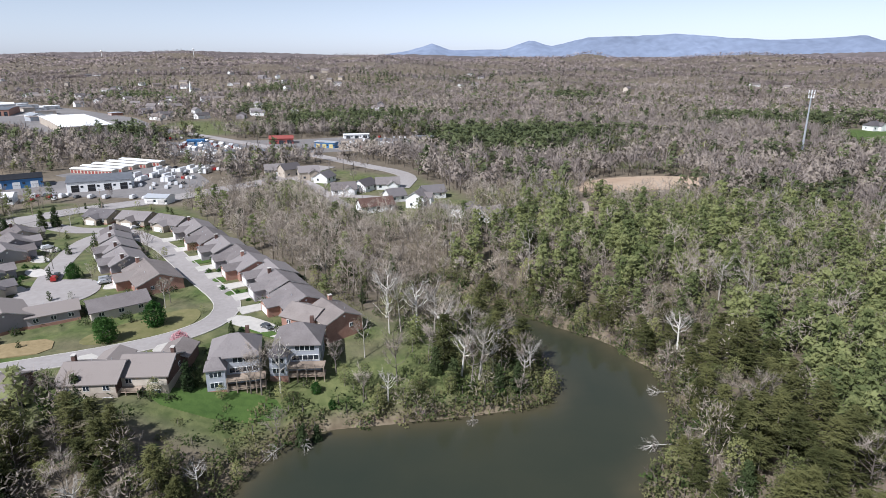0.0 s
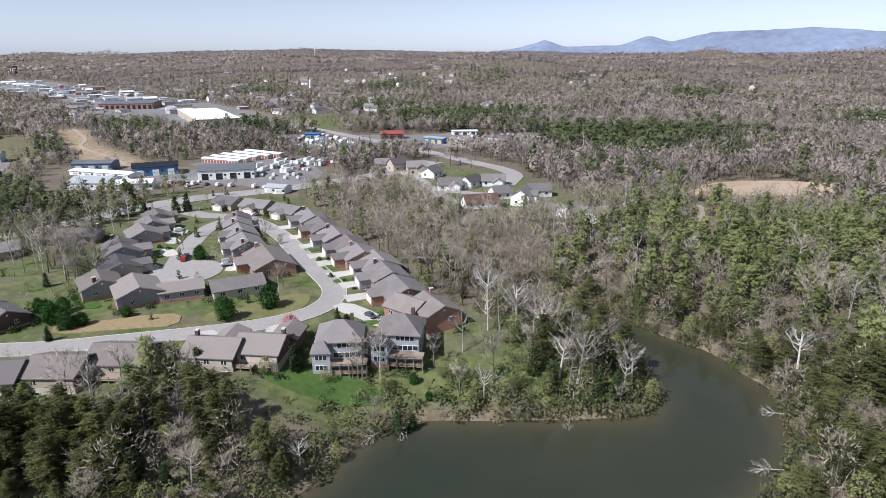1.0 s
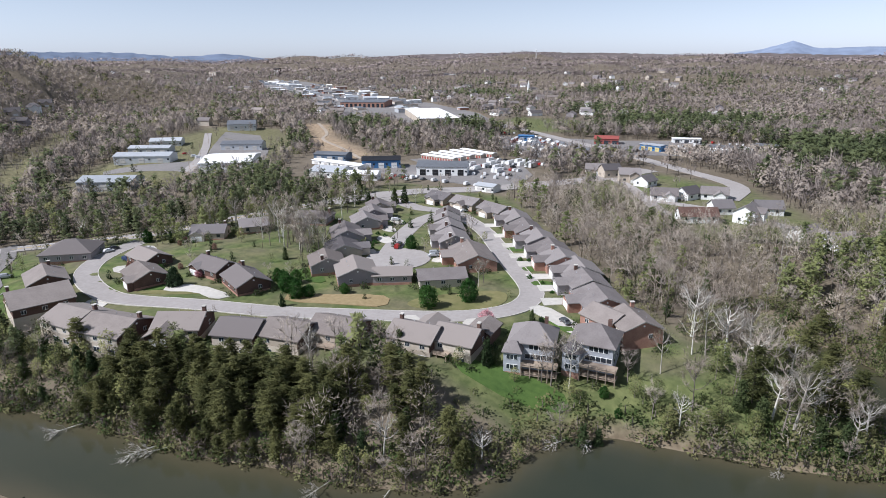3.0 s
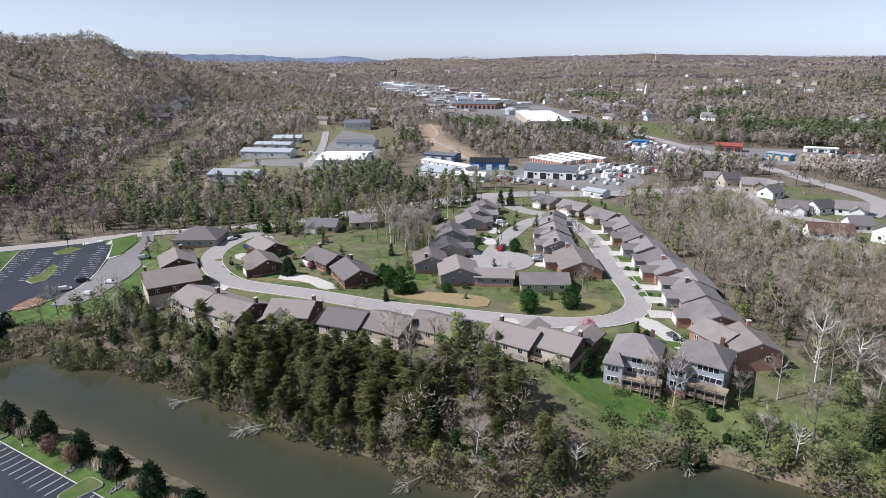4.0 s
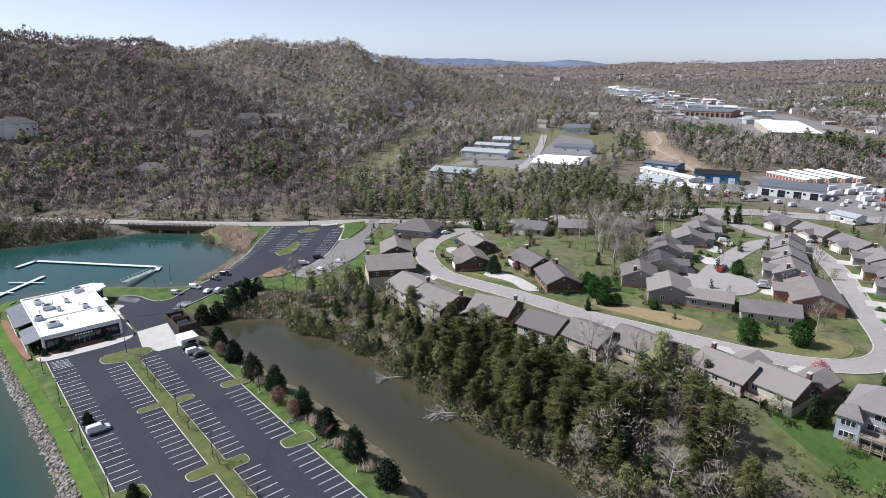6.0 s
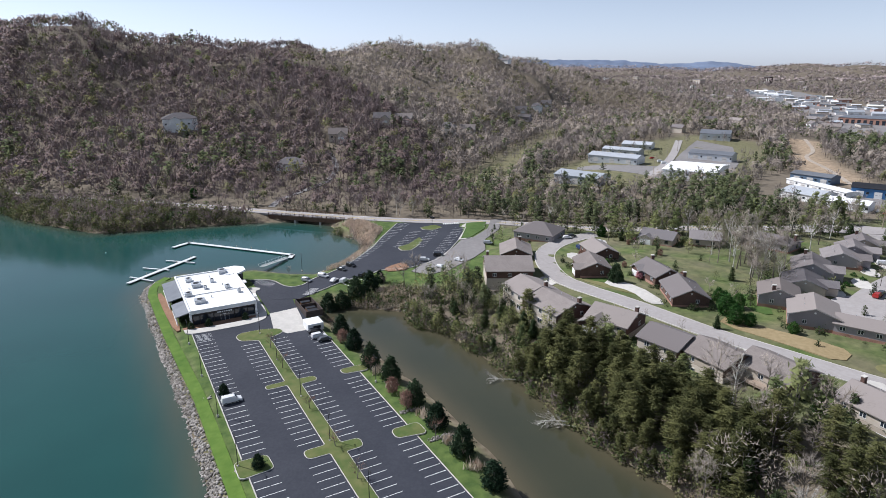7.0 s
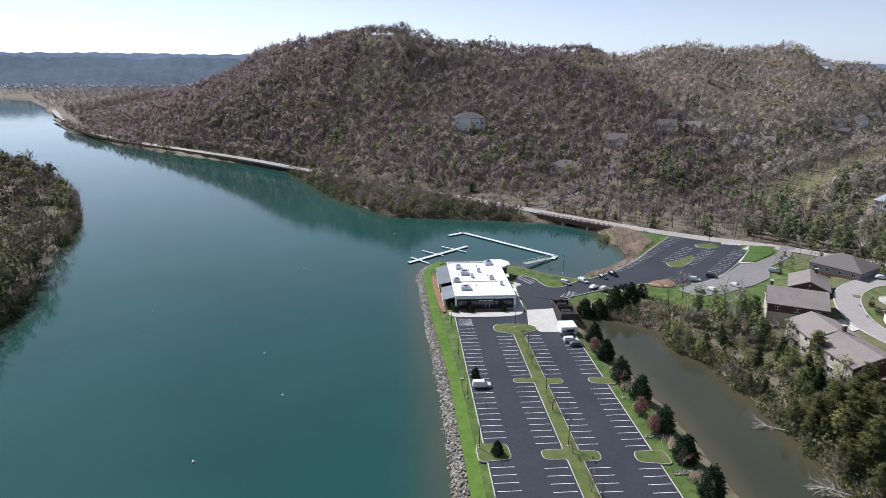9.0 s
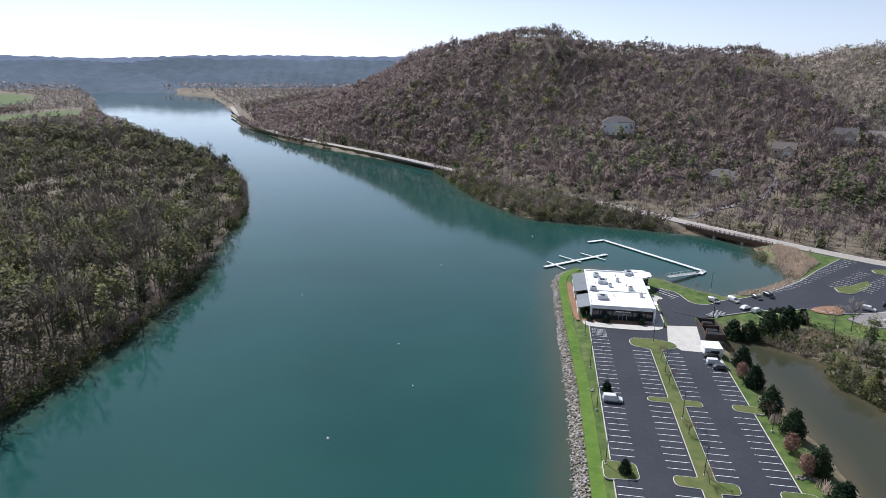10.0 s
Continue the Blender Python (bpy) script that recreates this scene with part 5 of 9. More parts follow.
def gable_roof(root, L, W, eave, rise, material, over=0.55, x0=0.0, y0=0.0, turned=False, name="roof", trim=True):
    bm = bmesh.new()
    hw, k = W / 2, rise / (W / 2)
    prof = [(-hw - over, eave - over * k), (0, eave + rise), (hw + over, eave - over * k), (hw + over, eave - over * k + 0.26), (0, eave + rise + 0.28), (-hw - over, eave - over * k + 0.26)]
    ends = []
    for sx in (-1, 1):
        xx = sx * (L / 2 + over)
        ends.append([bm.verts.new((y0 * 0 + (xx + x0 if not turned else p + x0), (p + y0 if not turned else xx + y0), z)) for p, z in prof])
    for f in ((0, 1, 4, 5), (1, 2, 3, 4)):
        bm.faces.new([ends[0][i] for i in f])
        bm.faces.new([ends[1][i] for i in f])
    for i in range(6):
        j = (i + 1) % 6
        bm.faces.new((ends[0][i], ends[0][j], ends[1][j], ends[1][i]))
    bmesh.ops.recalc_face_normals(bm, faces=bm.faces)
    rf = part(name, bm, material, root)
    for sx in (-1, 1) if trim else ():                   # one pale rake board at each gable
        xx = sx * (L / 2 + over + 0.03)
        bm = bmesh.new()
        q = [(prof[0][0], prof[0][1] + 0.24), (0, prof[1][1] + 0.24), (prof[2][0], prof[2][1] + 0.24), (prof[2][0], prof[2][1] - 0.02), (0, prof[1][1] - 0.02), (prof[0][0], prof[0][1] - 0.02)]
        bm.faces.new([bm.verts.new((xx + x0, y + y0, z) if not turned else (y + x0, xx + y0, z)) for y, z in q])
        bmesh.ops.solidify(bm, geom=bm.faces[:], thickness=0.05)
        part("rake_board", bm, M_TRIM, rf)
    return rf


def hip_roof(root, L, W, eave, rise, material, over=0.6, x0=0.0, y0=0.0, name="roof"):
    bm = bmesh.new()
    a, b, r = L / 2 + over, W / 2 + over, max(0.1, (L - W) / 2 + 0.8)
    lo = [bm.verts.new((x0 + x, y0 + y, eave - 0.05)) for x, y in ((-a, -b), (a, -b), (a, b), (-a, b))]
    md = [bm.verts.new((x0 + x, y0 + y, eave + 0.2)) for x, y in ((-a, -b), (a, -b), (a, b), (-a, b))]
    tp = [bm.verts.new((x0 + x, y0, eave + 0.2 + rise)) for x in (-r, r)]
    bm.faces.new(lo[::-1])
    for i in range(4):
        j = (i + 1) % 4
        bm.faces.new((lo[i], lo[j], md[j], md[i]))
    bm.faces.new((md[0], md[1], tp[1], tp[0]))
    bm.faces.new((md[2], md[3], tp[0], tp[1]))
    bm.faces.new((md[1], md[2], tp[1]))
    bm.faces.new((md[3], md[0], tp[0]))
    return part(name, bm, material, root)


M_TRIM = mat("pale_trim_paint", (0.50, 0.48, 0.46), (0.62, 0.60, 0.57), 0.8, 0.7, bump=0)


def gable_wall(root, L, W, eave, rise, drop, material, x0=0.0, y0=0.0, turned=False, name="wall", label=""):
    bm = bmesh.new()
    prof = [(-W / 2, -drop), (W / 2, -drop), (W / 2, eave), (0, eave + rise), (-W / 2, eave)]
    ends = [[bm.verts.new((sx * L / 2 + x0, p + y0, z) if not turned else (p + x0, sx * L / 2 + y0, z)) for p, z in prof] for sx in (-1, 1)]
    bm.faces.new(ends[0])
    bm.faces.new(ends[1][::-1])
    for i in range(5):
        j = (i + 1) % 5
        bm.faces.new((ends[0][i], ends[1][i], ends[1][j], ends[0][j]))
    bmesh.ops.recalc_face_normals(bm, faces=bm.faces)
    return part(name, bm, material, root, label)


def house(ax, ay, bx, by, W, label, roof, wall, eave=3.1, rise=2.5, drop=1.0, lift=0.0, extra=0.0, garage=0, chimney=0, wing=None, lower=False, group="houses of the estate", plinth=True, hip=False, name="house"):
    """A house under a ridge from a to b. garage: +1 or -1, the long side with the garage door; wing: (along, side, length, width), a gabled wing;
    lower: the downhill side (-1 or 1) that shows a lower storey."""
    a, b = Vector((ax, ay)), Vector((bx, by))
    c, L = (a + b) / 2, (b - a).length + extra
    yaw = math.degrees(math.atan2((b - a).y, (b - a).x))
    z = ground_z(c.x, c.y) + 0.35 + lift
    if drop > 2:
        z = max(z, 10.3)
    root = thing(name, pose(c.x, c.y, z, 0, 0, yaw), label, "house", group)
    OPEN_EXTRA.append([tuple(c + Vector((math.cos(radians(yaw)), math.sin(radians(yaw)))) * sx * (L / 2 + 2) + Vector((-math.sin(radians(yaw)), math.cos(radians(yaw)))) * sy * (W / 2 + 2)) for sx, sy in ((-1, -1), (1, -1), (1, 1), (-1, 1))])
    near = group not in ("white-walled houses", "hillside houses", "bungalows of the back row")
    if hip:
        bm = bmesh.new()
        box(bm, (0, 0, (eave - drop) / 2), (L, W, eave + drop))
        part("wall", bm, wall, root)
        hip_roof(root, L, W, eave, rise, roof)
    else:
        gable_wall(root, L, W, eave, rise, drop, wall)
        gable_roof(root, L, W, eave, rise, roof)
    if plinth:
        bm = bmesh.new()
        box(bm, (0, 0, -0.05 - drop / 2), (L + 0.08, W + 0.08, drop + 0.8))
        part("plinth", bm, M_TAN if lower else M_BRICK, root, "rendered lower storey" if lower else "red brick base course")
    if lower:
        bm = bmesh.new()
        box(bm, (0, lower * (W / 2 + 0.01), eave / 2 + 0.15), (L - 0.3, 0.06, eave - 0.5))
        part("rear_wall", bm, M_TAN, root, "cream-painted rear wall")
    for sy in (-1, 1):
        n_w = max(1, int(L / 4.5))
        for k in range(n_w):
            x = (k - (n_w - 1) / 2) * L / n_w
            if sy == garage and k == 0:
                bm = bmesh.new()
                box(bm, (x, sy * (W / 2 + 0.06), 1.0), (4.6, 0.1, 2.2))
                gd = part("garage_door", bm, M_TAN if wall is not M_TAN else M_WHITE, root, "panelled garage door")
                for q in range(3):
                    bm = bmesh.new()
                    box(bm, (x, sy * (W / 2 + 0.12), 0.45 + q * 0.55), (4.4, 0.04, 0.06))
                    part("panel_joint", bm, M_TRIM, gd)
            else:
                window(root, (x, sy * (W / 2 + 0.05), 1.75), (1.5, 1.35), 1, detail=near)
            if lower == sy:
                window(root, (x, sy * (W / 2 + 0.12), -1.6), (2.4, 1.7), 1, 2)
    for sx in (-1, 1):
        window(root, (sx * (L / 2 + 0.05), W * 0.18, 1.75), (1.2, 1.3), 0, detail=near)
        bm = bmesh.new()
        rod(bm, (sx * (L / 2 - 0.02), 0, eave + rise * 0.5), (sx * (L / 2 + 0.07), 0, eave + rise * 0.5), 0.32, 10)
        if not hip and near:
            part("gable_vent", bm, M_WHITE, root, "round gable vent")
        else:
            bm.free()
    if chimney:
        bm = bmesh.new()
        box(bm, (chimney * (L / 2 - 1.0), W * 0.16, eave + rise * 0.9), (0.9, 1.1, 2.6))
        ch = part("chimney", bm, M_BRICKDARK if wall is not M_BRICK else M_BRICK, root, "brick chimney")
        bm = bmesh.new()
        box(bm, (chimney * (L / 2 - 1.0), W * 0.16, eave + rise * 0.9 + 1.4), (1.1, 1.3, 0.2))
        part("cap", bm, M_CONCRETE, ch)
    for k in range(2 if near else 0):
        bm = bmesh.new()
        rod(bm, (L * (0.2 - 0.35 * k), W * 0.2, eave + rise * 0.5), (L * (0.2 - 0.35 * k), W * 0.2, eave + rise * 0.6 + 0.75), 0.09, 6)
        part("vent_pipe", bm, M_METALLIGHT, root)
    if wing:
        along_, side, wl, ww = wing
        wr = rise * ww / W
        y0 = side * (W / 2 + wl / 2 - 1.2)
        gable_wall(root, wl + 2.4, ww, eave - 0.2, wr, drop, wall, along_, y0 - side * 0.0, True, "wing_wall")
        gable_roof(root, wl + 2.4, ww, eave - 0.2, wr, roof, 0.5, along_, y0, True, "wing_roof")
        yy = y0 + side * (wl / 2 + 1.2 + 0.06)
        bm = bmesh.new()
        box(bm, (along_, yy, 1.0), (min(4.8, ww - 1.4), 0.1, 2.2))
        gd = part("garage_door", bm, M_WHITE, root, "white panelled garage door")
        for q in range(3):
            bm = bmesh.new()
            box(bm, (along_, yy + side * 0.06, 0.45 + q * 0.55), (min(4.6, ww - 1.6), 0.04, 0.06))
            part("panel_joint", bm, M_TRIM, gd)
    return root


def deck(root, x0, x1, y0, y1, z, low):
    """A timber deck on posts with a railing, in the house's own axes."""
    d = rp = None
    bm = bmesh.new()
    box(bm, ((x0 + x1) / 2, (y0 + y1) / 2, z), (x1 - x0, abs(y1 - y0), 0.25))
    d = part("deck", bm, M_WOODDECK, root, "timber deck")
    n_p = max(2, int((x1 - x0) / 2.4) + 1)
    for k in range(n_p):
        x = x0 + 0.15 + (x1 - x0 - 0.3) * k / (n_p - 1)
        bm = bmesh.new()
        box(bm, (x, y0 if abs(y0) > abs(y1) else y1, (z + 1.05 + low) / 2), (0.18, 0.18, z + 1.05 - low))
        part("post", bm, M_WOODDECK, d)
    ye = y0 if abs(y0) > abs(y1) else y1
    for zz in (0.45, 0.75, 1.05):
        bm = bmesh.new()
        box(bm, ((x0 + x1) / 2, ye, z + zz), (x1 - x0, 0.08, 0.08))
        part("rail", bm, M_WOODDECK, d)


GREY, BROWN, DARK = M_SHINGLE, M_SHINGLEB, M_SHINGLED
TXT_ROW = "grey-shingled attached house with gabled roof and front garage"
D = Vector((-0.55, 0.835))
# the long stepped row on the east side
for k, (x, y, L, W, lf) in enumerate(((-43, 181, 15, 14, 0.3), (-51.5, 193.5, 14, 13, 0.6), (-57.8, 206.2, 13, 13, 0.2), (-67.5, 213.6, 12.5, 13.5, 0.5), (-75.5, 225, 12.5, 13, 0.1), (-84.1, 234.2, 14.5, 13, 0.4), (-94.4, 246.5, 17, 12.5, 0.2),
                                      (-105.6, 261.5, 17, 12.5, 0.0))):
    house(x, y, x + D.x * L, y + D.y * L, W, TXT_ROW, GREY, M_SIDING if k % 3 else M_BRICK, 3.1, 2.7, 1.2, lf, wing=(0.5, 1, 4.0, 7.0), chimney=1 if k % 2 else 0, group="stepped row of houses")
for x, y, x2, y2 in ((-119, 277, -134, 284), (-139, 286.5, -154, 290), (-158.5, 291, -172, 295)):
    house(x, y, x2, y2, 12, TXT_ROW, DARK if x < -150 else GREY, M_TAN, 3.0, 2.6, 1.0, 0.0, wing=(0, 1, 3.0, 7.0), group="stepped row of houses")
# the middle block between the two roads
TXT_MID = "attached house with broad gabled shingle roof between the roads"
house(-96.8, 199, -110, 216, 15, TXT_MID, BROWN, M_BRICK, 3.1, 3.0, 1.2, 0.2, wing=(3.0, 1, 4.5, 8.0), chimney=1, group="middle block of houses")
house(-117, 219, -126, 231, 13, TXT_MID, GREY, M_SIDING, 3.0, 2.8, 1.0, 0.2, chimney=-1, wing=(0, 1, 3.0, 7.0), group="middle block of houses")
house(-127, 233.5, -134.5, 244, 12.5, TXT_MID, GREY, M_SIDING, 3.0, 2.8, 1.0, 0.2, chimney=-1, wing=(0, 1, 3.0, 7.0), group="middle block of houses")
house(-136, 246.5, -141, 255, 12, TXT_MID, GREY, M_SIDING, 3.0, 2.6, 1.0, 0.1, chimney=-1, group="middle block of houses")
house(-141.5, 257.5, -146, 265, 11, TXT_MID, GREY, M_SIDING, 3.0, 2.5, 1.0, 0.0, chimney=-1, group="middle block of houses")
house(-110.5, 178.5, -97.5, 188.5, 11.5, "low grey-shingled house with a long plain roof above the slope", GREY, M_TAN, 2.8, 2.2, 1.6, 0.0, garage=1, extra=0.5, plinth=False, group="middle block of houses")
# the west side of the turning circle
TXT_W = "mauve-sided house with brown shingle gable and brick base"
house(-127.7, 165.5, -138.5, 177, 14, TXT_W, BROWN, M_SIDING, 3.6, 2.6, 2.4, 0.2, group="houses by the turning circle")
house(-126, 172.5, -114.5, 180, 9, TXT_W, BROWN, M_SIDING, 3.0, 1.8, 2.2, 0.2, group="houses by the turning circle")
house(-144.4, 169.5, -154, 179, 12.5, TXT_W, BROWN, M_SIDING, 3.4, 2.6, 2.2, 0.3, chimney=-1, group="houses by the turning circle")
house(-150, 187, -160, 197, 13, "house with dark weathered shingle roof near the turning circle", DARK, M_TAN, 3.0, 2.6, 1.2, 0.0, wing=(0, -1, 4.0, 7.0), group="houses by the turning circle")
house(-161, 203, -173, 216, 13, TXT_W, GREY, M_SIDING, 3.0, 3.0, 1.0, 0.2, chimney=1, wing=(-2, -1, 4.0, 7.0), group="houses by the turning circle")
house(-168, 227, -178, 237, 12.5, TXT_W, GREY, M_SIDING, 3.0, 2.7, 1.0, 0.0, wing=(0, -1, 4.0, 7.0), group="houses by the turning circle")
house(-174, 241, -183, 251, 12, TXT_W, GREY, M_SIDING, 3.0, 2.6, 1.0, 0.0, wing=(0, -1, 3.5, 7.0), group="houses by the turning circle")
house(-180, 254.5, -189, 264, 11.5, TXT_W, GREY, M_TAN, 3.0, 2.5, 1.0, 0.0, wing=(0, -1, 3.0, 6.5), chimney=1, group="houses by the turning circle")
# the back row along the valley road
house(-231, 181, -219.5, 188.5, 11, "dark-roofed bungalow with pale walls on the lawn", DARK, M_TAN, 3.0, 2.6, 0.8, 0, chimney=1, extra=1, wing=(-4, -1, 2.0, 6), group="bungalows of the back row")
house(-219, 197, -211.5, 206, 11, "grey-roofed bungalow with pale walls on the lawn", GREY, M_TAN, 3.0, 2.6, 0.8, 0, extra=1, group="bungalows of the back row")
house(-210, 222, -191, 228, 12, "long grey-roofed bungalow among bare trees", GREY, M_SIDING, 3.0, 2.4, 0.8, 0, chimney=1, hip=True, group="bungalows of the back row")
# inside the western loop
TXT_I = "brick house with grey-brown gabled roof inside the loop road"
house(-226, 149.5, -210.5, 146.5, 11, TXT_I, BROWN, M_BRICKDARK, 3.0, 2.4, 0.8, 0, group="houses inside the loop")
house(-208, 136, -193.5, 130.8, 12, TXT_I, BROWN, M_BRICKDARK, 3.0, 2.6, 0.8, 0.1, wing=(4, -1, 2.0, 6), group="houses inside the loop")
house(-192, 152.5, -176, 150.5, 11, TXT_I, GREY, M_BRICKDARK, 3.0, 2.6, 0.8, 0, chimney=-1, wing=(-4, -1, 1.5, 6), group="houses inside the loop")
house(-171.5, 150.5, -156, 143.5, 12, TXT_I, GREY, M_BRICKDARK, 3.0, 2.8, 1.6, 0, chimney=-1, group="houses inside the loop")
# the western end
house(-266, 134.5, -251, 147, 17, "broad hip-roofed grey house at the estate's edge", GREY, M_SIDING, 3.2, 4.2, 1.0, 0, hip=True, group="houses at the western end")
house(-241, 119, -226, 112.5, 13, "brown-roofed house with a brick gable at the western end", BROWN, M_BRICKDARK, 3.0, 2.8, 1.5, 0, chimney=-1, group="houses at the western end")
h3 = house(-212.8, 92.5, -207, 109, 18.5, "large brown-roofed house with a deck and tall brick chimney", BROWN, M_BRICKDARK, 3.2, 3.2, 4.0, 0.0, chimney=-1, lower=1, group="houses at the western end")
deck(h3, -9, 6, 11.5, 9.3, 0.0, -4)
# the row between road and pond
# the brick walls carry the gable ends' shade in their dark colour
TXT_S = "brown-shingled house stepping down the slope to the pond"
house(-190, 96.8, -176.3, 97.7, 14.5, TXT_S, BROWN, M_BRICKDARK, 3.0, 2.6, 4.5, 0, garage=1, lower=-1, chimney=1, group="shore row houses")
house(-174.5, 97.5, -158.5, 100.3, 15, TXT_S, BROWN, M_BRICKDARK, 3.0, 2.7, 4.5, 0.3, garage=1, lower=-1, chimney=1, group="shore row houses")
house(-157, 107, -145, 113.5, 13, "house with a white gabled sun room towards the pond", BROWN, M_BRICKDARK, 3.0, 2.8, 4.5, 0, chimney=1, garage=1, lower=-1, wing=(-3, -1, 4.5, 7.5), group="shore row houses")
house(-138, 113.5, -126, 117.5, 13, TXT_S, GREY, M_BRICKDARK, 3.0, 2.6, 4.5, 0, garage=1, lower=-1, group="shore row houses")
house(-125.5, 120.2, -112.5, 122.4, 13.5, TXT_S, BROWN, M_BRICKDARK, 3.0, 2.6, 4.5, 0, garage=1, lower=-1, group="shore row houses")
s6 = house(-115, 128.8, -100.5, 130.8, 13, TXT_S, BROWN, M_BRICKDARK, 3.0, 2.6, 5, 0, garage=1, lower=-1, group="shore row houses")
deck(s6, -5, 6, -9.2, -6.5, 0.0, -5)
house(-92.6, 136.7, -78.8, 137.8, 12.5, TXT_S, BROWN, M_BRICKDARK, 3.0, 2.6, 5, 0, lower=-1, chimney=-1, wing=(1, 1, 5, 7.5), group="shore row houses")
s8 = house(-80.3, 140.9, -68, 141.6, 12.5, TXT_S, BROWN, M_BRICKDARK, 3.0, 2.6, 5, 0.3, lower=-1, chimney=1, wing=(4, 1, 6, 7.5), group="shore row houses")
deck(s8, -6, 0, -8.8, -6.2, 0.0, -5)


def big_blue(x, y, yaw, label, turret):
    """Three-level house on the slope: hip roofs, bay tower, long window bands and two decks."""
    root = thing("house", pose(x, y, 10.2, 0, 0, yaw), label, "house", "tall houses on the point")
    OPEN_EXTRA.append([(x - 10, y - 9), (x + 10, y - 9), (x + 10, y + 9), (x - 10, y + 9)])
    for c, s, nm in (((0, 1, -0.7), (11.6, 11, 9.8), "wall"), ((-4.6, -5.6, -1.3), (4.6, 4.6, 7.8), "bay_wall")):
        bm = bmesh.new()
        box(bm, c, s)
        part(nm, bm, M_BLUESIDING, root)
    bm = bmesh.new()
    box(bm, (-4.6, -5.6, -4.2), (4.7, 4.7, 2.2))
    part("plinth", bm, M_BRICK, root, "brick base course")
    r = hip_roof(root, 11.6, 11, 4.2, 4.0, GREY, 0.8, 0, 1)
    if turret:
        bm = bmesh.new()
        rod(bm, (-4.6, -5.6, 2.5), (-4.6, -5.6, 5.4), 3.4, 8, 0.15)
        part("turret_roof", bm, M_SHINGLED, root, "dark turret roof")
    else:
        hip_roof(root, 4.6, 4.6, 2.6, 2.4, GREY, 0.5, -4.6, -5.6, "bay_roof")
    for x0, w, z, n_p in ((2, 5.2, 3.2, 4), (2, 7.2, 0.4, 5), (2.4, 5, -2.4, 4)):
        window(root, (x0, -4.55, z), (w, 1.5), 1, n_p, "long white-framed window band")
    for z in (1.4, -1.5):
        window(root, (-4.6, -7.95, z), (3.0, 1.5), 1, 3)
        window(root, (-6.95, -5.6, z), (1.4, 1.5), 0, 1)
    for z in (2.7, -0.2):
        for yy in (-2.0, 2.5):
            window(root, (-5.85, yy, z), (1.2, 1.4), 0, 1)
            window(root, (5.85, yy, z), (1.2, 1.4), 0, 1)
    deck(root, -2.2, 7.4, -8.2, -4.4, -0.9, -5.0)
    deck(root, -2.2, 7.4, -7.8, -4.4, -3.6, -5.0)
    bm = bmesh.new()
    box(bm, (3, 4.5, 7.2), (1.0, 1.0, 2.6))
    part("chimney", bm, M_BRICKDARK, root, "brick chimney")
    return root


big_blue(-54.5, 147.5, 14, "tall pale-blue house with hip roof, bay and two decks", False)
big_blue(-39.3, 154.5, 4, "tall pale-blue house with round turret roof and decks", True)
bh = house(-36.5, 177, -29.5, 168, 12, "tall red-brick house with chimney and corner porch", BROWN, M_BRICK, 3.6, 2.6, 5.5, 0.4, chimney=-1, plinth=False, extra=2, lower=-1, group="tall houses on the point")
house(-46, 176.5, -36, 171, 11, "red-brick house wing with broad brown roof by the drive", BROWN, M_BRICK, 3.2, 2.4, 4.0, 0.6, plinth=False, group="tall houses on the point")
deck(bh, 3.5, 7.6, -8.2, -6.0, -0.4, -5.2)

# drives, lawns, straw slope
DRIVES = []
for k, (x, y) in enumerate(((-60.5, 186), (-66, 197), (-74, 206), (-82.5, 217.5), (-89, 225), (-97.5, 237), (-107, 249), (-118, 262))):
    d = Vector((-0.835, -0.55))
    nn = Vector((0.55, -0.835)) * 2.4
    p, q = Vector((x, y)) - d * 9, Vector((x, y)) + d * 5.5
    DRIVES.append([tuple(p + nn * 1.4), tuple(q + nn * 1.6), tuple(q - nn * 1.6), tuple(p - nn * 1.4)])
    drape("pavement_drive", [tuple(p + nn), tuple(q + nn * 1.3), tuple(q - nn * 1.3), tuple(p - nn)], 0.20, 0.4, M_CONCRETE, "pale concrete drive to a garage", "drive")
for poly in ([(-64, 181), (-50, 173), (-44, 168), (-48, 164), (-58, 170), (-68, 175)], [(-145, 216), (-150, 212), (-158, 219), (-155, 224)], [(-154, 232), (-158, 228), (-168, 234), (-165, 240)], [(-158, 246), (-160, 241), (-172, 248), (-169, 253)],
             [(-143, 200), (-147, 195), (-155, 202), (-152, 206)], [(-120, 206), (-112, 211), (-109, 206), (-118, 200)], [(-130, 222), (-123, 226), (-127, 232), (-134, 227)], [(-140, 236), (-134, 240), (-137, 246), (-143, 241)],
             [(-186, 129), (-175, 134), (-163, 132), (-160, 138), (-180, 140), (-190, 134)], [(-228, 138), (-219, 133), (-212, 139), (-222, 144)], [(-244, 158), (-236, 154), (-232, 162), (-241, 166)], [(-100, 151), (-95, 143), (-90, 145), (-95, 154)],
             [(-125, 137), (-121, 129), (-116, 131), (-119, 140)], [(-82, 157), (-76, 150), (-70, 154), (-76, 162)], [(-205, 115), (-200, 106), (-192, 108), (-196, 117)]):
    DRIVES.append(poly)
    drape("pavement_drive", rounded(poly, 1), 0.21, 0.4, M_CONCRETE, "pale concrete drive to a garage", "drive")
drape("ground_straw_slope", rounded([(-142, 142), (-120, 150), (-108, 154), (-112, 163), (-122, 160), (-134, 153), (-146, 150)], 1), 0.2, 0.4, M_STRAW, "straw-covered slope below the houses", "slope")
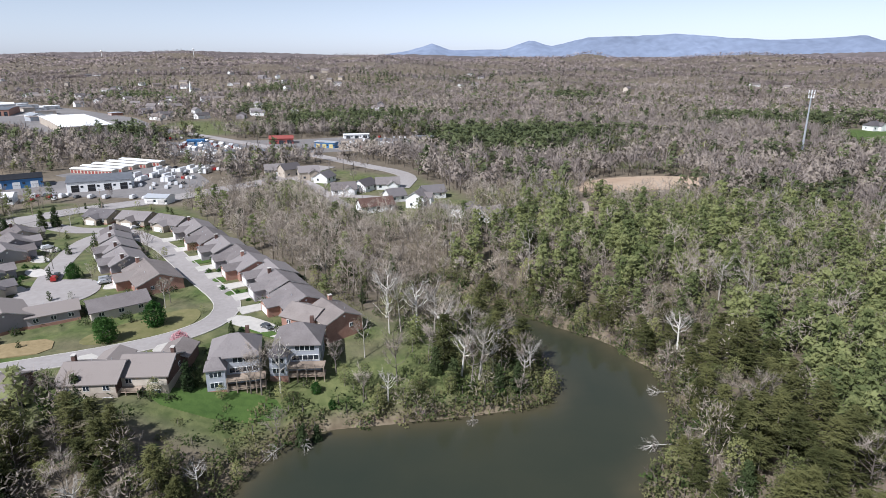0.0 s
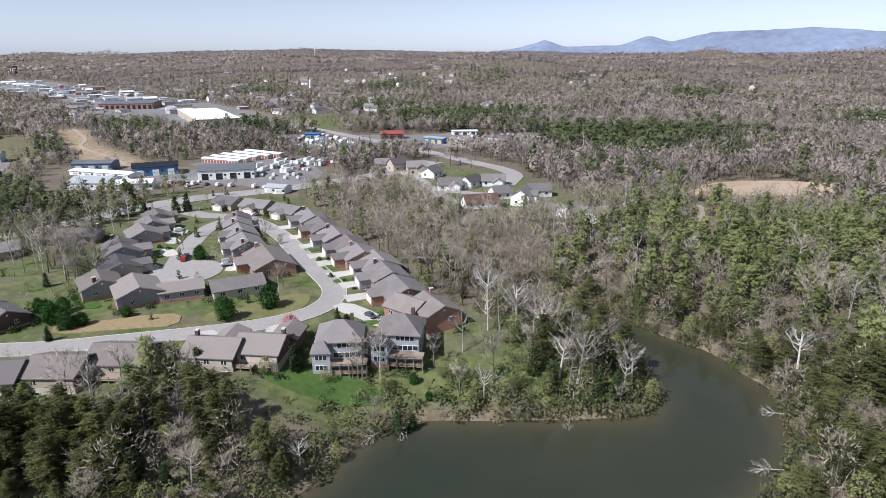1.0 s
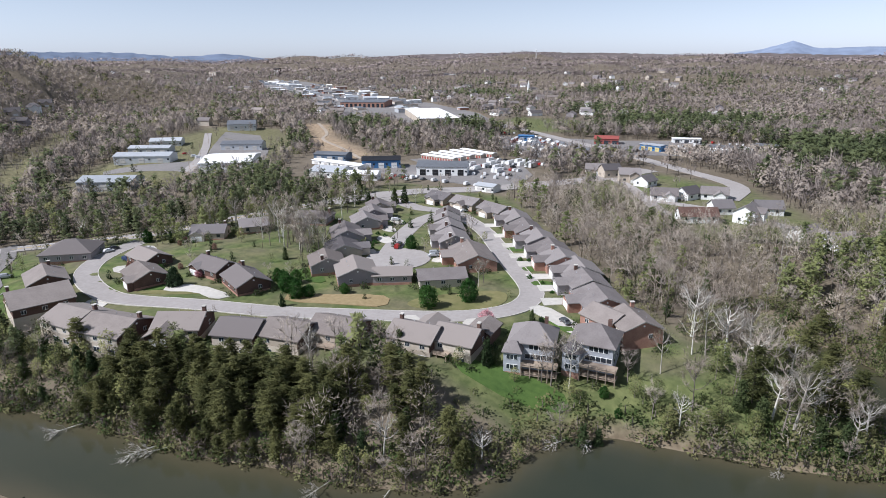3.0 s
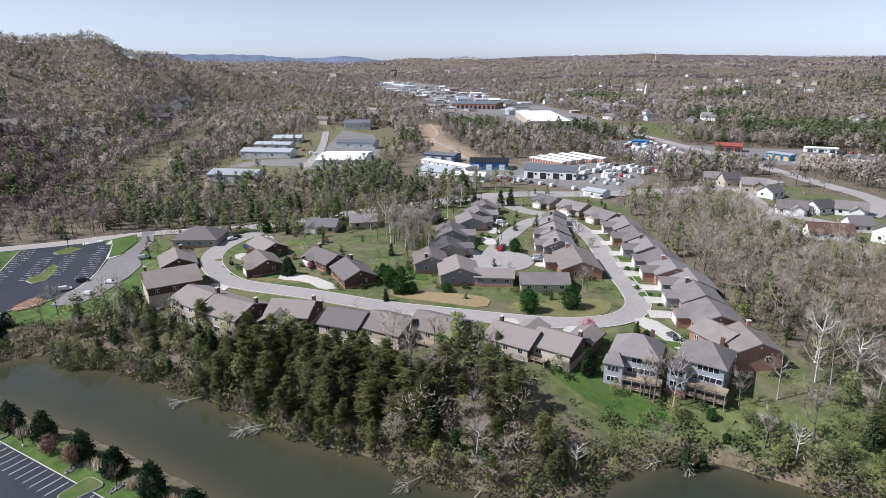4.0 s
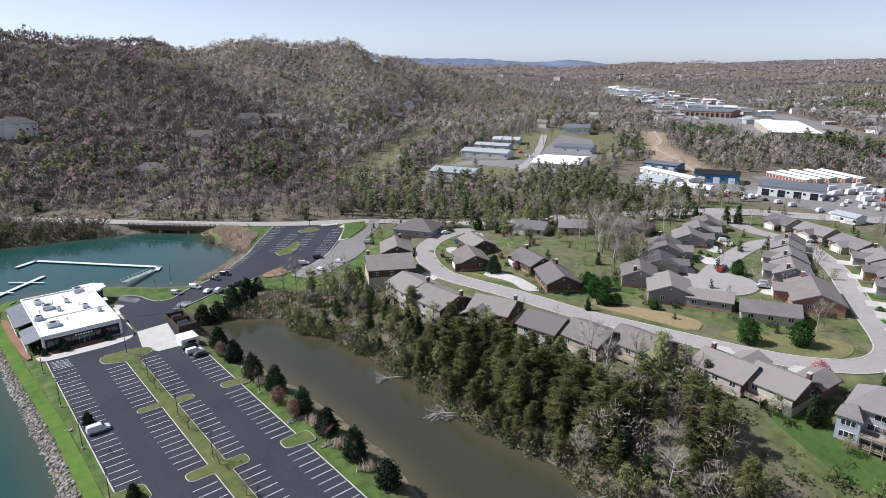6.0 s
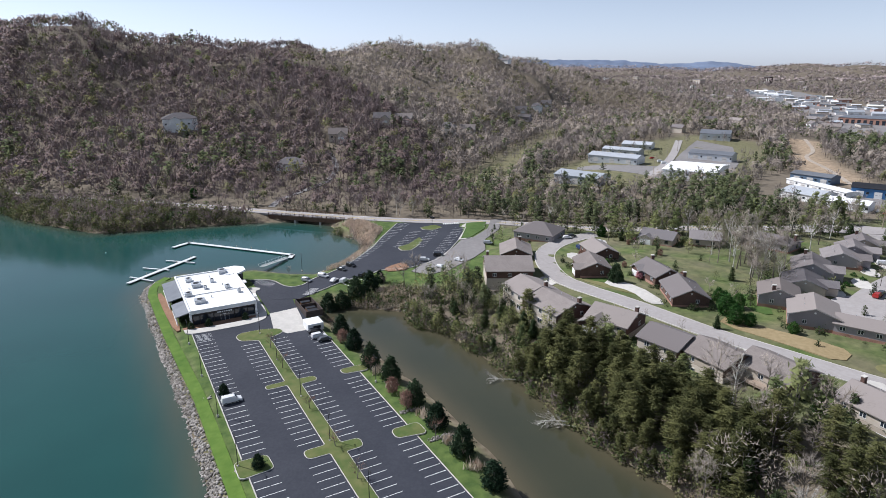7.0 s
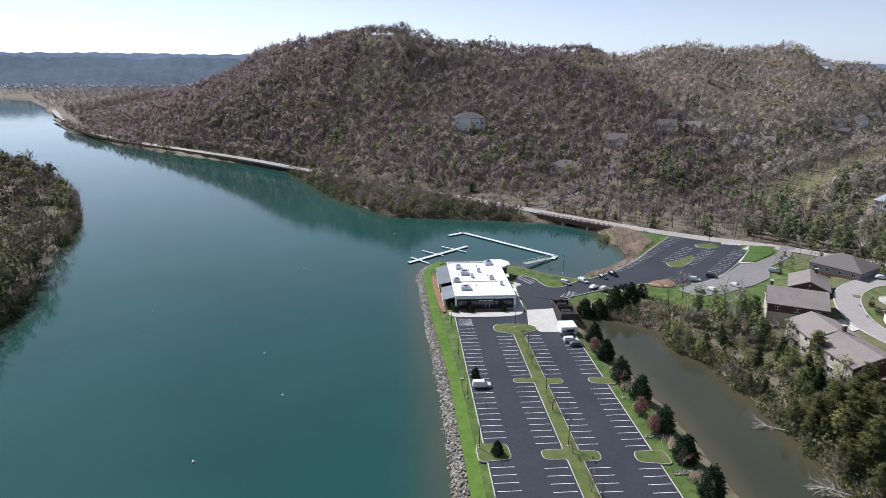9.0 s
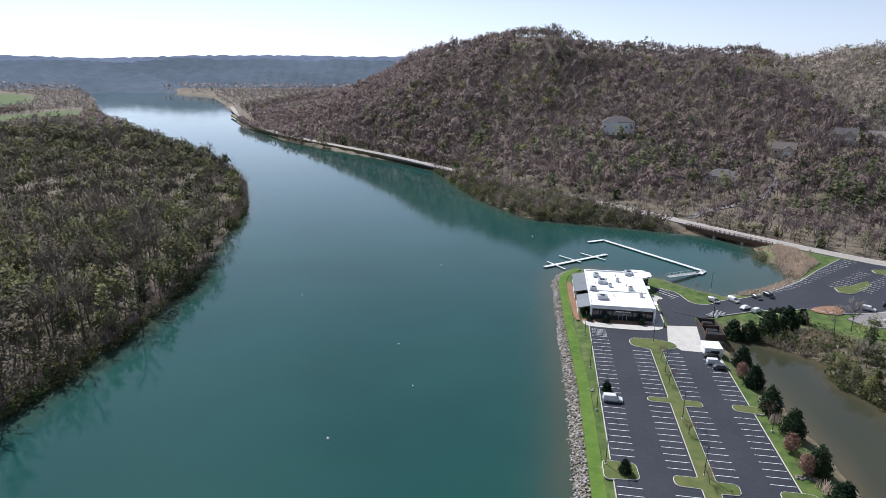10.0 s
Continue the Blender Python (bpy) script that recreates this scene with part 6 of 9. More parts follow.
for poly in ([(-92, 160), (-78, 168), (-75, 178), (-80, 187), (-92, 178), (-104, 166), (-104, 158)], [(-196, 124), (-184, 127), (-176, 131), (-168, 136), (-180, 132), (-200, 126)]):
    drape("ground_lawn_knoll", rounded(poly, 2), 0.15, 0.4, M_DRYGRASS, "thin spring lawn inside the road's bend", "lawn")
for poly in ([(-212, 134), (-204, 125), (-192, 127), (-186, 132), (-200, 137)], [(-62, 171), (-49, 164), (-45, 166), (-58, 173)], [(-74, 132), (-50, 128), (-38, 134), (-44, 141), (-68, 139)], [(-160, 168), (-148, 160), (-140, 163), (-146, 168), (-156, 174)],
             [(-76, 199), (-70, 203), (-66, 200), (-72, 195)], [(-85, 212), (-79, 216), (-75, 213), (-81, 208)], [(-100, 232), (-94, 236), (-90, 232), (-96, 228)], [(-114, 250), (-108, 254), (-104, 250), (-110, 246)]):
    drape("ground_lawn", rounded(poly, 1), 0.17, 0.3, M_GRASS, "bright green mown lawn", "lawn")
for x, y, yaw, c, shape in ((-140, 209.5, 110, 4, "suv"), (-141.5, 213.5, 110, 5, "car"), (-165, 246.5, 50, 0, "suv"), (-121.5, 209.5, 35, 2, "suv"), (-120.5, 206.5, 35, 2, "car"), (-53, 170.8, -38, 5, "car"), (-230, 146, 0, 6, "suv"), (-248.5, 150, 80, 0, "car"),
                            (-250, 153.5, 80, 3, "car"), (-144, 278, 60, 0, "car"), (-164, 286, 70, 3, "suv"), (-236, 160, 60, 0, "car")):
    car(x, y, ground_z(x, y) + 0.24, yaw, c, shape)

for kind, x, y, s in (("green", -87, 172, 0.95), ("cedar", -62, 140, 0.6), ("bud", -41, 139, 0.5), ("bare", -46.5, 140.5, 0.9), ("bare", -29, 151, 0.6), ("bud", -26, 146, 0.6), ("bud", -55, 136, 0.45), ("green", -33, 143, 0.4), ("bud", -70, 133, 0.5), ("green", -96, 161, 0.95), ("green", -147, 150, 0.9), ("green", -140, 147, 0.8), ("cedar", -139, 139, 0.55), ("ornamental", -187, 135, 0.95), ("pink", -73.5, 157, 0.85), ("red", -216, 138, 0.75),
                      ("red", -160, 214, 0.7), ("green", -134.5, 212, 0.75), ("cedar", -62, 166, 0.5), ("ornamental", -58, 163, 0.5), ("green", -54, 161, 0.42), ("cedar", -64, 138, 0.85), ("cedar", -182, 281, 1.0), ("cedar", -186, 277, 1.0),
                      ("haze", -177, 284, 0.6), ("bare", -90, 190, 0.55), ("bare", -117, 232, 0.6), ("bare", -122, 244, 0.55), ("bare", -49, 140, 0.7), ("cedar", -33, 125.5, 0.9), ("cedar", -30, 128, 0.7), ("green", -247, 168, 0.7), ("bud", -250, 176, 0.7),
                      ("red", -200, 148, 0.5), ("pink", -186, 145, 0.5), ("red", -180, 160, 0.5), ("cedar", -88, 131.5, 0.8), ("bare", -96, 124, 0.7), ("bare", -101, 119, 0.8), ("pale", 10, 150, 0.95), ("pale", 14, 153, 0.8), ("pale", -14, 140.5, 0.55),
                      ("pale", -8, 175, 1.0), ("pale", 0, 168, 0.9), ("cedar", 20, 147, 0.9), ("cedar", 15, 147, 0.8), ("cedar", 3, 149, 0.9), ("cedar", -2, 152, 0.9), ("bare", -170, 183, 0.9), ("haze", -175, 188, 0.9), ("bare", -168, 192, 1.0),
                      ("haze", -180, 184, 0.9), ("bare", -184, 192, 0.9), ("haze", -176, 198, 0.9), ("bare", -190, 186, 0.8), ("haze", -187, 200, 0.85), ("bare", -165, 178, 0.8), ("haze", -195, 208, 0.8), ("bare", -172, 186, 1.15), ("haze", -178, 194, 1.2), ("bare", -182, 188, 1.1), ("haze", -168, 186, 1.15), ("bare", -186, 196, 1.1), ("haze", -190, 192, 1.15), ("bare", -174, 204, 1.1), ("bud", -163, 182, 0.8), ("haze", -196, 200, 1.0), ("bare", -202, 214, 1.0), ("green", -204, 142, 0.5), ("green", -128, 158, 0.5), ("bare", -236, 178, 0.7), ("bare", -209, 160, 0.5), ("red", -196, 157, 0.5), ("green", -150, 158, 0.7), ("cedar", -172, 176, 0.6), ("bare", -160, 176, 0.8),
                      ("haze", -158, 184, 1), ("haze", -200, 192, 0.9), ("bud", -205, 184, 0.6), ("haze", -212, 212, 0.9), ("bare", -222, 214, 0.8), ("bud", -243, 190, 0.7), ("bud", -238, 196, 0.8), ("haze", -230, 204, 0.9), ("cedar", -236, 172, 0.6), ("bare", -262, 158, 0.8), ("haze", -268, 152, 0.8), ("bud", -255, 182, 0.7), ("red", -206, 170, 0.5), ("red", -228, 170, 0.45), ("green", -152, 154, 0.7), ("green", -157, 156, 0.6), ("green", -137, 150, 0.6), ("pink", -232, 176, 0.4), ("bud", -216, 176, 0.5), ("bare", -202, 230, 0.9), ("haze", -190, 236, 0.9), ("bare", -196, 248, 0.9), ("haze", -202, 262, 0.9), ("cedar", -198, 270, 0.8), ("haze", -212, 250, 0.8), ("bare", -148, 222, 0.5), ("red", -163, 231, 0.4), ("green", -102, 168, 0.5), ("haze", -90, 186, 0.6), ("bud", -112, 237, 0.4), ("bare", -129, 253, 0.5), ("haze", -110, 226, 0.45), ("green", -92, 126, 0.5), ("haze", -104, 112, 0.8), ("bare", -88, 122, 0.8), ("cedar", -148, 104, 0.7), ("bud", -200, 84, 0.6), ("bud", -185, 84, 0.6), ("bud", -166, 88, 0.6), ("cedar", -194, 86, 0.6), ("green", -221, 98, 0.5), ("red", -230, 104, 0.5), ("haze", -42, 142, 1), ("haze", -22, 158, 0.8), ("haze", -16, 170, 0.9), ("pale", -18, 182, 1), ("pale", -2, 186, 1), ("bud", 2, 144, 0.5), ("bud", -8, 143, 0.5), ("green", -28, 138, 0.3), ("green", 16, 145, 0.3), ("cedar", 8, 146, 0.6), ("pale", 22, 151, 0.6), ("bud", -532, -180, 0.6), ("bud", -524, -170, 0.7), ("green", -519, -164, 0.7), ("bud", -512, -152, 0.6), ("green", -432, -22, 0.8)):
    SINGLE_TREES.append((kind, x, y, s))
for k in range(46):                                     # garden shrubs by the drives
    x, y = random.choice([(-64, 190), (-72, 203), (-80, 214), (-87, 222), (-95, 234), (-104, 246), (-150, 208), (-158, 226), (-163, 240), (-105, 190), (-205, 133), (-130, 160), (-118, 225), (-128, 240), (-225, 176), (-66, 152)])
    SINGLE_TREES.append(("shrub", x + random.uniform(-5, 5), y + random.uniform(-5, 5), random.uniform(0.5, 1.0)))
CLEAR_LINES += [(LOOP[::4] + [LOOP[-1]], 6), (TOP[::3] + [TOP[-1]], 8)]

# ---- industry, shops and houses farther off ----
BUILT = []


def shed(ax, ay, bx, by, depth, tall, wall, roof, label, doors=3, pitch=0.12, group="industrial buildings", category="building", z=None, door_mat=None):
    """A metal or block building: front from a to b, reaching depth behind it (away from the cove); roll-up doors and windows in front."""
    a, b = Vector((ax, ay)), Vector((bx, by))
    d = (b - a)
    L, yaw = d.length, math.atan2(d.y, d.x)
    nrm = Vector((-d.y, d.x)).normalized()
    if nrm.dot((a + b) / 2) < 0:
        a, b, yaw, nrm = b, a, yaw + math.pi, -nrm
    c = (a + b) / 2 + nrm * depth / 2
    z = ground_z(c.x, c.y) if z is None else z
    root = thing("building", pose(c.x, c.y, z, 0, 0, math.degrees(yaw)), label, category, group)
    BUILT.append([tuple(c + (b - a).normalized() * sx * (L / 2 + 4) + nrm * sy * (depth / 2 + 4)) for sx, sy in ((-1, -1), (1, -1), (1, 1), (-1, 1))])
    rise = depth * pitch
    bm = bmesh.new()
    prof = [(-depth / 2, -1.5), (depth / 2, -1.5), (depth / 2, tall), (0, tall + rise), (-depth / 2, tall)]
    ends = [[bm.verts.new((sx * L / 2, y, zz)) for y, zz in prof] for sx in (-1, 1)]
    bm.faces.new(ends[0])
    bm.faces.new(ends[1][::-1])
    for i in (0, 1, 4):
        j = (i + 1) % 5
        bm.faces.new((ends[0][i], ends[1][i], ends[1][j], ends[0][j]))
    bmesh.ops.recalc_face_normals(bm, faces=bm.faces)
    part("wall", bm, wall, root)
    bm = bmesh.new()
    for sy in (-1, 1):
        q = [(-L / 2 - 0.4, sy * (depth / 2 + 0.5), tall - 0.05), (L / 2 + 0.4, sy * (depth / 2 + 0.5), tall - 0.05), (L / 2 + 0.4, 0, tall + rise + 0.05), (-L / 2 - 0.4, 0, tall + rise + 0.05)]
        lo, hi = [bm.verts.new(v) for v in q], [bm.verts.new((v[0], v[1], v[2] + 0.3)) for v in q]
        bm.faces.new(hi)
        bm.faces.new(lo[::-1])
        for i in range(4):
            j = (i + 1) % 4
            bm.faces.new((lo[i], lo[j], hi[j], hi[i]))
    bmesh.ops.recalc_face_normals(bm, faces=bm.faces)
    part("roof", bm, roof, root)
    for k in range(doors):
        x = (k + 0.5) / doors * L - L / 2
        bm = bmesh.new()
        w = min(4.0, L / doors * 0.6)
        box(bm, (x, -depth / 2 - 0.06, tall * 0.36), (w, 0.12, tall * 0.72))
        dr = part("roller_door", bm, door_mat or M_TRIM, root)
        if group in ("far shops", "far blocks", "storage rows"):
            continue
        bm = bmesh.new()
        box(bm, (x, -depth / 2 - 0.14, tall * 0.40), (w * 0.9, 0.06, 0.12))
        part("door_seam", bm, M_METALROOF, dr)
        if doors < 8:
            bm = bmesh.new()
            box(bm, (x + L / doors * 0.42, -depth / 2 - 0.05, tall * 0.55), (min(1.4, L / doors * 0.25), 0.1, 1.2))
            part("window", bm, M_GLASS, root)
    return root


M_SLATEBLUE = mat("slate_blue_wall", (0.10, 0.15, 0.22), (0.15, 0.21, 0.29), 0.3, 0.5, bump=0.05)
METAL = "pale metal industrial building with a low ridged roof"
for args in ((-449, 287, -413, 309, 17, 5, M_METALLIGHT, M_METALLIGHT), (-489, 327, -460, 345, 14, 5, M_METALLIGHT, M_METALLIGHT), (-516, 367, -495, 385, 18, 5, M_METALLIGHT, M_METALLIGHT),
             (-383, 218, -354, 235, 20, 5, M_METALLIGHT, M_METALLIGHT), (-437, 380, -407, 399, 17, 5.5, M_METALLIGHT, M_METALROOF), (-536, 478, -514, 498, 26, 6.5, M_METALLIGHT, M_METALROOF)):
    shed(*args, METAL)
shed(-364, 295, -335, 316, 46, 5.5, M_WHITE, M_ROOFWHITE, "broad white warehouse with a bright white roof", 4, 0.05)
shed(-282, 317, -259, 321, 20, 4, M_WHITE, M_METALLIGHT, "white workshop beside the main road", 3)
shed(-252, 319, -233, 327, 13, 4, M_WHITE, M_ROOFWHITE, "white workshop with pale roof beside the main road", 2)
shed(-318, 362, -268, 355, 9, 3, M_WHITE, M_ROOFWHITE, "long low white workshop on bare ground", 5, 0.06)
shed(-270, 361, -247, 377, 18, 6, M_BLUEWALL, M_DARKMETAL, "bright blue metal building with a dark roof", 3, 0.1, door_mat=M_WHITE)
shed(-328, 376, -302, 383, 14, 5, M_SLATEBLUE, M_METALROOF, "slate-blue metal building with a grey roof on bare ground", 3, 0.1)
shed(-221, 357, -189, 370, 19, 6, M_WHITE, M_METALROOF, "white metal workshop with grey roof and open bays", 4, 0.14, door_mat=M_DARKMETAL)
for ax, ay, bx, by in ((-257, 423, -224, 415), (-256, 434, -222, 424), (-253, 444, -219, 433), (-248, 454, -213, 441), (-243, 463, -207, 449)):
    shed(ax, ay, bx, by, 6.0, 3.0, M_TAN, M_ROOFWHITE, "long low row of storage units with reddish doors", 12, 0.08, "storage rows", door_mat=M_REDWALL)
# the big shop: flat white roof
st = shed(-387, 634, -350, 664, 155, 8, M_TAN, M_ROOFWHITE, "huge shop with a flat bright white roof", 4, 0.004, "shops")
shed(-650, 818, -582, 845, 62, 8, M_BRICK, M_METALROOF, "long red-brick shopping parade", 10, 0.02, "shops", door_mat=M_GLASS)
shed(-172, 480, -140, 487, 16, 5, M_WHITE, M_METALROOF, "white dealer's hall with dark roof", 4, 0.03, "shops", door_mat=M_GLASS)
shed(-159, 569, -138, 574, 14, 5, M_REDWALL, M_REDWALL, "red-roofed shop beside the boulevard", 3, 0.15, "shops", door_mat=M_GLASS)
shed(-229, 556, -215, 559, 10, 5, M_BLUEWALL, M_BLUEWALL, "blue roadside canopy building", 2, 0.05, "shops")
shed(-114, 551, -95, 543, 10, 5, M_BLUEWALL, M_METALLIGHT, "blue and yellow roadside shop", 3, 0.05, "shops", door_mat=mat("yellow_panel", (0.50, 0.40, 0.16), (0.58, 0.48, 0.22), 0.5, 0.6))
shed(-97, 611, -73, 618, 8, 4, M_WHITE, M_ROOFWHITE, "white flat-roofed roadside shop", 3, 0.03, "shops", door_mat=M_GLASS)
shed(-163, 330, -150, 328, 8, 3.5, M_WHITE, M_METALLIGHT, "small pale shed by the estate entry", 2, 0.15)
shed(-60, 560, -38, 556, 14, 5, M_WHITE, M_METALROOF, "white workshop beside the boulevard", 3, 0.08, "shops")
shed(-30, 590, -10, 585, 12, 4.5, M_TAN, M_METALROOF, "beige workshop beside the boulevard", 2, 0.1, "shops")

rs = random.Random(17)
made = 0
while made < 96:                                       # shops and depots along the far boulevard
    t = rs.random() ** 0.8
    cx, cy = -430 - 950 * t + rs.uniform(-130, 130), 760 + 690 * t + rs.uniform(-130, 130)
    if not bool(inside(np.array([cx]), np.array([cy]), STRIP)[0]) or bool(inside(np.array([cx]), np.array([cy]), [(-300, 650), (-380, 570), (-520, 720), (-440, 800)])[0]):
        continue
    L, dep, tall = rs.uniform(10, 30), rs.uniform(9, 18), rs.uniform(3.2, 5.5)
    yaw = rs.choice((-0.75, 0.82)) + rs.uniform(-0.15, 0.15)
    dx, dy = math.cos(yaw) * L / 2, math.sin(yaw) * L / 2
    w = rs.choice((M_WHITE, M_WHITE, M_TAN, M_METALLIGHT, M_BRICK))
    r = rs.choice((M_ROOFWHITE, M_ROOFWHITE, M_METALLIGHT, M_METALROOF, M_SHINGLEB))
    shed(cx - dx, cy - dy, cx + dx, cy + dy, dep, tall, w, r, "pale flat-roofed shop or depot along the far boulevard", 2, rs.choice((0.02, 0.02, 0.15)), "far shops")
    made += 1
for az, r, wd, tl in ((43.8, 2600, 26, 10), (57, 2700, 40, 0), (60.5, 2500, 30, -2), (52, 2900, 30, 2), (64, 2300, 26, -3), (49, 2400, 36, 0)):
    x, y, _ = polar(az, 0, r)
    shed(x - wd / 2, y, x + wd / 2, y, wd * 0.6, tl + 14, M_DARKBRICK if tl > 5 else M_TAN, M_METALROOF, "tall distant block above the woods" if tl > 5 else "pale distant building above the woods", 3, 0.01, "far blocks")

# yards, roads
PAVED = []
PAVED.append([(-240, 350), (-158, 342), (-146, 366), (-150, 392), (-180, 440), (-240, 456), (-262, 414), (-238, 398), (-290, 366)])
drape("pavement_yard", PAVED[-1], 0.25, 0.8, M_OLDLOT, "worn grey asphalt yard with parked vehicles", "yard", 16)
PAVED.append([(-288, 566), (-258, 546), (-176, 468), (-142, 476), (-100, 520), (-66, 534), (-4, 545), (-8, 590), (-90, 628), (-150, 600), (-228, 592)])
drape("pavement_dealers", PAVED[-1], 0.25, 0.8, M_OLDLOT, "pale asphalt dealers' lots with rows of vehicles", "yard", 18)
PAVED.append([(-375, 578), (-318, 616), (-280, 660), (-330, 700), (-420, 600)])
drape("pavement_strip", STRIP, 0.2, 0.8, M_OLDLOT, "worn asphalt lots between the far shops", "yard", 40)
drape("pavement_store", PAVED[-1], 0.25, 0.8, M_OLDLOT, "asphalt car park beside the big shop", "yard", 18)
PAVED.append([(-355, 284), (-340, 300), (-345, 338), (-400, 400), (-480, 470), (-530, 470), (-470, 400), (-400, 330), (-415, 300), (-440, 272), (-425, 262), (-375, 285)])
drape("pavement_industry", PAVED[-1], 0.25, 0.8, M_OLDLOT, "worn asphalt yards between the industrial buildings", "yard", 14)
MAIN = rounded([(-222, 262), (-214, 276), (-204, 294), (-192, 312), (-175, 325), (-154, 342), (-138, 361), (-110, 395), (-85, 450)], 2, False)
BOUL = rounded([(-1500, 1560), (-1080, 1180), (-760, 930), (-560, 850), (-420, 780), (-300, 680), (-233, 622), (-170, 565), (-112, 512), (-66, 462), (-20, 418), (-26, 372)], 2, False)
M_EARTHTRACK = mat("earth_track", (0.30, 0.25, 0.20), (0.44, 0.38, 0.31), 0.3, 0.95)
LANES = [rounded([(-390, 24), (-405, 29.5), (-420, 42), (-434, 57), (-455, 72), (-490, 84), (-530, 82)], 2, False), rounded([(-110, 418), (-84, 387), (-66, 350), (-50, 320)], 2, False), rounded([(-66, 352), (-40, 346), (-15, 338), (5, 324)], 2, False), rounded([(-365, 285), (-420, 345), (-470, 392), (-536, 452)], 1, False),
         rounded([(79, 338), (76, 318), (69, 290), (67, 262)], 1, False), rounded([(-300, 400), (-357, 448), (-412, 483), (-430, 520), (-505, 592)], 2, False)]
ribbon("road_main", MAIN, 15, 0.3, M_ROAD, "wide pale main road past the estate", step=8)
ribbon("road_boulevard", BOUL, 11, 0.35, M_ROAD, "long pale boulevard through the shops", step=15)
for k, ln in enumerate(LANES):
    ribbon("road_lane", ln, 3.4 if k > 3 else 4.4 if k == 0 else 7.0, 0.3, M_EARTHTRACK if k in (4, 5) else M_OLDLOT if k == 0 else M_ROAD, "pale earth track" if k in (4, 5) else "narrow pale lane", step=6)
    CLEAR_LINES.append((ln[::2] + [ln[-1]], 4 if k == 4 else 4.5 if k == 0 else 6))
CLEAR_LINES += [(MAIN[::4] + [MAIN[-1]], 12), (BOUL[::4] + [BOUL[-1]], 15)]
drape("ground_dirt_field", rounded(DIRT_FIELD, 2), 0.3, 0.8, M_DIRT, "bare orange-tan earth pad cut into the wood", "field", 12)
OPEN_EXTRA += BUILT

# parked vehicles of the yards
for (ax, ay), (bx, by), rows, n_c, kinds in (((-206, 398), (-166, 390), 5, 14, ("boat", "motorhome", "car", "suv", "van")), ((-196, 362), (-160, 372), 2, 10, ("van", "car", "suv")), ((-236, 334), (-214, 340), 2, 7, ("car", "suv")), ((-290, 345), (-262, 347), 1, 7, ("car", "van")), ((-262, 540), (-182, 470), 2, 26, ("car", "suv", "van", "car")),
                                           ((-284, 585), (-246, 600), 2, 9, ("car", "suv")), ((-84, 548), (0, 548), 3, 15, ("car", "suv", "van")), ((-82, 616), (-40, 606), 2, 9, ("car", "suv")), ((-330, 665), (-372, 600), 3, 10, ("car", "suv")),
                                           ((-232, 346), (-160, 342), 1, 10, ("car", "van")), ((-440, 345), (-395, 330), 1, 6, ("car", "van"))):
    a, b = Vector((ax, ay)), Vector((bx, by))
    nn = Vector((-(b - a).y, (b - a).x)).normalized()
    if nn.dot(a) < 0:
        nn = -nn
    yaw = math.degrees(math.atan2(nn.y, nn.x))
    for r in range(rows):
        for k in range(n_c):
            if rs.random() < 0.55:
                p = a + (b - a) * (k + rs.uniform(-0.1, 0.1)) / (n_c - 1) + nn * r * 11
                shape = rs.choice(kinds)
                car(p.x, p.y, ground_z(p.x, p.y) + 0.3, yaw + rs.uniform(-4, 4), rs.choice((0, 0, 0, 1, 2, 3, 4, 5)) if shape in ("car", "suv") else 0, shape, "vehicles in the yards")

def sales_shed(x, y, yaw, k):
    """A small garden shed set out for sale: boarded walls, gable roof, double door."""
    z = ground_z(x, y) + 0.28
    if ("shed", k) in CAR_PROTO:
        return copy_thing(CAR_PROTO["shed", k], pose(x, y, z, 0, 0, yaw))
    word, wall, roof = (("white", M_WHITE, M_METALROOF), ("beige", M_TAN, M_SHINGLED), ("red", M_REDWALL, M_METALLIGHT), ("grey", M_METALLIGHT, M_ROOFWHITE))[k]
    root = thing("garden_shed", pose(x, y, z, 0, 0, yaw), "small %s garden shed set out on the sales lot" % word, "shed", "sheds on the sales lot")
    gable_wall(root, 5.5, 3.6, 2.4, 1.2, 0.3, wall)
    gable_roof(root, 5.5, 3.6, 2.4, 1.2, roof, over=0.25, trim=False)
    bm = bmesh.new()
    box(bm, (0, -1.83, 1.0), (1.8, 0.08, 1.9))
    part("door", bm, M_TRIM, root)
    CAR_PROTO["shed", k] = root
    return root


a, b = Vector((-262, 540)), Vector((-182, 470))
nn = Vector((0.66, 0.75))
for r in range(4):
    for k in range(12):
        p = a + (b - a) * (k + rs.uniform(0.1, 0.6)) / 12 + nn * (24 + r * 10)
        if rs.random() < 0.72:
            sales_shed(p.x, p.y, -41 + rs.uniform(-6, 6), rs.choice((0, 0, 1, 2, 3)))
drape("ground_gravel_yard", rounded([(-98, 604), (-104, 545), (-62, 522), (2, 533), (4, 582), (-40, 606)], 1), 0.34, 0.8, M_EARTHTRACK, "pale gravel yard with trailers and containers", "yard", 14)
for k in range(26):
    x, y = rs.uniform(-92, -4), rs.uniform(545, 592)
    shape = ("motorhome", "van", "suv")[k % 3]
    car(x, y, ground_z(x, y) + 0.36, rs.choice((10, 100)) + rs.uniform(-8, 8), rs.choice((0, 2, 5)) if shape == "suv" else 0, shape, "vehicles in the yards")


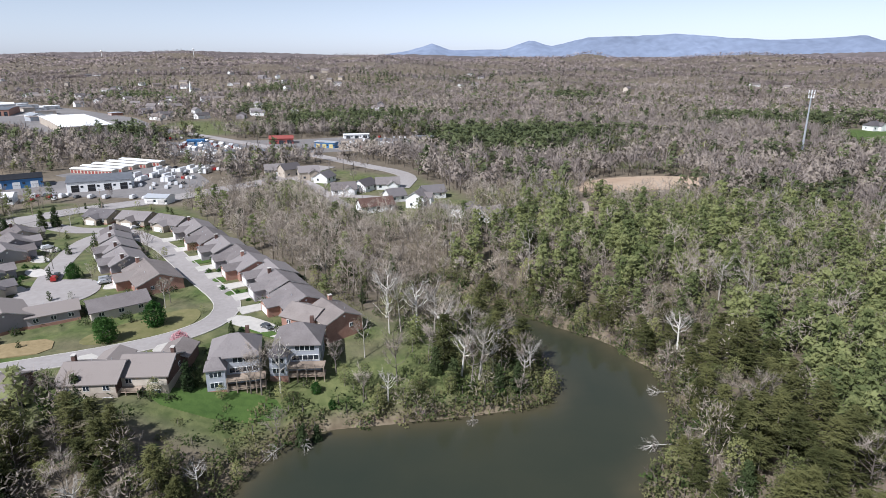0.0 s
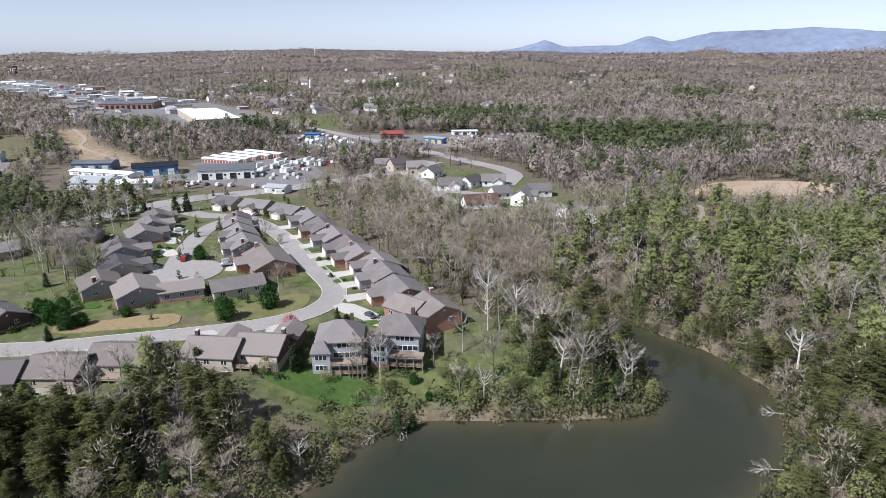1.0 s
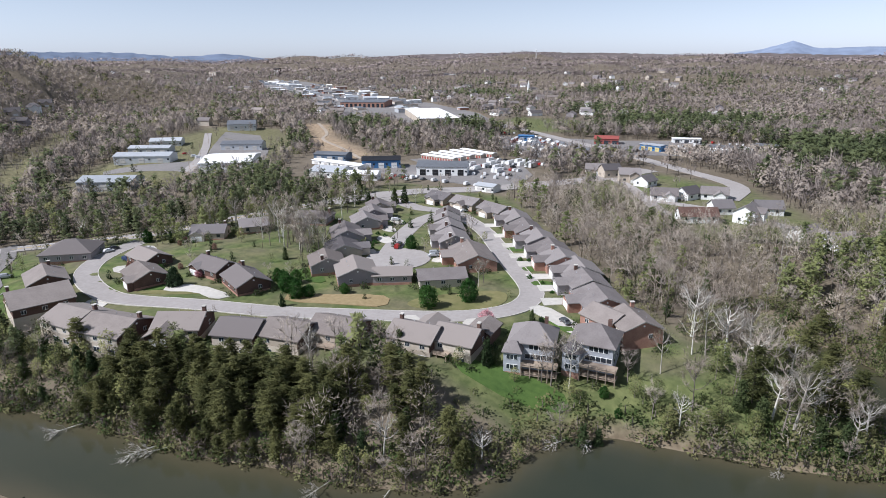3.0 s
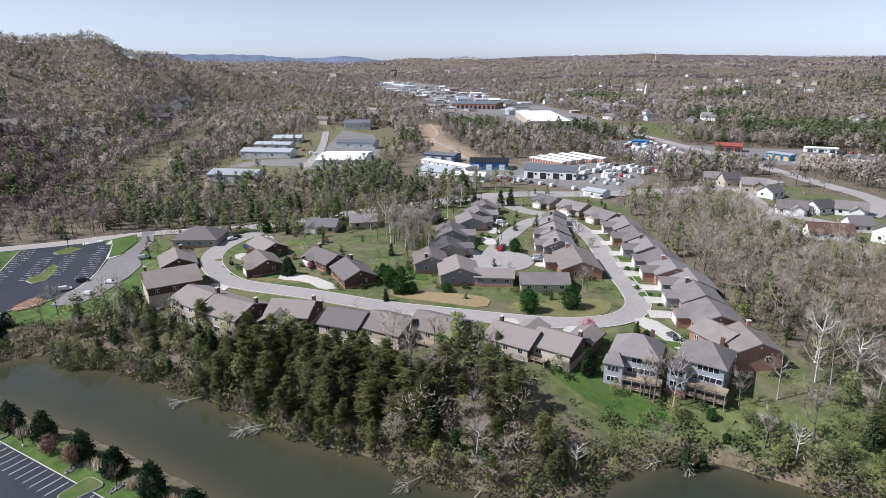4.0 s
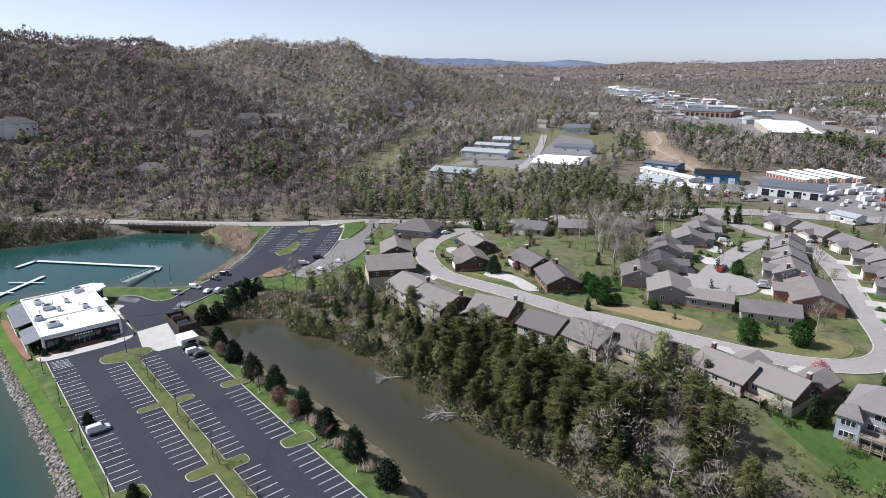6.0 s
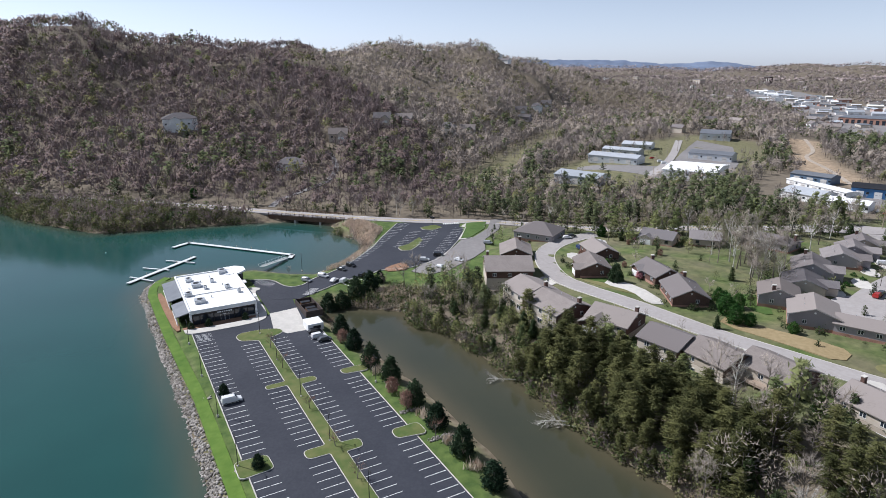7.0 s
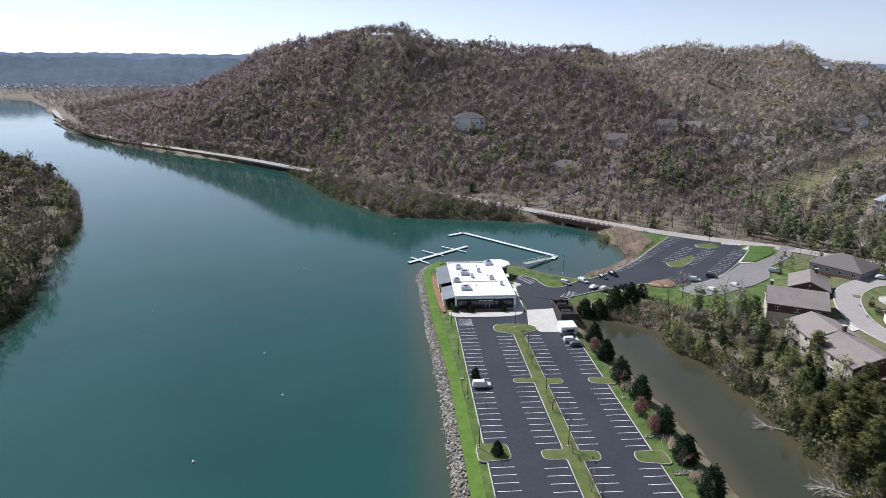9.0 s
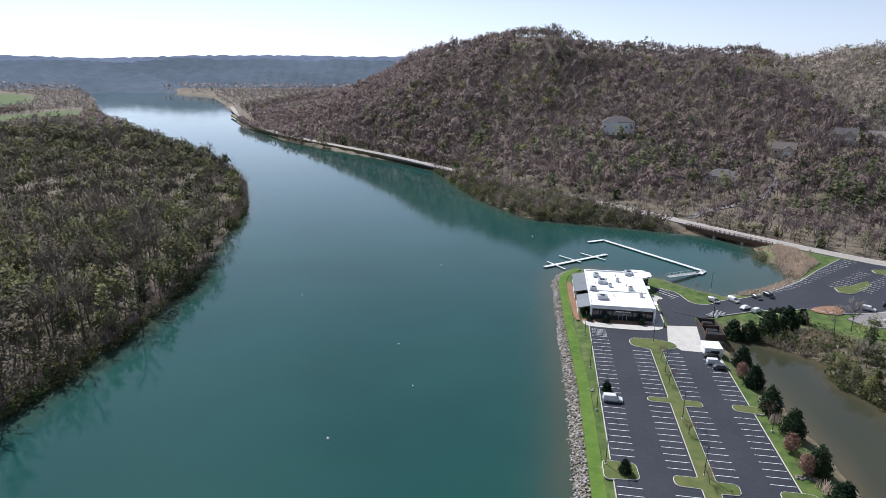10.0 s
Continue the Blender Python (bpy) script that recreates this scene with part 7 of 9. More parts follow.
# the white-walled cluster and scattered homes
for k, (x, y, yaw) in enumerate(((-115.4, 420, 20), (-103, 411, 40), (-88, 401, 20), (-76, 393, 70), (-58.4, 357, 15), (-47, 367, 60), (-34, 373, 10), (-35.5, 317, 25), (-13.5, 327, 75), (-6, 349, 20), (12, 308, 50), (-27, 339, 30), (24, 300, 40))):
    L = (13, 12, 13, 11, 14, 12, 14, 18, 12, 13, 13, 10, 12)[k]
    c, s = math.cos(radians(yaw)) * L / 2, math.sin(radians(yaw)) * L / 2
    house(x - c, y - s, x + c, y + s, 10, "white-walled suburban house with %s roof" % ("red-brown" if k == 7 else "grey"), M_BRICKDARK if k == 7 else (GREY, DARK)[k % 2], M_TAN if k in (0, 1, 2) else M_WHITE,
          5.2 if k in (8, 1, 2) else 3.2, 3.2, 1.0, 0, group="white-walled houses", plinth=False, wing=(2.5, -1, 2.5, 6.0) if k % 2 == 0 else None)
HILL_HOMES = [(-585, -34, 95, 1), (-493, 48, 80, 1), (-544, 95, 75, 0), (-578, 143, 70, 0), (-584, 166, 65, 0), (-602, 217, 60, 1), (-622, 247, 60, 0), (-796, 396, 60, 0), (-842, 444, 55, 1), (-877, 479, 50, 0), (440, 640, 20, 1)]
for k, (x, y, yaw, lab) in enumerate(HILL_HOMES):
    big = 1.7 if k == 0 else 1.35 if k == 1 else 1.0
    c, s = math.cos(radians(yaw)) * 8 * big, math.sin(radians(yaw)) * 8 * big
    house(x - c, y - s, x + c, y + s, 12 * big, "large pale house with dark hip roof among hillside trees" if lab else "brown-roofed house among hillside trees", DARK if k % 2 or lab else BROWN, M_WHITE if lab else M_TAN, 5.8 if k == 0 else 4.2, 4.6, 5.0, 0.6, hip=lab == 1,
          group="hillside houses", plinth=False, chimney=1, wing=(3, -1, 3.0, 8) if k else (-4, -1, 3.5, 9))


def small_home(x, y, yaw, k):
    key = ("home", k)
    z = ground_z(x, y)
    BUILT_FAR.append((x, y))
    if key in CAR_PROTO:
        return copy_thing(CAR_PROTO[key], pose(x, y, z, 0, 0, yaw))
    root = thing("house", pose(x, y, z, 0, 0, yaw), "small far house with pale walls and gabled roof", "house", "scattered far houses")
    L, W = 14 + 3 * (k % 3), 9 + (k % 2) * 2
    gable_wall(root, L, W, 4.5 if k % 2 else 6, 3.0, 1.5, (M_WHITE, M_WHITE, M_TAN, M_SIDING)[k % 4])
    gable_roof(root, L, W, 4.5 if k % 2 else 6, 3.0, (GREY, DARK, BROWN)[k % 3], trim=False)
    for q in (-1, 1):
        bm = bmesh.new()
        box(bm, (q * L * 0.22, -W / 2 - 0.05, 2.4), (1.6, 0.1, 1.6))
        part("window", bm, M_GLASS, root)
    bm = bmesh.new()
    box(bm, (0, -W / 2 - 0.05, 1.1), (1.2, 0.1, 2.2))
    part("door", bm, M_DARKBRICK, root)
    CAR_PROTO[key] = root
    return root


BUILT_FAR = []
made = 0
while made < 125:
    az, r = (rs.uniform(-34, 66), rs.uniform(750, 2600)) if made % 3 else (rs.uniform(10, 42), rs.uniform(850, 1700))
    x, y, _ = polar(az, 0, r)
    if az < -5 and rs.random() < 0.6 or ground_z(x, y) < 1 or any(bool(inside(np.array([x]), np.array([y]), q)[0]) for q in (STRIP, STORE_LOT)):
        continue
    small_home(x, y, rs.uniform(0, 360), rs.randrange(8))
    made += 1
for x, y in BUILT_FAR:                                  # a clearing towards the valley in front of each
    d = Vector((x, y)).normalized()
    p = Vector((x, y))
    s = Vector((-d.y, d.x))
    OPEN_EXTRA.append([tuple(p + d * 10 + s * 14), tuple(p + d * 10 - s * 14), tuple(p - d * 55 - s * 10), tuple(p - d * 55 + s * 10)])
for x, y, w in [(q[0], q[1], 40) for q in HILL_HOMES]:
    d = Vector((x, y)).normalized()
    p, s = Vector((x, y)), Vector((-d.y, d.x))
    OPEN_EXTRA.append([tuple(p + d * 10 + s * 12), tuple(p + d * 10 - s * 12), tuple(p - d * w * 0.7 - s * 9), tuple(p - d * w * 0.7 + s * 9)])

# masts
mast = thing("radio_mast", pose(255, 440, ground_z(255, 440)), "tall pale steel mast with antenna panels on top", "mast")
bm = bmesh.new()
rod(bm, (0, 0, 0), (0, 0, 52), 0.9, 10, 0.45)
part("pole", bm, M_METALLIGHT, mast)
for zz, q in ((50, 2.0), (47, 1.8)):
    bm = bmesh.new()
    bmesh.ops.create_cone(bm, cap_ends=False, segments=6, radius1=q, radius2=q, depth=0.2, matrix=Matrix.Translation((0, 0, zz)))
    part("platform", bm, M_METALLIGHT, mast)
    for k in range(6):
        a = k * math.pi / 3
        bm = bmesh.new()
        box(bm, (math.cos(a) * q, math.sin(a) * q, zz + 0.6), (0.35, 0.5, 2.4), a)
        part("antenna", bm, M_WHITE, mast, "white antenna panel")
for az, el0, el1, r in ((21.05, -0.05, 0.60, 3900), (27.8, -0.05, 0.42, 3900)):
    x, y, z1 = polar(az, el1, r)
    z0 = polar(az, el0, r)[2]
    wt = thing("water_tower", pose(x, y, z0), "pale round water tower on the wooded skyline", "water tower", "water towers")
    bm = bmesh.new()
    rod(bm, (0, 0, -2), (0, 0, z1 - z0 - 8), 1.6, 10, 1.3)
    part("shaft", bm, M_WHITE, wt)
    bm = bmesh.new()
    bmesh.ops.create_uvsphere(bm, u_segments=16, v_segments=10, radius=6, matrix=Matrix.Translation((0, 0, z1 - z0 - 5)) @ Matrix.Diagonal((1, 1, 0.75, 1)))
    part("tank", bm, M_WHITE, wt)
x, y = -501, 1288
ch = thing("church", pose(x, y, ground_z(x, y) + 4, 0, 0, 60), "white church with a pointed steeple in the far woods", "church")
gable_wall(ch, 22, 10, 6, 4, 4, M_WHITE)
gable_roof(ch, 22, 10, 6, 4, GREY)
bm = bmesh.new()
box(bm, (-11, 0, 6), (3.4, 3.4, 18))
part("tower", bm, M_WHITE, ch)
bm = bmesh.new()
rod(bm, (-11, 0, 15), (-11, 0, 25), 2.2, 8, 0.1)
part("spire", bm, M_WHITE, ch)

# utility poles along the main road and by the industrial lane
for x, y in ((-229, 268), (-205, 300), (-180, 318), (-160, 334), (-300, 168), (-341, 132), (-380, 300), (-430, 352), (-480, 404), (-140, 470), (-100, 510), (-70, 560), (96, 432), (140, 430)):
    z = ground_z(x, y)
    if "pole" in CAR_PROTO:
        copy_thing(CAR_PROTO["pole"], pose(x, y, z, 0, 0, 40))
        continue
    up = thing("utility_pole", pose(x, y, z, 0, 0, 40), "wooden utility pole with a cross arm", "utility pole", "utility poles")
    bm = bmesh.new()
    rod(bm, (0, 0, -0.5), (0, 0, 11), 0.17, 7, 0.11)
    part("pole", bm, M_WOODDECK, up)
    bm = bmesh.new()
    box(bm, (0, 0, 10.2), (2.4, 0.14, 0.16))
    part("cross_arm", bm, M_WOODDECK, up)
    for q in (-1, 0, 1):
        bm = bmesh.new()
        rod(bm, (q * 0.9, 0, 10.28), (q * 0.9, 0, 10.55), 0.06, 6)
        part("insulator", bm, M_CONCRETE, up)
    CAR_PROTO["pole"] = up

# buoys and a fallen tree or two in the water
for x, y in ((-150, -60), (-175, -75), (-118, -70), (-330, -60), (-262, -90), (-370, -150), (-205, -130)):
    if "buoy" in CAR_PROTO:
        copy_thing(CAR_PROTO["buoy"], pose(x, y, 0))
        continue
    bu = thing("buoy", pose(x, y, 0), "small white marker buoy on the lake", "buoy", "lake buoys")
    bm = bmesh.new()
    bmesh.ops.create_uvsphere(bm, u_segments=10, v_segments=7, radius=0.35, matrix=Matrix.Translation((0, 0, 0.1)))
    part("float", bm, M_WHITE, bu)
    bm = bmesh.new()
    rod(bm, (0, 0, 0.3), (0, 0, 0.7), 0.06, 6)
    part("stem", bm, M_WHITE, bu)
    CAR_PROTO["buoy"] = bu

# ---- trees ----
def tube(p, q, r0, r1, sides):
    """Corners and triangles of a tapered limb from p to q."""
    p, q = np.array(p, float), np.array(q, float)
    d = q - p
    d /= np.linalg.norm(d) + 1e-9
    a = np.cross(d, (0.3, 0.9, 0.2) if abs(d[2]) > 0.8 else (0, 0, 1))
    a /= np.linalg.norm(a) + 1e-9
    b = np.cross(d, a)
    ang = np.arange(sides) * 2 * math.pi / sides
    ring = np.cos(ang)[:, None] * a + np.sin(ang)[:, None] * b
    v = np.concatenate([p + ring * r0, q + ring * r1])
    f = []
    for i in range(sides):
        j = (i + 1) % sides
        f += [(i, j, sides + j), (i, sides + j, sides + i)]
    return v, np.array(f)


def slivers(base, way, width, rnd):
    """One thin triangle for each twig, from base along way."""
    n = len(base)
    side = np.cross(way, rnd.normal(size=(n, 3)))
    side *= (np.asarray(width) / (np.linalg.norm(side, axis=1) + 1e-9))[:, None] * 0.5
    v = np.stack([base - side, base + side, base + way], 1).reshape(-1, 3)
    return v, np.arange(3 * n).reshape(-1, 3)


def leaves(centres, size, flat, rnd):
    """Loose triangles at the centres; flat: how level they lie."""
    n = len(centres)
    a, b = rnd.normal(size=(n, 3)), rnd.normal(size=(n, 3))
    a[:, 2] *= flat
    b[:, 2] *= flat
    a /= np.linalg.norm(a, axis=1)[:, None]
    b -= a * (a * b).sum(1)[:, None]
    b /= np.linalg.norm(b, axis=1)[:, None]
    s = np.broadcast_to(np.asarray(size, float), (n,))[:, None] * rnd.uniform(0.7, 1.3, (n, 1))
    v = np.stack([centres - a * s * 0.5, centres + a * s * 0.5, centres + b * s * 0.9], 1).reshape(-1, 3)
    return v, np.arange(3 * n).reshape(-1, 3)


def joined(pieces):
    v, f, n = [], [], 0
    for pv, pf in pieces:
        v.append(pv)
        f.append(pf + n)
        n += len(pv)
    return np.concatenate(v), np.concatenate(f)


def bare_tree(seed, limbs, forks, twigs, width, sides, tall=16.0, spread=4.4, girth=1.0):
    """Leafless broadleaf: forked trunk, rising limbs, fine twigs. Returns wood and twigs."""
    r = np.random.RandomState(seed)
    wood, base, way = [], [], []
    lean = r.uniform(-0.6, 0.6, 2)
    crotch = np.array([lean[0], lean[1], tall * r.uniform(0.30, 0.42)])
    wood.append(tube((0, 0, -0.5), crotch, 0.26 * girth, 0.17 * girth, sides))
    top = np.array([lean[0] * 2, lean[1] * 2, tall * 0.8])
    wood.append(tube(crotch, top, 0.17 * girth, 0.05 * girth, sides))
    for i in range(limbs):
        t = r.uniform(0, 0.85)
        a = i * 2.4 + r.uniform(-0.4, 0.4)
        s = crotch + (top - crotch) * t
        out = spread * r.uniform(0.55, 1.0) * (1 - 0.55 * t)
        e = s + np.array([math.cos(a) * out, math.sin(a) * out, tall * r.uniform(0.14, 0.30)])
        mid = (s + e) / 2 + np.array([math.cos(a) * 0.3, math.sin(a) * 0.3, -0.5])
        wood.append(tube(s, mid, 0.11 * girth, 0.08 * girth, max(3, sides - 2)))
        wood.append(tube(mid, e, 0.08 * girth, 0.03 * girth, 3))
        for k in range(forks):
            u2 = r.uniform(0.3, 1.0)
            p = mid + (e - mid) * u2
            w = np.array([math.cos(a + r.uniform(-1.3, 1.3)), math.sin(a + r.uniform(-1.3, 1.3)), r.uniform(0.3, 1.3)]) * r.uniform(0.9, 1.9)
            if forks > 2:
                wood.append(tube(p, p + w, 0.035 * girth, 0.012 * girth, 3))
            n = twigs
            uu = r.uniform(0.1, 1.0, (n, 1))
            base.append(p + w * uu)
            way.append(r.normal(size=(n, 3)) * 0.75 + w * 0.45 + np.array([0, 0, 0.35]))
    base, way = np.concatenate(base), np.concatenate(way)
    return joined(wood), slivers(base, way, width * r.uniform(0.6, 1.3, len(base)), r)


def pine_tree(seed, whorls, arms, clumps, needles, size, sides, tall=17.0, spread=3.4, low=0.28):
    """Pine with level, uneven tiers of needles on a bare lower stem. Returns wood and needles."""
    r = np.random.RandomState(seed)
    wood = [tube((0, 0, -0.5), (r.uniform(-0.4, 0.4), r.uniform(-0.4, 0.4), tall * 0.97), 0.22, 0.04, sides)]
    cen = []
    for i in range(whorls):
        t = i / (whorls - 1)
        z = tall * (low + (0.97 - low) * t)
        reach = spread * (1.05 - t) ** 0.6 * (0.55 + 0.45 * min(1, (t + 0.12) * 4)) * r.uniform(0.75, 1.1)
        for k in range(arms):
            a = r.uniform(0, 6.28)
            out = reach * r.uniform(0.55, 1.1)
            e = np.array([math.cos(a) * out, math.sin(a) * out, z + r.uniform(-0.2, 0.9)])
            if sides > 3 and k % 2:
                wood.append(tube((0, 0, z - 0.3), e, 0.04, 0.012, 3))
            for c in range(clumps):
                q = (0.35 + 0.65 * (c + r.uniform(0, 1)) / clumps)
                cen.append(np.array([e[0] * q, e[1] * q, z - 0.3 + (e[2] - z + 0.3) * q]) + r.normal(size=3) * (0.28, 0.28, 0.16))
    cen = np.repeat(np.array(cen), needles, 0)
    if sides > 3:                                       # feathery sprays, level and drooping at the tips
        cen = cen + r.normal(size=cen.shape) * (0.30, 0.30, 0.10)
        way = r.normal(size=cen.shape) * (0.75, 0.75, 0.16) + cen * (0.10, 0.10, 0)
        return joined(wood), slivers(cen, way, size * r.uniform(0.6, 1.3, len(cen)), r)
    cen = cen + r.normal(size=cen.shape) * (0.62, 0.62, 0.18)
    return joined(wood), leaves(cen, size, 0.35, r)


def cloud_tree(seed, blobs, per, size, sides, tall=10.0, spread=3.0, low=0.15, cone=0.0, fill=0.8):
    """Leafy tree or shrub: clumps of leaves spread through a rounded or pointed crown, with gaps."""
    r = np.random.RandomState(seed)
    wood = [tube((0, 0, -0.3), (0.1, 0.1, tall * 0.8), 0.16, 0.04, sides)]
    cen = []
    while len(cen) < blobs:
        t = r.uniform(0, 1) ** (1 + cone * 0.5)
        prof = (1 - t) ** (0.75 if cone >= 1 else 0.48) * min(1, 0.45 + t * 4) if cone else math.sin(math.pi * min(1, 0.12 + t * 0.88)) ** 0.6
        a, q = r.uniform(0, 6.28), spread * prof * math.sqrt(r.uniform(fill * 0.6, 1)) * r.uniform(0.8, 1.12)
        cen.append((math.cos(a) * q, math.sin(a) * q, tall * (low + (1 - low) * t)))
        if sides > 3 and len(cen) % 3 == 0:
            c = cen[-1]
            wood.append(tube((0, 0, max(tall * low, c[2] - q * 0.6)), c, 0.035, 0.01, 3))
    cen = np.repeat(np.array(cen), per, 0)
    cen = cen + r.normal(size=cen.shape) * size * 0.75
    return joined(wood), leaves(cen, size, 0.8, r)


def fuzzy_tree(seed, twigs, reach, width, tall=13.0, spread=4.4, low=0.28):
    """Broadleaf with swelling buds: a rounded crown filled with fine short twigs."""
    r = np.random.RandomState(seed)
    t, a = r.uniform(0, 1, twigs), r.uniform(0, 6.28, twigs)
    prof = np.sin(math.pi * np.minimum(1, 0.14 + t * 0.86)) ** 0.6
    lobe = 1 + 0.22 * np.sin(a * 3 + seed) + 0.15 * np.sin(a * 5 + t * 7)
    q = spread * prof * lobe * np.sqrt(r.uniform(0.15, 1, twigs))
    base = np.stack([np.cos(a) * q, np.sin(a) * q, tall * (low + (1 - low) * t)], -1)
    way = np.stack([np.cos(a) * q * 0.18, np.sin(a) * q * 0.18, np.full(twigs, 0.5)], -1) * reach + r.normal(size=(twigs, 3)) * reach * 0.45
    wood = [tube((0, 0, -0.4), (0.2, 0.1, tall * 0.7), 0.17, 0.05, 3)]
    return joined(wood), slivers(base, way, width * r.uniform(0.6, 1.4, twigs), r)


def crown_tree(seed, flakes, size, tall=13.0, spread=4.4, low=0.28):
    """Broadleaf in bud seen from far: loose sprays of twigs over an uneven lobed crown, with gaps, on a stem."""
    r = np.random.RandomState(seed)
    d = r.normal(size=(flakes, 3))
    d[:, 2] = np.abs(d[:, 2]) * 0.9 - 0.25
    d /= np.linalg.norm(d, axis=1)[:, None]
    a = np.arctan2(d[:, 1], d[:, 0])
    lobe = 1 + 0.20 * np.sin(a * 2 + seed) + 0.16 * np.sin(a * 3 + seed * 2 + d[:, 2] * 4) + 0.10 * np.sin(a * 7 + d[:, 2] * 9)
    c = d * (spread, spread, tall * (1 - low) * 0.58) * (lobe * r.uniform(0.62, 1.06, flakes))[:, None] + (0, 0, tall * (low + (1 - low) * 0.42))
    nrm = d + r.normal(size=d.shape) * 0.38
    nrm /= np.linalg.norm(nrm, axis=1)[:, None]
    u2 = np.cross(nrm, r.normal(size=d.shape))
    u2 /= np.linalg.norm(u2, axis=1)[:, None]
    w2 = np.cross(nrm, u2)
    s = size * r.uniform(0.6, 1.3, (flakes, 1))
    v = np.stack([c - w2 * s * 0.5, c + w2 * s * 0.5, c + u2 * s * 1.15], 1).reshape(-1, 3)
    return tube((0, 0, -0.5), (0, 0, tall * 0.72), 0.2, 0.08, 3), (v, np.arange(3 * flakes).reshape(-1, 3))


def scatter(name, templates, x, y, z, scale, r, materials, label, category, tint=None, sink=0.3):
    """Many plants of a few shapes joined into one mesh of kind stuff."""
    n = len(x)
    if not n:
        return
    pick, turn = r.randint(0, len(templates), n), r.uniform(0, 6.28, n)
    tint = r.uniform(0, 1, n) if tint is None else tint
    V, F, T, N, MI, off = [], [], [], [], [], 0
    for k, tpl in enumerate(templates):
        sel = np.where(pick == k)[0]
        if not len(sel):
            continue
        (wv, wf), (lv, lf) = tpl
        v, f = joined([(wv, wf), (lv, lf)])
        mi = np.concatenate([np.zeros(len(wf), np.int32), np.ones(len(lf), np.int32)])
        c, s, g = np.cos(turn[sel])[:, None], np.sin(turn[sel])[:, None], scale[sel][:, None]
        vx = (v[None, :, 0] * c - v[None, :, 1] * s) * g + x[sel][:, None]
        vy = (v[None, :, 0] * s + v[None, :, 1] * c) * g + y[sel][:, None]
        vz = v[None, :, 2] * g * r.uniform(0.85, 1.2, len(sel))[:, None] + z[sel][:, None] - sink
        V.append(np.stack([vx, vy, vz], -1).reshape(-1, 3))
        o = crown_normals(v)
        N.append(np.stack([o[None, :, 0] * c - o[None, :, 1] * s, o[None, :, 0] * s + o[None, :, 1] * c, np.repeat(o[None, :, 2], len(sel), 0)], -1).reshape(-1, 3))
        F.append((f[None] + (np.arange(len(sel)) * len(v))[:, None, None]).reshape(-1, 3) + off)
        T.append(np.repeat(tint[sel], len(v)))
        MI.append(np.tile(mi, len(sel)))
        off += len(sel) * len(v)
    me = quick_mesh(name, np.concatenate(V), np.concatenate(F), materials[0], np.concatenate(T), np.concatenate(N))
    me.materials.append(materials[1])
    me.polygons.foreach_set("material_index", np.concatenate(MI).astype(np.int32))
    return tagged(new(name, me), label, category, kind="stuff")


NONE = (np.zeros((0, 3)), np.zeros((0, 3), int))
R = np.random.RandomState(11)
ROADS_CLEAR = []          # lines and half widths kept free of trees
for line, half in CLEAR_LINES:
    ROADS_CLEAR.append((line, half))
OPEN_AREAS = [OPEN_BANK, HOOD, PENINSULA, GREENWAY, SUBURB, DIRT_FIELD, SMALL_FIELD, GREEN_FIELD, FAR_FIELD, RIVER_FIELD, PARK] + OPEN_EXTRA
POND_HEAD = [(-240, 28), (-206, 28), (-205, 58), (-216, 70), (-240, 72)]
OPEN_AREAS.append(POND_HEAD)
OPEN_AREAS.append([(-215, 24), (-190, 30), (-116, 44), (-60, 44), (140, 34), (140, 60), (-60, 60), (-116, 60), (-150, 54), (-192, 42)])
OPEN_AREAS.append([(-16, 214), (2, 200), (22, 180), (34, 178), (30, 196), (14, 212), (-2, 232)])      # the inlet's open banks
OPEN_AREAS.append([(-200, 318), (-150, 372), (-116, 396), (-94, 372), (-124, 336), (-168, 300)])      # verge of the main road
OPEN_AREAS.append([(92, 332), (140, 342), (168, 372), (88, 360)])      # cut below the earth pad


RIDGE_BACK = [(c[0] * 1.035, c[1] * 1.035) for c in HILLS[0][2][4:]]      # slopes that fall away behind the crest
RIDGE_BACK += [(-1800, 800), (-1900, 100), (-1500, -500), (-1100, -330)]
OPEN_AREAS.append(RIDGE_BACK)


def free_spots(spacing, r0, r1, az0=-42, az1=152, skip=(), low=0.2):
    """Jittered spots in a sector of the land that are neither wet, built on nor open."""
    g = np.arange(-r1, r1, spacing)
    x, y = np.meshgrid(g, g, indexing="ij")
    x = (x + R.uniform(-0.5, 0.5, x.shape) * spacing).ravel()
    y = (y + R.uniform(-0.5, 0.5, y.shape) * spacing).ravel()
    r = np.hypot(x, y)
    a = np.degrees(np.arctan2(-x, y))
    a = np.where(a < -90, a + 360, a)
    ok = (r >= r0) & (r < r1) & (a > az0) & (a < az1)
    x, y = x[ok], y[ok]
    ok = np.ones(x.shape, bool)
    for poly in OPEN_AREAS:
        if poly in skip:
            continue
        ok &= ~inside(x, y, poly)
    x, y = x[ok], y[ok]
    ok = np.ones(x.shape, bool)
    for line, half in ROADS_CLEAR:
        ok &= seg_dist(x, y, line)[0] > half
    x, y = x[ok], y[ok]
    z = height(x, y)
    ok = z > low
    return x[ok], y[ok], z[ok]


PINE_PATCHES = [(60, 560, 60), (105, 590, 50), (30, 590, 45), (214, 1064, 55), (184, 1400, 60), (380, 650, 45), (330, 700, 40), (487, 706, 60), (-178, 735, 55), (-134, 757, 60), (-80, 790, 60), (-250, 900, 50),
                (-560, 1150, 70), (-330, 1250, 60), (-420, 560, 22), (-300, 590, 26), (-420, 445, 30), (-150, 1500, 80), (40, 1700, 80), (-700, 1500, 80), (-262, 640, 20)]


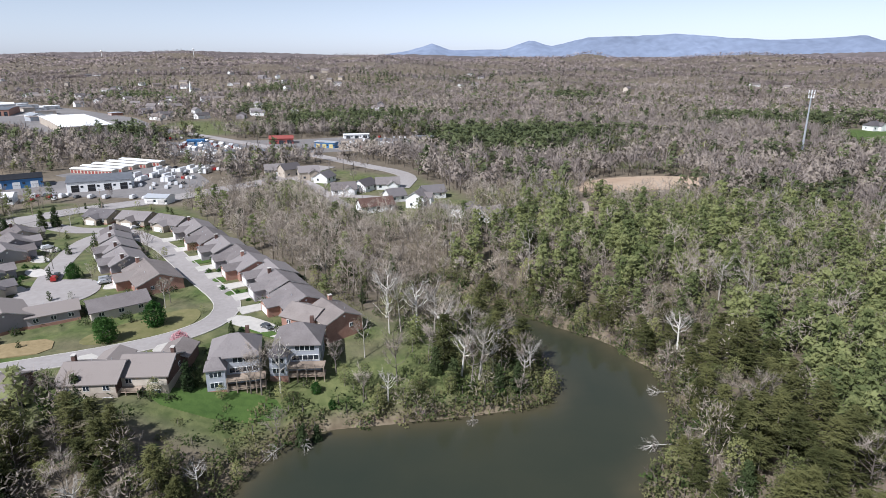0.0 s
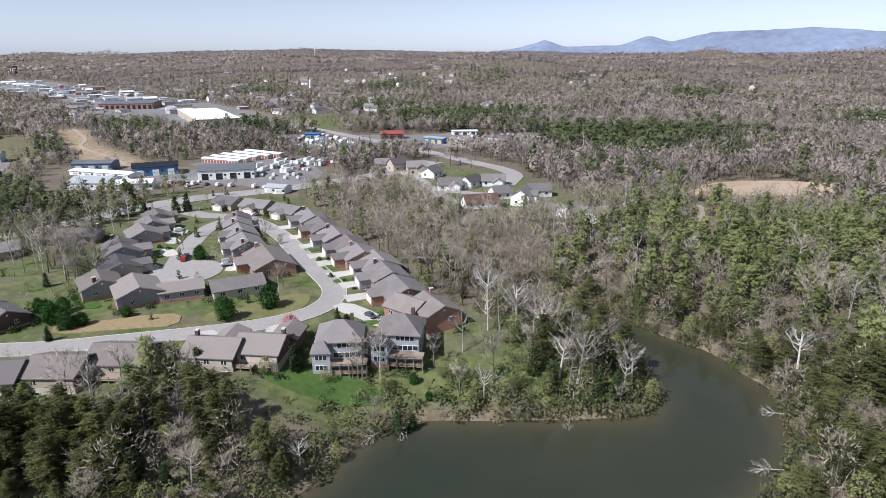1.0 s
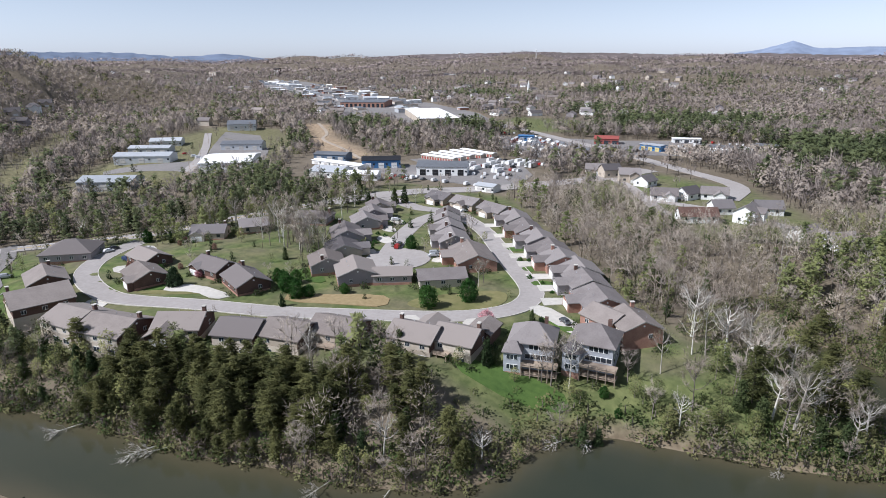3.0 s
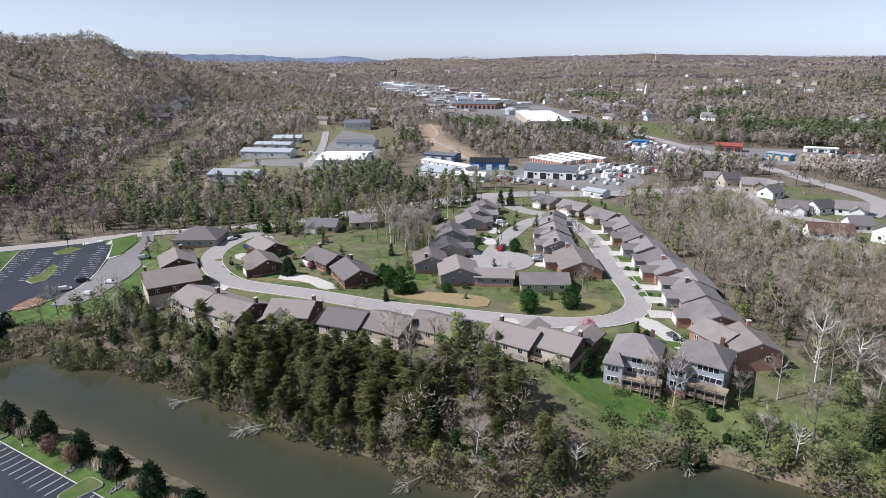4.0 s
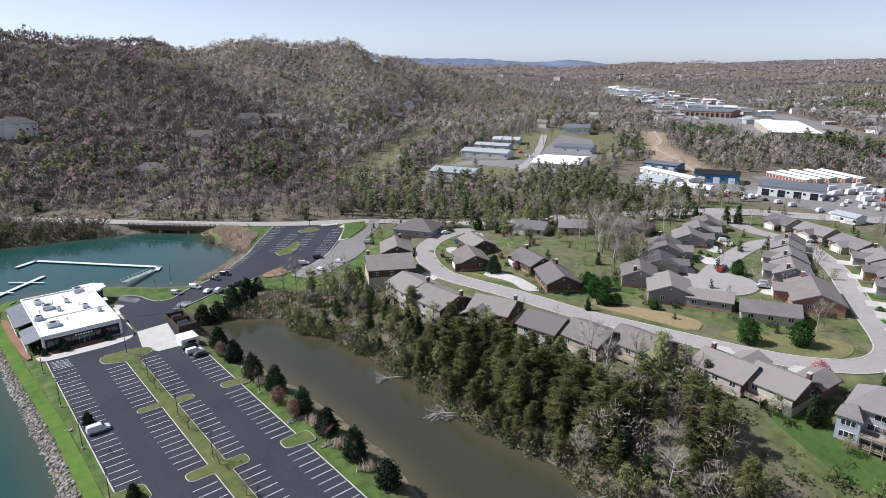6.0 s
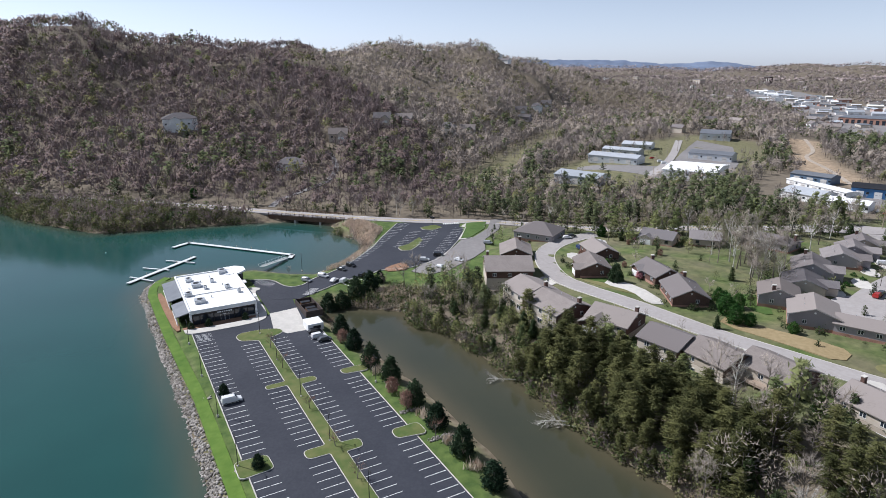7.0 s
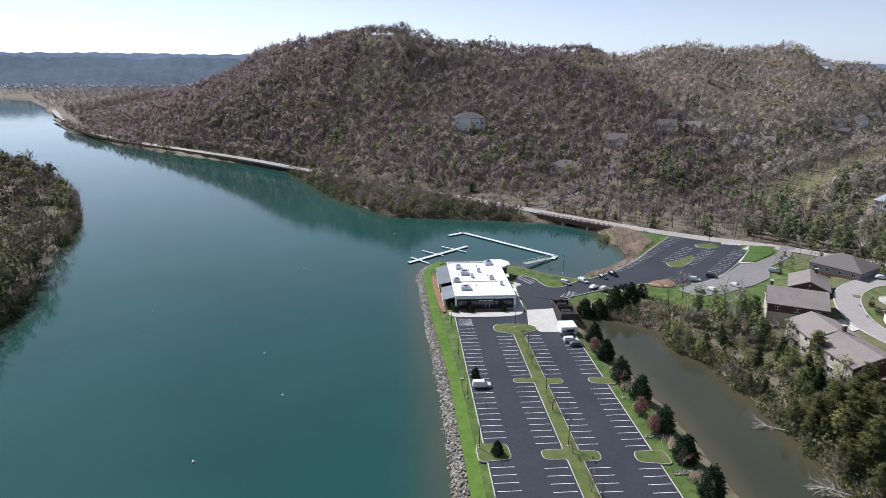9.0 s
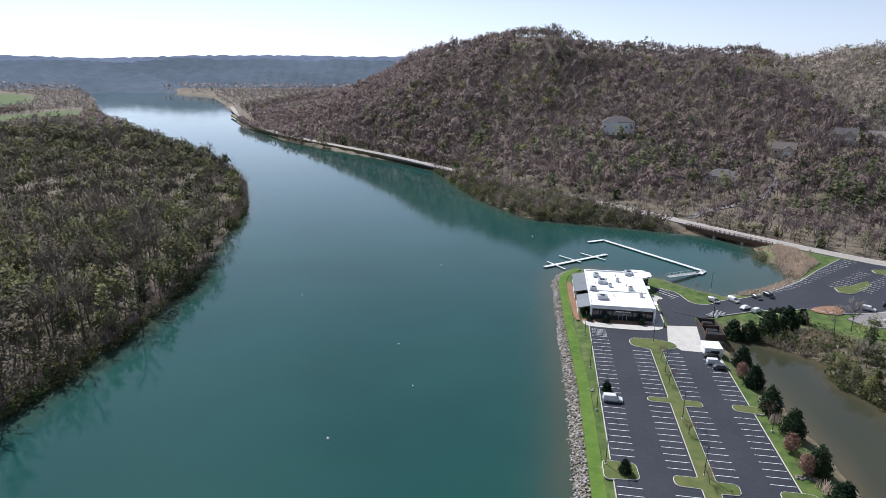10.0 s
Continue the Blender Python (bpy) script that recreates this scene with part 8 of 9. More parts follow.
def pine_share(x, y):
    p = 0.06 + 0.30 * waves(x, y, 160, 21)
    right = np.clip((x - 20) / 30, 0, 1) * np.clip((420 - np.hypot(x, y)) / 150, 0, 1)
    p = p + right * (0.58 + 0.3 * waves(x, y, 70, 4))
    strip = ((x > -150) & (x < -48) & (y < 135) & (y > 70))
    p = np.where(strip, np.where(x < -88, 0.85, 0.45), p)
    p = np.where((x < -150) & (x > -240) & (y > 50) & (y < 112), 0.12, p)
    p = np.where((x > -125) & (x < 5) & (y > 185) & (y < 420), 0.07, p)
    north = (x < -180) & (x > -430) & (y > 140) & (y < 330)
    p = np.where(north, p + 0.45, p)
    on_hill = np.clip((height(x, y) - 22) / 20, 0, 1) * (x < -350)
    for px, py, pr in PINE_PATCHES:
        p = np.maximum(p, 1.7 * np.exp(-((x - px) ** 2 + (y - py) ** 2) / pr ** 2))
    west = (y < -100) & (x > -700)
    p = np.where(west, 0.10, p)
    return p * (1 - 0.9 * on_hill)

# ---- woods: near trees are things, the rest is stuff ----
BARE_NEAR = [bare_tree(s, 12, 6, 10, 0.085, 6) for s in range(4)]
PINE_NEAR = [pine_tree(20 + s, 10, 8, 5, 5, 0.36, 5, 14.5, 5.2, 0.20) for s in range(5)]
CEDAR_NEAR = [cloud_tree(40 + s, 240, 5, 0.55, 4, 8.5, 2.1, 0.05, 1.0) for s in range(3)]
BUD_NEAR = [cloud_tree(50 + s, 170, 4, 0.55, 4, 11, 3.4, 0.25, 0.0, 0.5) for s in range(2)]
BARE_MID = [bare_tree(60 + s, 8, 3, 8, 0.15, 3) for s in range(6)]
HAZE_NEAR = [(bare_tree(300 + s, 9, 3, 3, 0.08, 5)[0], fuzzy_tree(310 + s, 560, 1.15, 0.12, 15.5, 4.6, 0.33)[1]) for s in range(3)]
PINE_MID = [pine_tree(70 + s, 7, 6, 3, 2, 1.25, 3, 14, 4.6, 0.24) for s in range(5)]
CEDAR_MID = [cloud_tree(80 + s, 110, 2, 0.85, 3, 8.5, 2.2, 0.03, 1.0) for s in range(3)]
BUD_MID = [cloud_tree(90 + s, 90, 2, 0.8, 3, 11, 3.6, 0.2, 0.0, 0.5) for s in range(3)]
PINE_FAR = [pine_tree(110 + s, 6, 4, 2, 1, 2.9, 3, 13, 4.2, 0.2) for s in range(4)]


def far_bare(seed, n_t=52, tall=14.0, spread=4.4, width=0.45):
    """A leafless tree seen from far: stem and a loose dome of twig sprays."""
    r = np.random.RandomState(seed)
    a, q, t = r.uniform(0, 6.28, n_t), spread * np.sqrt(r.uniform(0, 1, n_t)), r.uniform(0.35, 0.85, n_t)
    base = np.stack([np.cos(a) * q * 0.6, np.sin(a) * q * 0.6, tall * t * (1 - 0.25 * (q / spread) ** 2)], -1)
    way = np.stack([np.cos(a) * q * 0.45, np.sin(a) * q * 0.45, r.uniform(1.2, 3.2, n_t)], -1) + r.normal(size=(n_t, 3)) * 0.7
    return tube((0, 0, -0.5), (0, 0, tall * 0.75), 0.22, 0.08, 3), slivers(base, way, width * r.uniform(0.6, 1.6, n_t), r)


CROWN_MID = [crown_tree(240 + s, 190, 0.72, 12.5, 4.2) for s in range(6)]
CROWN_FAR = [crown_tree(250 + s, 58, 1.5, 12.0, 4.3) for s in range(8)]
CROWN_HILL = [crown_tree(260 + s, 20, 2.15, 12.5, 4.7) for s in range(8)]
FUZZ_MID = [fuzzy_tree(210 + s, 150, 1.3, 0.30) for s in range(4)]
FUZZ_FAR = [fuzzy_tree(220 + s, 44, 2.2, 0.75, 13.0, 4.8) for s in range(4)]
BUD_FAR = [cloud_tree(95 + s, 60, 1, 1.5, 3, 11, 3.8, 0.2, 0.0, 0.5) for s in range(3)]
BARE_FAR = [far_bare(100 + s) for s in range(6)]
SHRUB = [cloud_tree(120 + s, 30, 2, 0.42, 3, 1.9, 1.5, 0.0) for s in range(4)]
M_CEDAR = soft(leafy("cedar_leaves", (0.032, 0.052, 0.020), (0.078, 0.102, 0.040), 0.3), 0.6)
M_SHRUB = soft(leafy("undergrowth_leaves", (0.058, 0.088, 0.026), (0.178, 0.174, 0.078), 0.25), 0.6)


def tree_thing(name, wood, crown, wood_mat, crown_mat, label, group, crown_name="crown"):
    root = thing(name, Matrix(), label, "tree", group)
    wv, wf = wood
    lv, lf = crown
    ob = new("trunk", quick_mesh(name + "_trunk", wv, wf, wood_mat))
    ob.parent = root
    ob = new(crown_name, quick_mesh(name + "_crown", lv, lf, crown_mat, outward=crown_normals(lv)))
    ob.parent = root
    return root


def near_mat(src, name):
    """The same leaves, varied from tree to tree by the object's random number."""
    m = src.copy()
    m.name = name
    n, l = m.node_tree.nodes, m.node_tree.links
    at = [k for k in n if k.type == "ATTRIBUTE"][0]
    info = n.new("ShaderNodeObjectInfo")
    for link in list(at.outputs["Fac"].links):
        l.new(info.outputs["Random"], link.to_socket)
    return m


M_BELTPINE = soft(leafy("shore_pine_needles", (0.070, 0.077, 0.028), (0.148, 0.150, 0.058), 0.3, gaps=0.1), 0.55)
M_HAZE2 = soft(leafy("tan_buds", (0.21, 0.185, 0.125), (0.36, 0.325, 0.235), 0.12, gaps=0.3), 0.7)
N_TWIG, N_PINE, N_CEDAR, N_BUD, N_HAZE = (near_mat(m, m.name + "_near") for m in (M_TWIG, M_BELTPINE, M_CEDAR, M_BUD, M_HAZE2))
N_ORN = near_mat(leafy("evergreen_leaves", (0.016, 0.034, 0.016), (0.038, 0.062, 0.028), 0.1), "evergreen_near")
N_GREEN = near_mat(leafy("garden_leaves", (0.030, 0.085, 0.018), (0.075, 0.15, 0.035), 0.3), "garden_leaves_near")
N_PINK = near_mat(leafy("pink_blossom", (0.50, 0.24, 0.27), (0.68, 0.40, 0.42), 0.3), "pink_blossom_near")
N_RED = near_mat(leafy("russet_leaves", (0.19, 0.105, 0.080), (0.31, 0.19, 0.145), 0.25), "russet_leaves_near")
N_REDTWIG = mat("reddish_twigs", (0.20, 0.105, 0.075), (0.32, 0.19, 0.14), 0.5, 0.95, random_by="object", bump=0)
M_PALETWIG = soft(leafy("pale_twigs", (0.32, 0.29, 0.25), (0.52, 0.485, 0.43), 0.35, "object"), 0.6)
PROTO = {
    "bare": [tree_thing("bare_tree", *t, M_BARK, N_TWIG, "leafless grey-brown broadleaf tree with fine twigs", "bare trees round the cove") for t in BARE_NEAR],
    "pale": [tree_thing("pale_tree", *t, M_PALEBARK, M_PALETWIG, "leafless sycamore with pale whitish bark and limbs", "pale sycamores round the cove") for t in [bare_tree(320 + s, 10, 6, 6, 0.08, 6, 16.0, 5.2, 1.7) for s in range(3)]],
    "pine": [tree_thing("pine_tree", *t, M_BARK, N_PINE, "olive-green pine with uneven tiers of needles", "pines round the cove") for t in PINE_NEAR],
    "cedar": [tree_thing("cedar_tree", *t, M_BARK, N_CEDAR, "dark green pointed red cedar", "cedars round the cove") for t in CEDAR_NEAR],
    "ornamental": [tree_thing("evergreen_tree", *cloud_tree(140 + s, 330, 7, 0.50, 4, 7.0, 3.1, 0.05, 0.8, 0.9), M_BARK, N_ORN, "dense dark green conical ornamental evergreen", "ornamental evergreens") for s in range(2)],
    "green": [tree_thing("leafy_tree", *cloud_tree(150 + s, 320, 6, 0.55, 4, 7.5, 3.2, 0.06, 0.0, 0.7), M_BARK, N_GREEN, "fresh green rounded garden tree", "green garden trees") for s in range(2)],
    "shrub": [tree_thing("garden_shrub", *cloud_tree(155 + s, 70, 6, 0.28, 3, 1.6, 1.1, 0.02), M_BARK, N_GREEN, "clipped green garden shrub beside a drive", "garden shrubs") for s in range(2)],
    "pink": [tree_thing("blossom_tree", *cloud_tree(160, 260, 6, 0.40, 4, 5.6, 3.0, 0.2, 0.0, 0.6), M_BARK, N_PINK, "small tree in full pink blossom", "blossom trees")],
    "red": [tree_thing("red_tree", *cloud_tree(165, 190, 5, 0.40, 4, 5.6, 2.2, 0.18, 0.0, 0.5), M_BARK, N_RED, "small tree with russet red young leaves", "russet trees")],
    "sapling": [tree_thing("young_tree", *bare_tree(170, 9, 4, 6, 0.05, 5, 8.0, 2.0), M_BARK, N_REDTWIG, "young tree with thin reddish twigs on the island", "young trees")],
    "haze": [tree_thing("swelling_tree", *t, M_PALEBARK, N_HAZE, "tall tan broadleaf tree with swelling buds and pale limbs", "swelling trees round the estate") for t in HAZE_NEAR],
    "bud": [tree_thing("budding_tree", *t, M_BARK, N_BUD, "broadleaf tree with fresh yellow-green buds", "budding trees round the cove") for t in BUD_NEAR],
}
PLACED = {id(p) for ps in PROTO.values() for p in ps}


def put_tree(kind, x, y, s, z=None, pick=None):
    ps = PROTO[kind]
    p = ps[R.randint(len(ps))] if pick is None else ps[pick]
    m = Matrix.Translation((x, y, (ground_z(x, y) if z is None else z) - 0.2)) @ Matrix.Rotation(R.uniform(0, 6.28), 4, "Z")
    if id(p) in PLACED:
        PLACED.discard(id(p))
        p.matrix_basis = m @ Matrix.Diagonal((s, s, s * R.uniform(0.9, 1.12), 1))
        return p
    ob = copy_thing(p, m)
    ob.scale = (s, s, s * R.uniform(0.9, 1.12))
    return ob


def lakeside(x, y):
    """The strip of land between the valley road and the lake below the hill."""
    return inside(x, y, [(-384, 12), (-410, -20), (-443, -66), (-472, -114), (-530, -186), (-540, -200), (-416, -120), (-366, -72), (-364, 0)])


# trees that stand out one by one
for kind, x, y, s in SINGLE_TREES:
    put_tree(kind, x, y, s)

x, y, z = free_spots(5.0, 60, 360)
pine = R.uniform(0, 1, len(x)) < pine_share(x, y)
dice = R.uniform(0, 1, len(x))
shore_d = np.minimum(seg_dist(x, y, POND, True)[0], seg_dist(x, y, LAKE, True)[0])
west = y < -100
bushy = (x < -145) & (x > -245) & (y > 40) & (y < 118)
kind = np.where(bushy & ~pine, np.where(dice < 0.12, 1, np.where(dice < 0.62, 4, 3)), np.where(west & ~pine, np.where(dice < 0.42, 1, np.where(dice < 0.55, 5, np.where(dice < 0.9, 4, 3))), np.where(pine, 0, np.where(dice < np.where(x > 25, 0.22, 0.36), 1, np.where(dice < 0.58, 5, np.where(dice < 0.62, 2, np.where(dice < 0.80, 3, 4)))))))
beside = (x > -125) & (x < 0) & (y > 180) & ~pine
kind = np.where(beside, np.where(dice < 0.42, 1, np.where(dice < 0.88, 5, np.where(dice < 0.93, 3, 4))), np.where((kind == 3) & (dice < 0.74) & ~bushy & ~west, 5, kind))
point = (x > -25) & (x < 32) & (y > 134) & (y < 205)
kind = np.where(point & np.isin(kind, (0, 3, 5)) & (R.uniform(0, 1, len(x)) < 0.4), np.where(dice < 0.4, 2, 1), kind)
keep = (dice + R.uniform(0, 0.4, len(x)) > 0.12) & ~(point & np.isin(kind, (1, 5)) & (R.uniform(0, 1, len(x)) < 0.55))
x, y, z, kind, shore_d = x[keep], y[keep], z[keep], kind[keep], shore_d[keep]
near_rank = np.argsort(seg_dist(x, y, POND, True)[0] + 0.25 * np.hypot(x, y) + np.where(y < -100, 60, 0) + np.where(kind > 4, 1e6, 0))
chosen = np.zeros(len(x), bool)
chosen[near_rank[:270]] = True
chosen &= kind < 5
kind = np.where((kind == 5) & (y > -100), 6, kind)
KINDS = ["pine", "bare", "pale", "cedar", "bud"]
for i in np.where(chosen)[0]:
    s = R.uniform(0.6, 1.0) * (0.72 if shore_d[i] < 7 else 1.0) * (0.82 if x[i] < -150 and y[i] < 112 else 0.86 if -150 < x[i] < -40 and y[i] < 140 else 1.0)
    put_tree(KINDS[kind[i]], float(x[i]), float(y[i]), s, float(z[i]))
sx, sy = R.uniform(-150, -82, 420), R.uniform(76, 122, 420)
sz, sd = height(sx, sy), seg_dist(sx, sy, POND, True)[0]
open_spot = (sz > 0.3) & (sd < 24)
for poly in [HOOD, OPEN_BANK] + OPEN_EXTRA[6:60]:
    open_spot &= ~inside(sx, sy, poly)
for i in np.where(open_spot)[0][:58]:                    # the dense pine belt below the houses
    put_tree("pine", float(sx[i]), float(sy[i]), R.uniform(0.62, 0.9) * (0.7 if sd[i] < 6 else 1.0), float(sz[i]))
for tx, ty, kind_name in ((-192, 84, "cedar"), (-185, 88, "bud"), (-178, 84, "cedar"), (-171, 90, "pine"), (-166, 86, "cedar"), (-160, 92, "bud"), (-154, 96, "cedar"), (-149, 92, "pine"), (-143, 101, "bud"), (-138, 99, "cedar"), (-199, 78, "cedar"), (-205, 84, "bud")):
    put_tree(kind_name, tx, ty, R.uniform(0.75, 1.0))       # taller trees between the shore row and the cove
rest = ~chosen
kind = np.where(rest & (kind == 4) & (y < -100), 7, kind)
for k, (tpl, mats, name, label) in enumerate((
        (PINE_MID, (M_BARK, M_PINE), "pine_wood", "olive-green pine wood"),
        (BARE_MID, (M_TWIG, M_TWIG), "bare_wood", "leafless grey-brown broadleaf wood"),
        (BARE_MID, (M_PALEBARK, M_PALETWIG), "pale_wood", "pale leafless sycamores in the wood"),
        (CEDAR_MID, (M_BARK, M_CEDAR), "cedar_wood", "dark green cedars in the wood"),
        (BUD_MID, (M_BARK, M_BUD), "budding_wood", "yellow-green budding trees in the wood"),
        (CROWN_MID, (M_BARK, M_CROWN), "swelling_wood", "brownish rounded trees with swelling buds"),
        (FUZZ_MID, (M_BARK, M_FUZZ2), "pale_swelling_wood", "pale beige rounded trees with swelling buds"),
        (CROWN_MID, (M_BARK, M_CROWNGREEN), "olive_wood", "olive budding trees of the far bank"))):
    sel = rest & (kind == k)
    if k == 0:                                           # the belt by the valley road is darker than the cove's pines
        bank = sel & (x < -150)
        sel = sel & ~bank
        scatter("belt_pine_wood", PINE_MID, x[bank], y[bank], z[bank], R.uniform(0.55, 0.9, bank.sum()), R, (M_BARK, M_FARPINE), "dark pine belt along the valley road", "woods")
    if k in (1, 3, 4, 5, 7):                             # the steep western bank, against the sun: shade put into darker crown colours
        bank = sel & (y < -100) & (R.uniform(0, 1, len(x)) < 0.6)
        sel = sel & (y >= -100)
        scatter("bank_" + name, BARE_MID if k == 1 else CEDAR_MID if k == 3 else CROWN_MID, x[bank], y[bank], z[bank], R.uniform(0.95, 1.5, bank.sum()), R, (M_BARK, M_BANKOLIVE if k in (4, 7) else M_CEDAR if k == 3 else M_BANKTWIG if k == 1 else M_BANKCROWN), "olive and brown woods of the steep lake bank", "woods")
    if k == 1:                                           # the wood at the foot of the hill is browner
        foot = sel & (x < -285)
        sel = sel & ~foot
        scatter("hill_foot_wood", BARE_MID, x[foot], y[foot], z[foot], R.uniform(0.6, 1.0, foot.sum()) * np.where(lakeside(x[foot], y[foot]), 0.65, 1.0), R, (M_HILLTWIG, M_HILLTWIG), "leafless brown wood at the foot of the hill", "woods")
    low_belt = np.where((x[sel] < -175) & (y[sel] > 140), 0.72, 1.0)
    scatter(name, tpl, x[sel], y[sel], z[sel], R.uniform(0.6, 1.05, sel.sum()) * low_belt, R, mats, label, "woods")

# copses and single trees among the workshops, meadows and yards
x, y, z = free_spots(9.0, 180, 900, skip=(INDUSTRY, YARD, DEALERS, GREENWAY, SUBURB, BARE_SLOPE, PARK, STRIP, STORE_LOT))
open_ground = np.zeros(x.shape, bool)
for poly in (INDUSTRY, YARD, DEALERS, GREENWAY, SUBURB, BARE_SLOPE, PARK, STRIP, STORE_LOT):
    open_ground |= inside(x, y, poly)
for poly in PAVED:
    open_ground &= ~inside(x, y, poly)
open_ground &= ~inside(x, y, STRIP)
open_ground &= R.uniform(0, 1, len(x)) < np.where(inside(x, y, GREENWAY), 0.36, 0.14) + 0.5 * waves(x, y, 70, 14)
x, y, z = x[open_ground], y[open_ground], z[open_ground]
dice = R.uniform(0, 1, len(x))
for sel, tpl, mats, name, label in ((dice < 0.66, BARE_FAR, (M_FARTWIG, M_FARTWIG), "town_bare_copse", "leafless trees among the workshops"),
                                    ((dice >= 0.66) & (dice < 0.78), PINE_MID, (M_BARK, M_FARPINE), "town_pine_copse", "dark pines among the workshops"),
                                    (dice >= 0.78, BUD_FAR, (M_BARK, M_BUD), "town_budding_copse", "budding trees among the workshops")):
    scatter(name, tpl, x[sel], y[sel], z[sel], R.uniform(0.4, 0.85, sel.sum()), R, mats, label, "woods")

x, y, z = free_spots(7.0, 360, 780)
pine = R.uniform(0, 1, len(x)) < pine_share(x, y)
bud = R.uniform(0, 1, len(x)) < np.where(y < -100, 0.2, 0.07)
fuzz = R.uniform(0, 1, len(x)) < 0.40
hillside = (x < -300) & (y < 170)
on_bank, bank_dice = (y < -100) & (y < -130 + (x + 300) * 1.18), R.uniform(0, 1, len(x))
pine, bud, fuzz, hillside = pine & ~on_bank, bud & ~on_bank, fuzz & ~on_bank, hillside & ~on_bank
for sel, tpl, mats, name, label in ((pine, PINE_FAR, (M_BARK, M_FARPINE), "distant_pine_wood", "dark pine wood farther off"),
                                    (bud & ~pine, CROWN_FAR, (M_BARK, M_CROWNGREEN), "distant_budding_wood", "budding trees farther off"),
                                    (fuzz & hillside & ~bud & ~pine, CROWN_FAR, (M_BARK, M_CROWN), "distant_swelling_wood", "brownish rounded trees with swelling buds"),
                                    (fuzz & ~hillside & ~on_bank & ~bud & ~pine, CROWN_FAR, (M_BARK, M_CROWNPALE), "valley_swelling_wood", "pale rounded trees with swelling buds"),
                                    (~fuzz & ~bud & ~pine & ~hillside & ~on_bank, BARE_FAR, (M_FARTWIG, M_FARTWIG), "distant_bare_wood", "leafless grey-brown valley wood"),
                                    (~fuzz & ~bud & ~pine & hillside, BARE_FAR, (M_HILLTWIG, M_HILLTWIG), "hillside_bare_wood", "leafless brown hillside wood"),
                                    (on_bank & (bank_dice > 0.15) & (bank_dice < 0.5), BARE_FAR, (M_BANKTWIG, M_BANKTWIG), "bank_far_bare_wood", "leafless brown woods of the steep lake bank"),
                                    (on_bank & (bank_dice >= 0.5) & (bank_dice < 0.76), CROWN_FAR, (M_BARK, M_BANKCROWN), "bank_far_wood", "brown woods of the steep lake bank, shade in their colour"),
                                    (on_bank & (bank_dice >= 0.76) & (bank_dice < 0.96), CROWN_FAR, (M_BARK, M_BANKOLIVE), "bank_olive_wood", "olive budding woods of the steep lake bank, shade in their colour"),
                                    (on_bank & (bank_dice >= 0.96), CROWN_FAR, (M_BARK, M_BUD), "bank_budding_wood", "yellow-green budding trees on the lake bank")):
    scatter(name, tpl, x[sel], y[sel], z[sel], R.uniform(0.8, 1.25, sel.sum()) * np.where(on_bank[sel], 1.25, 1.0) * np.where(lakeside(x[sel], y[sel]), 0.6, 1.0) * np.where((x[sel] > -440) & (x[sel] < -175) & (y[sel] < 480), 0.72, 1.0), R, mats, label, "woods", np.clip(0.5 + 0.35 * waves(x[sel], y[sel], 90, 43) + R.uniform(-0.35, 0.35, sel.sum()), 0, 1))

# the wood on the end of the hill above the lake
x, y, z = free_spots(7.5, 560, 1150)
sel = (y < -180) & (x < -540) & (x > -1020) & (y > -130 + (x + 300) * 1.18)
x, y, z = x[sel], y[sel], z[sel]
dice = R.uniform(0, 1, len(x))
for sel, crown_mat, name in ((dice < 0.7, M_CROWN, "hill_end_wood"), (dice >= 0.7, M_HILLTWIG, "hill_end_twigs")):
    scatter(name, CROWN_HILL, x[sel], y[sel], z[sel], R.uniform(0.7, 1.15, sel.sum()), R, (M_BARK, crown_mat), "brown budding wood on the end of the hill", "woods")

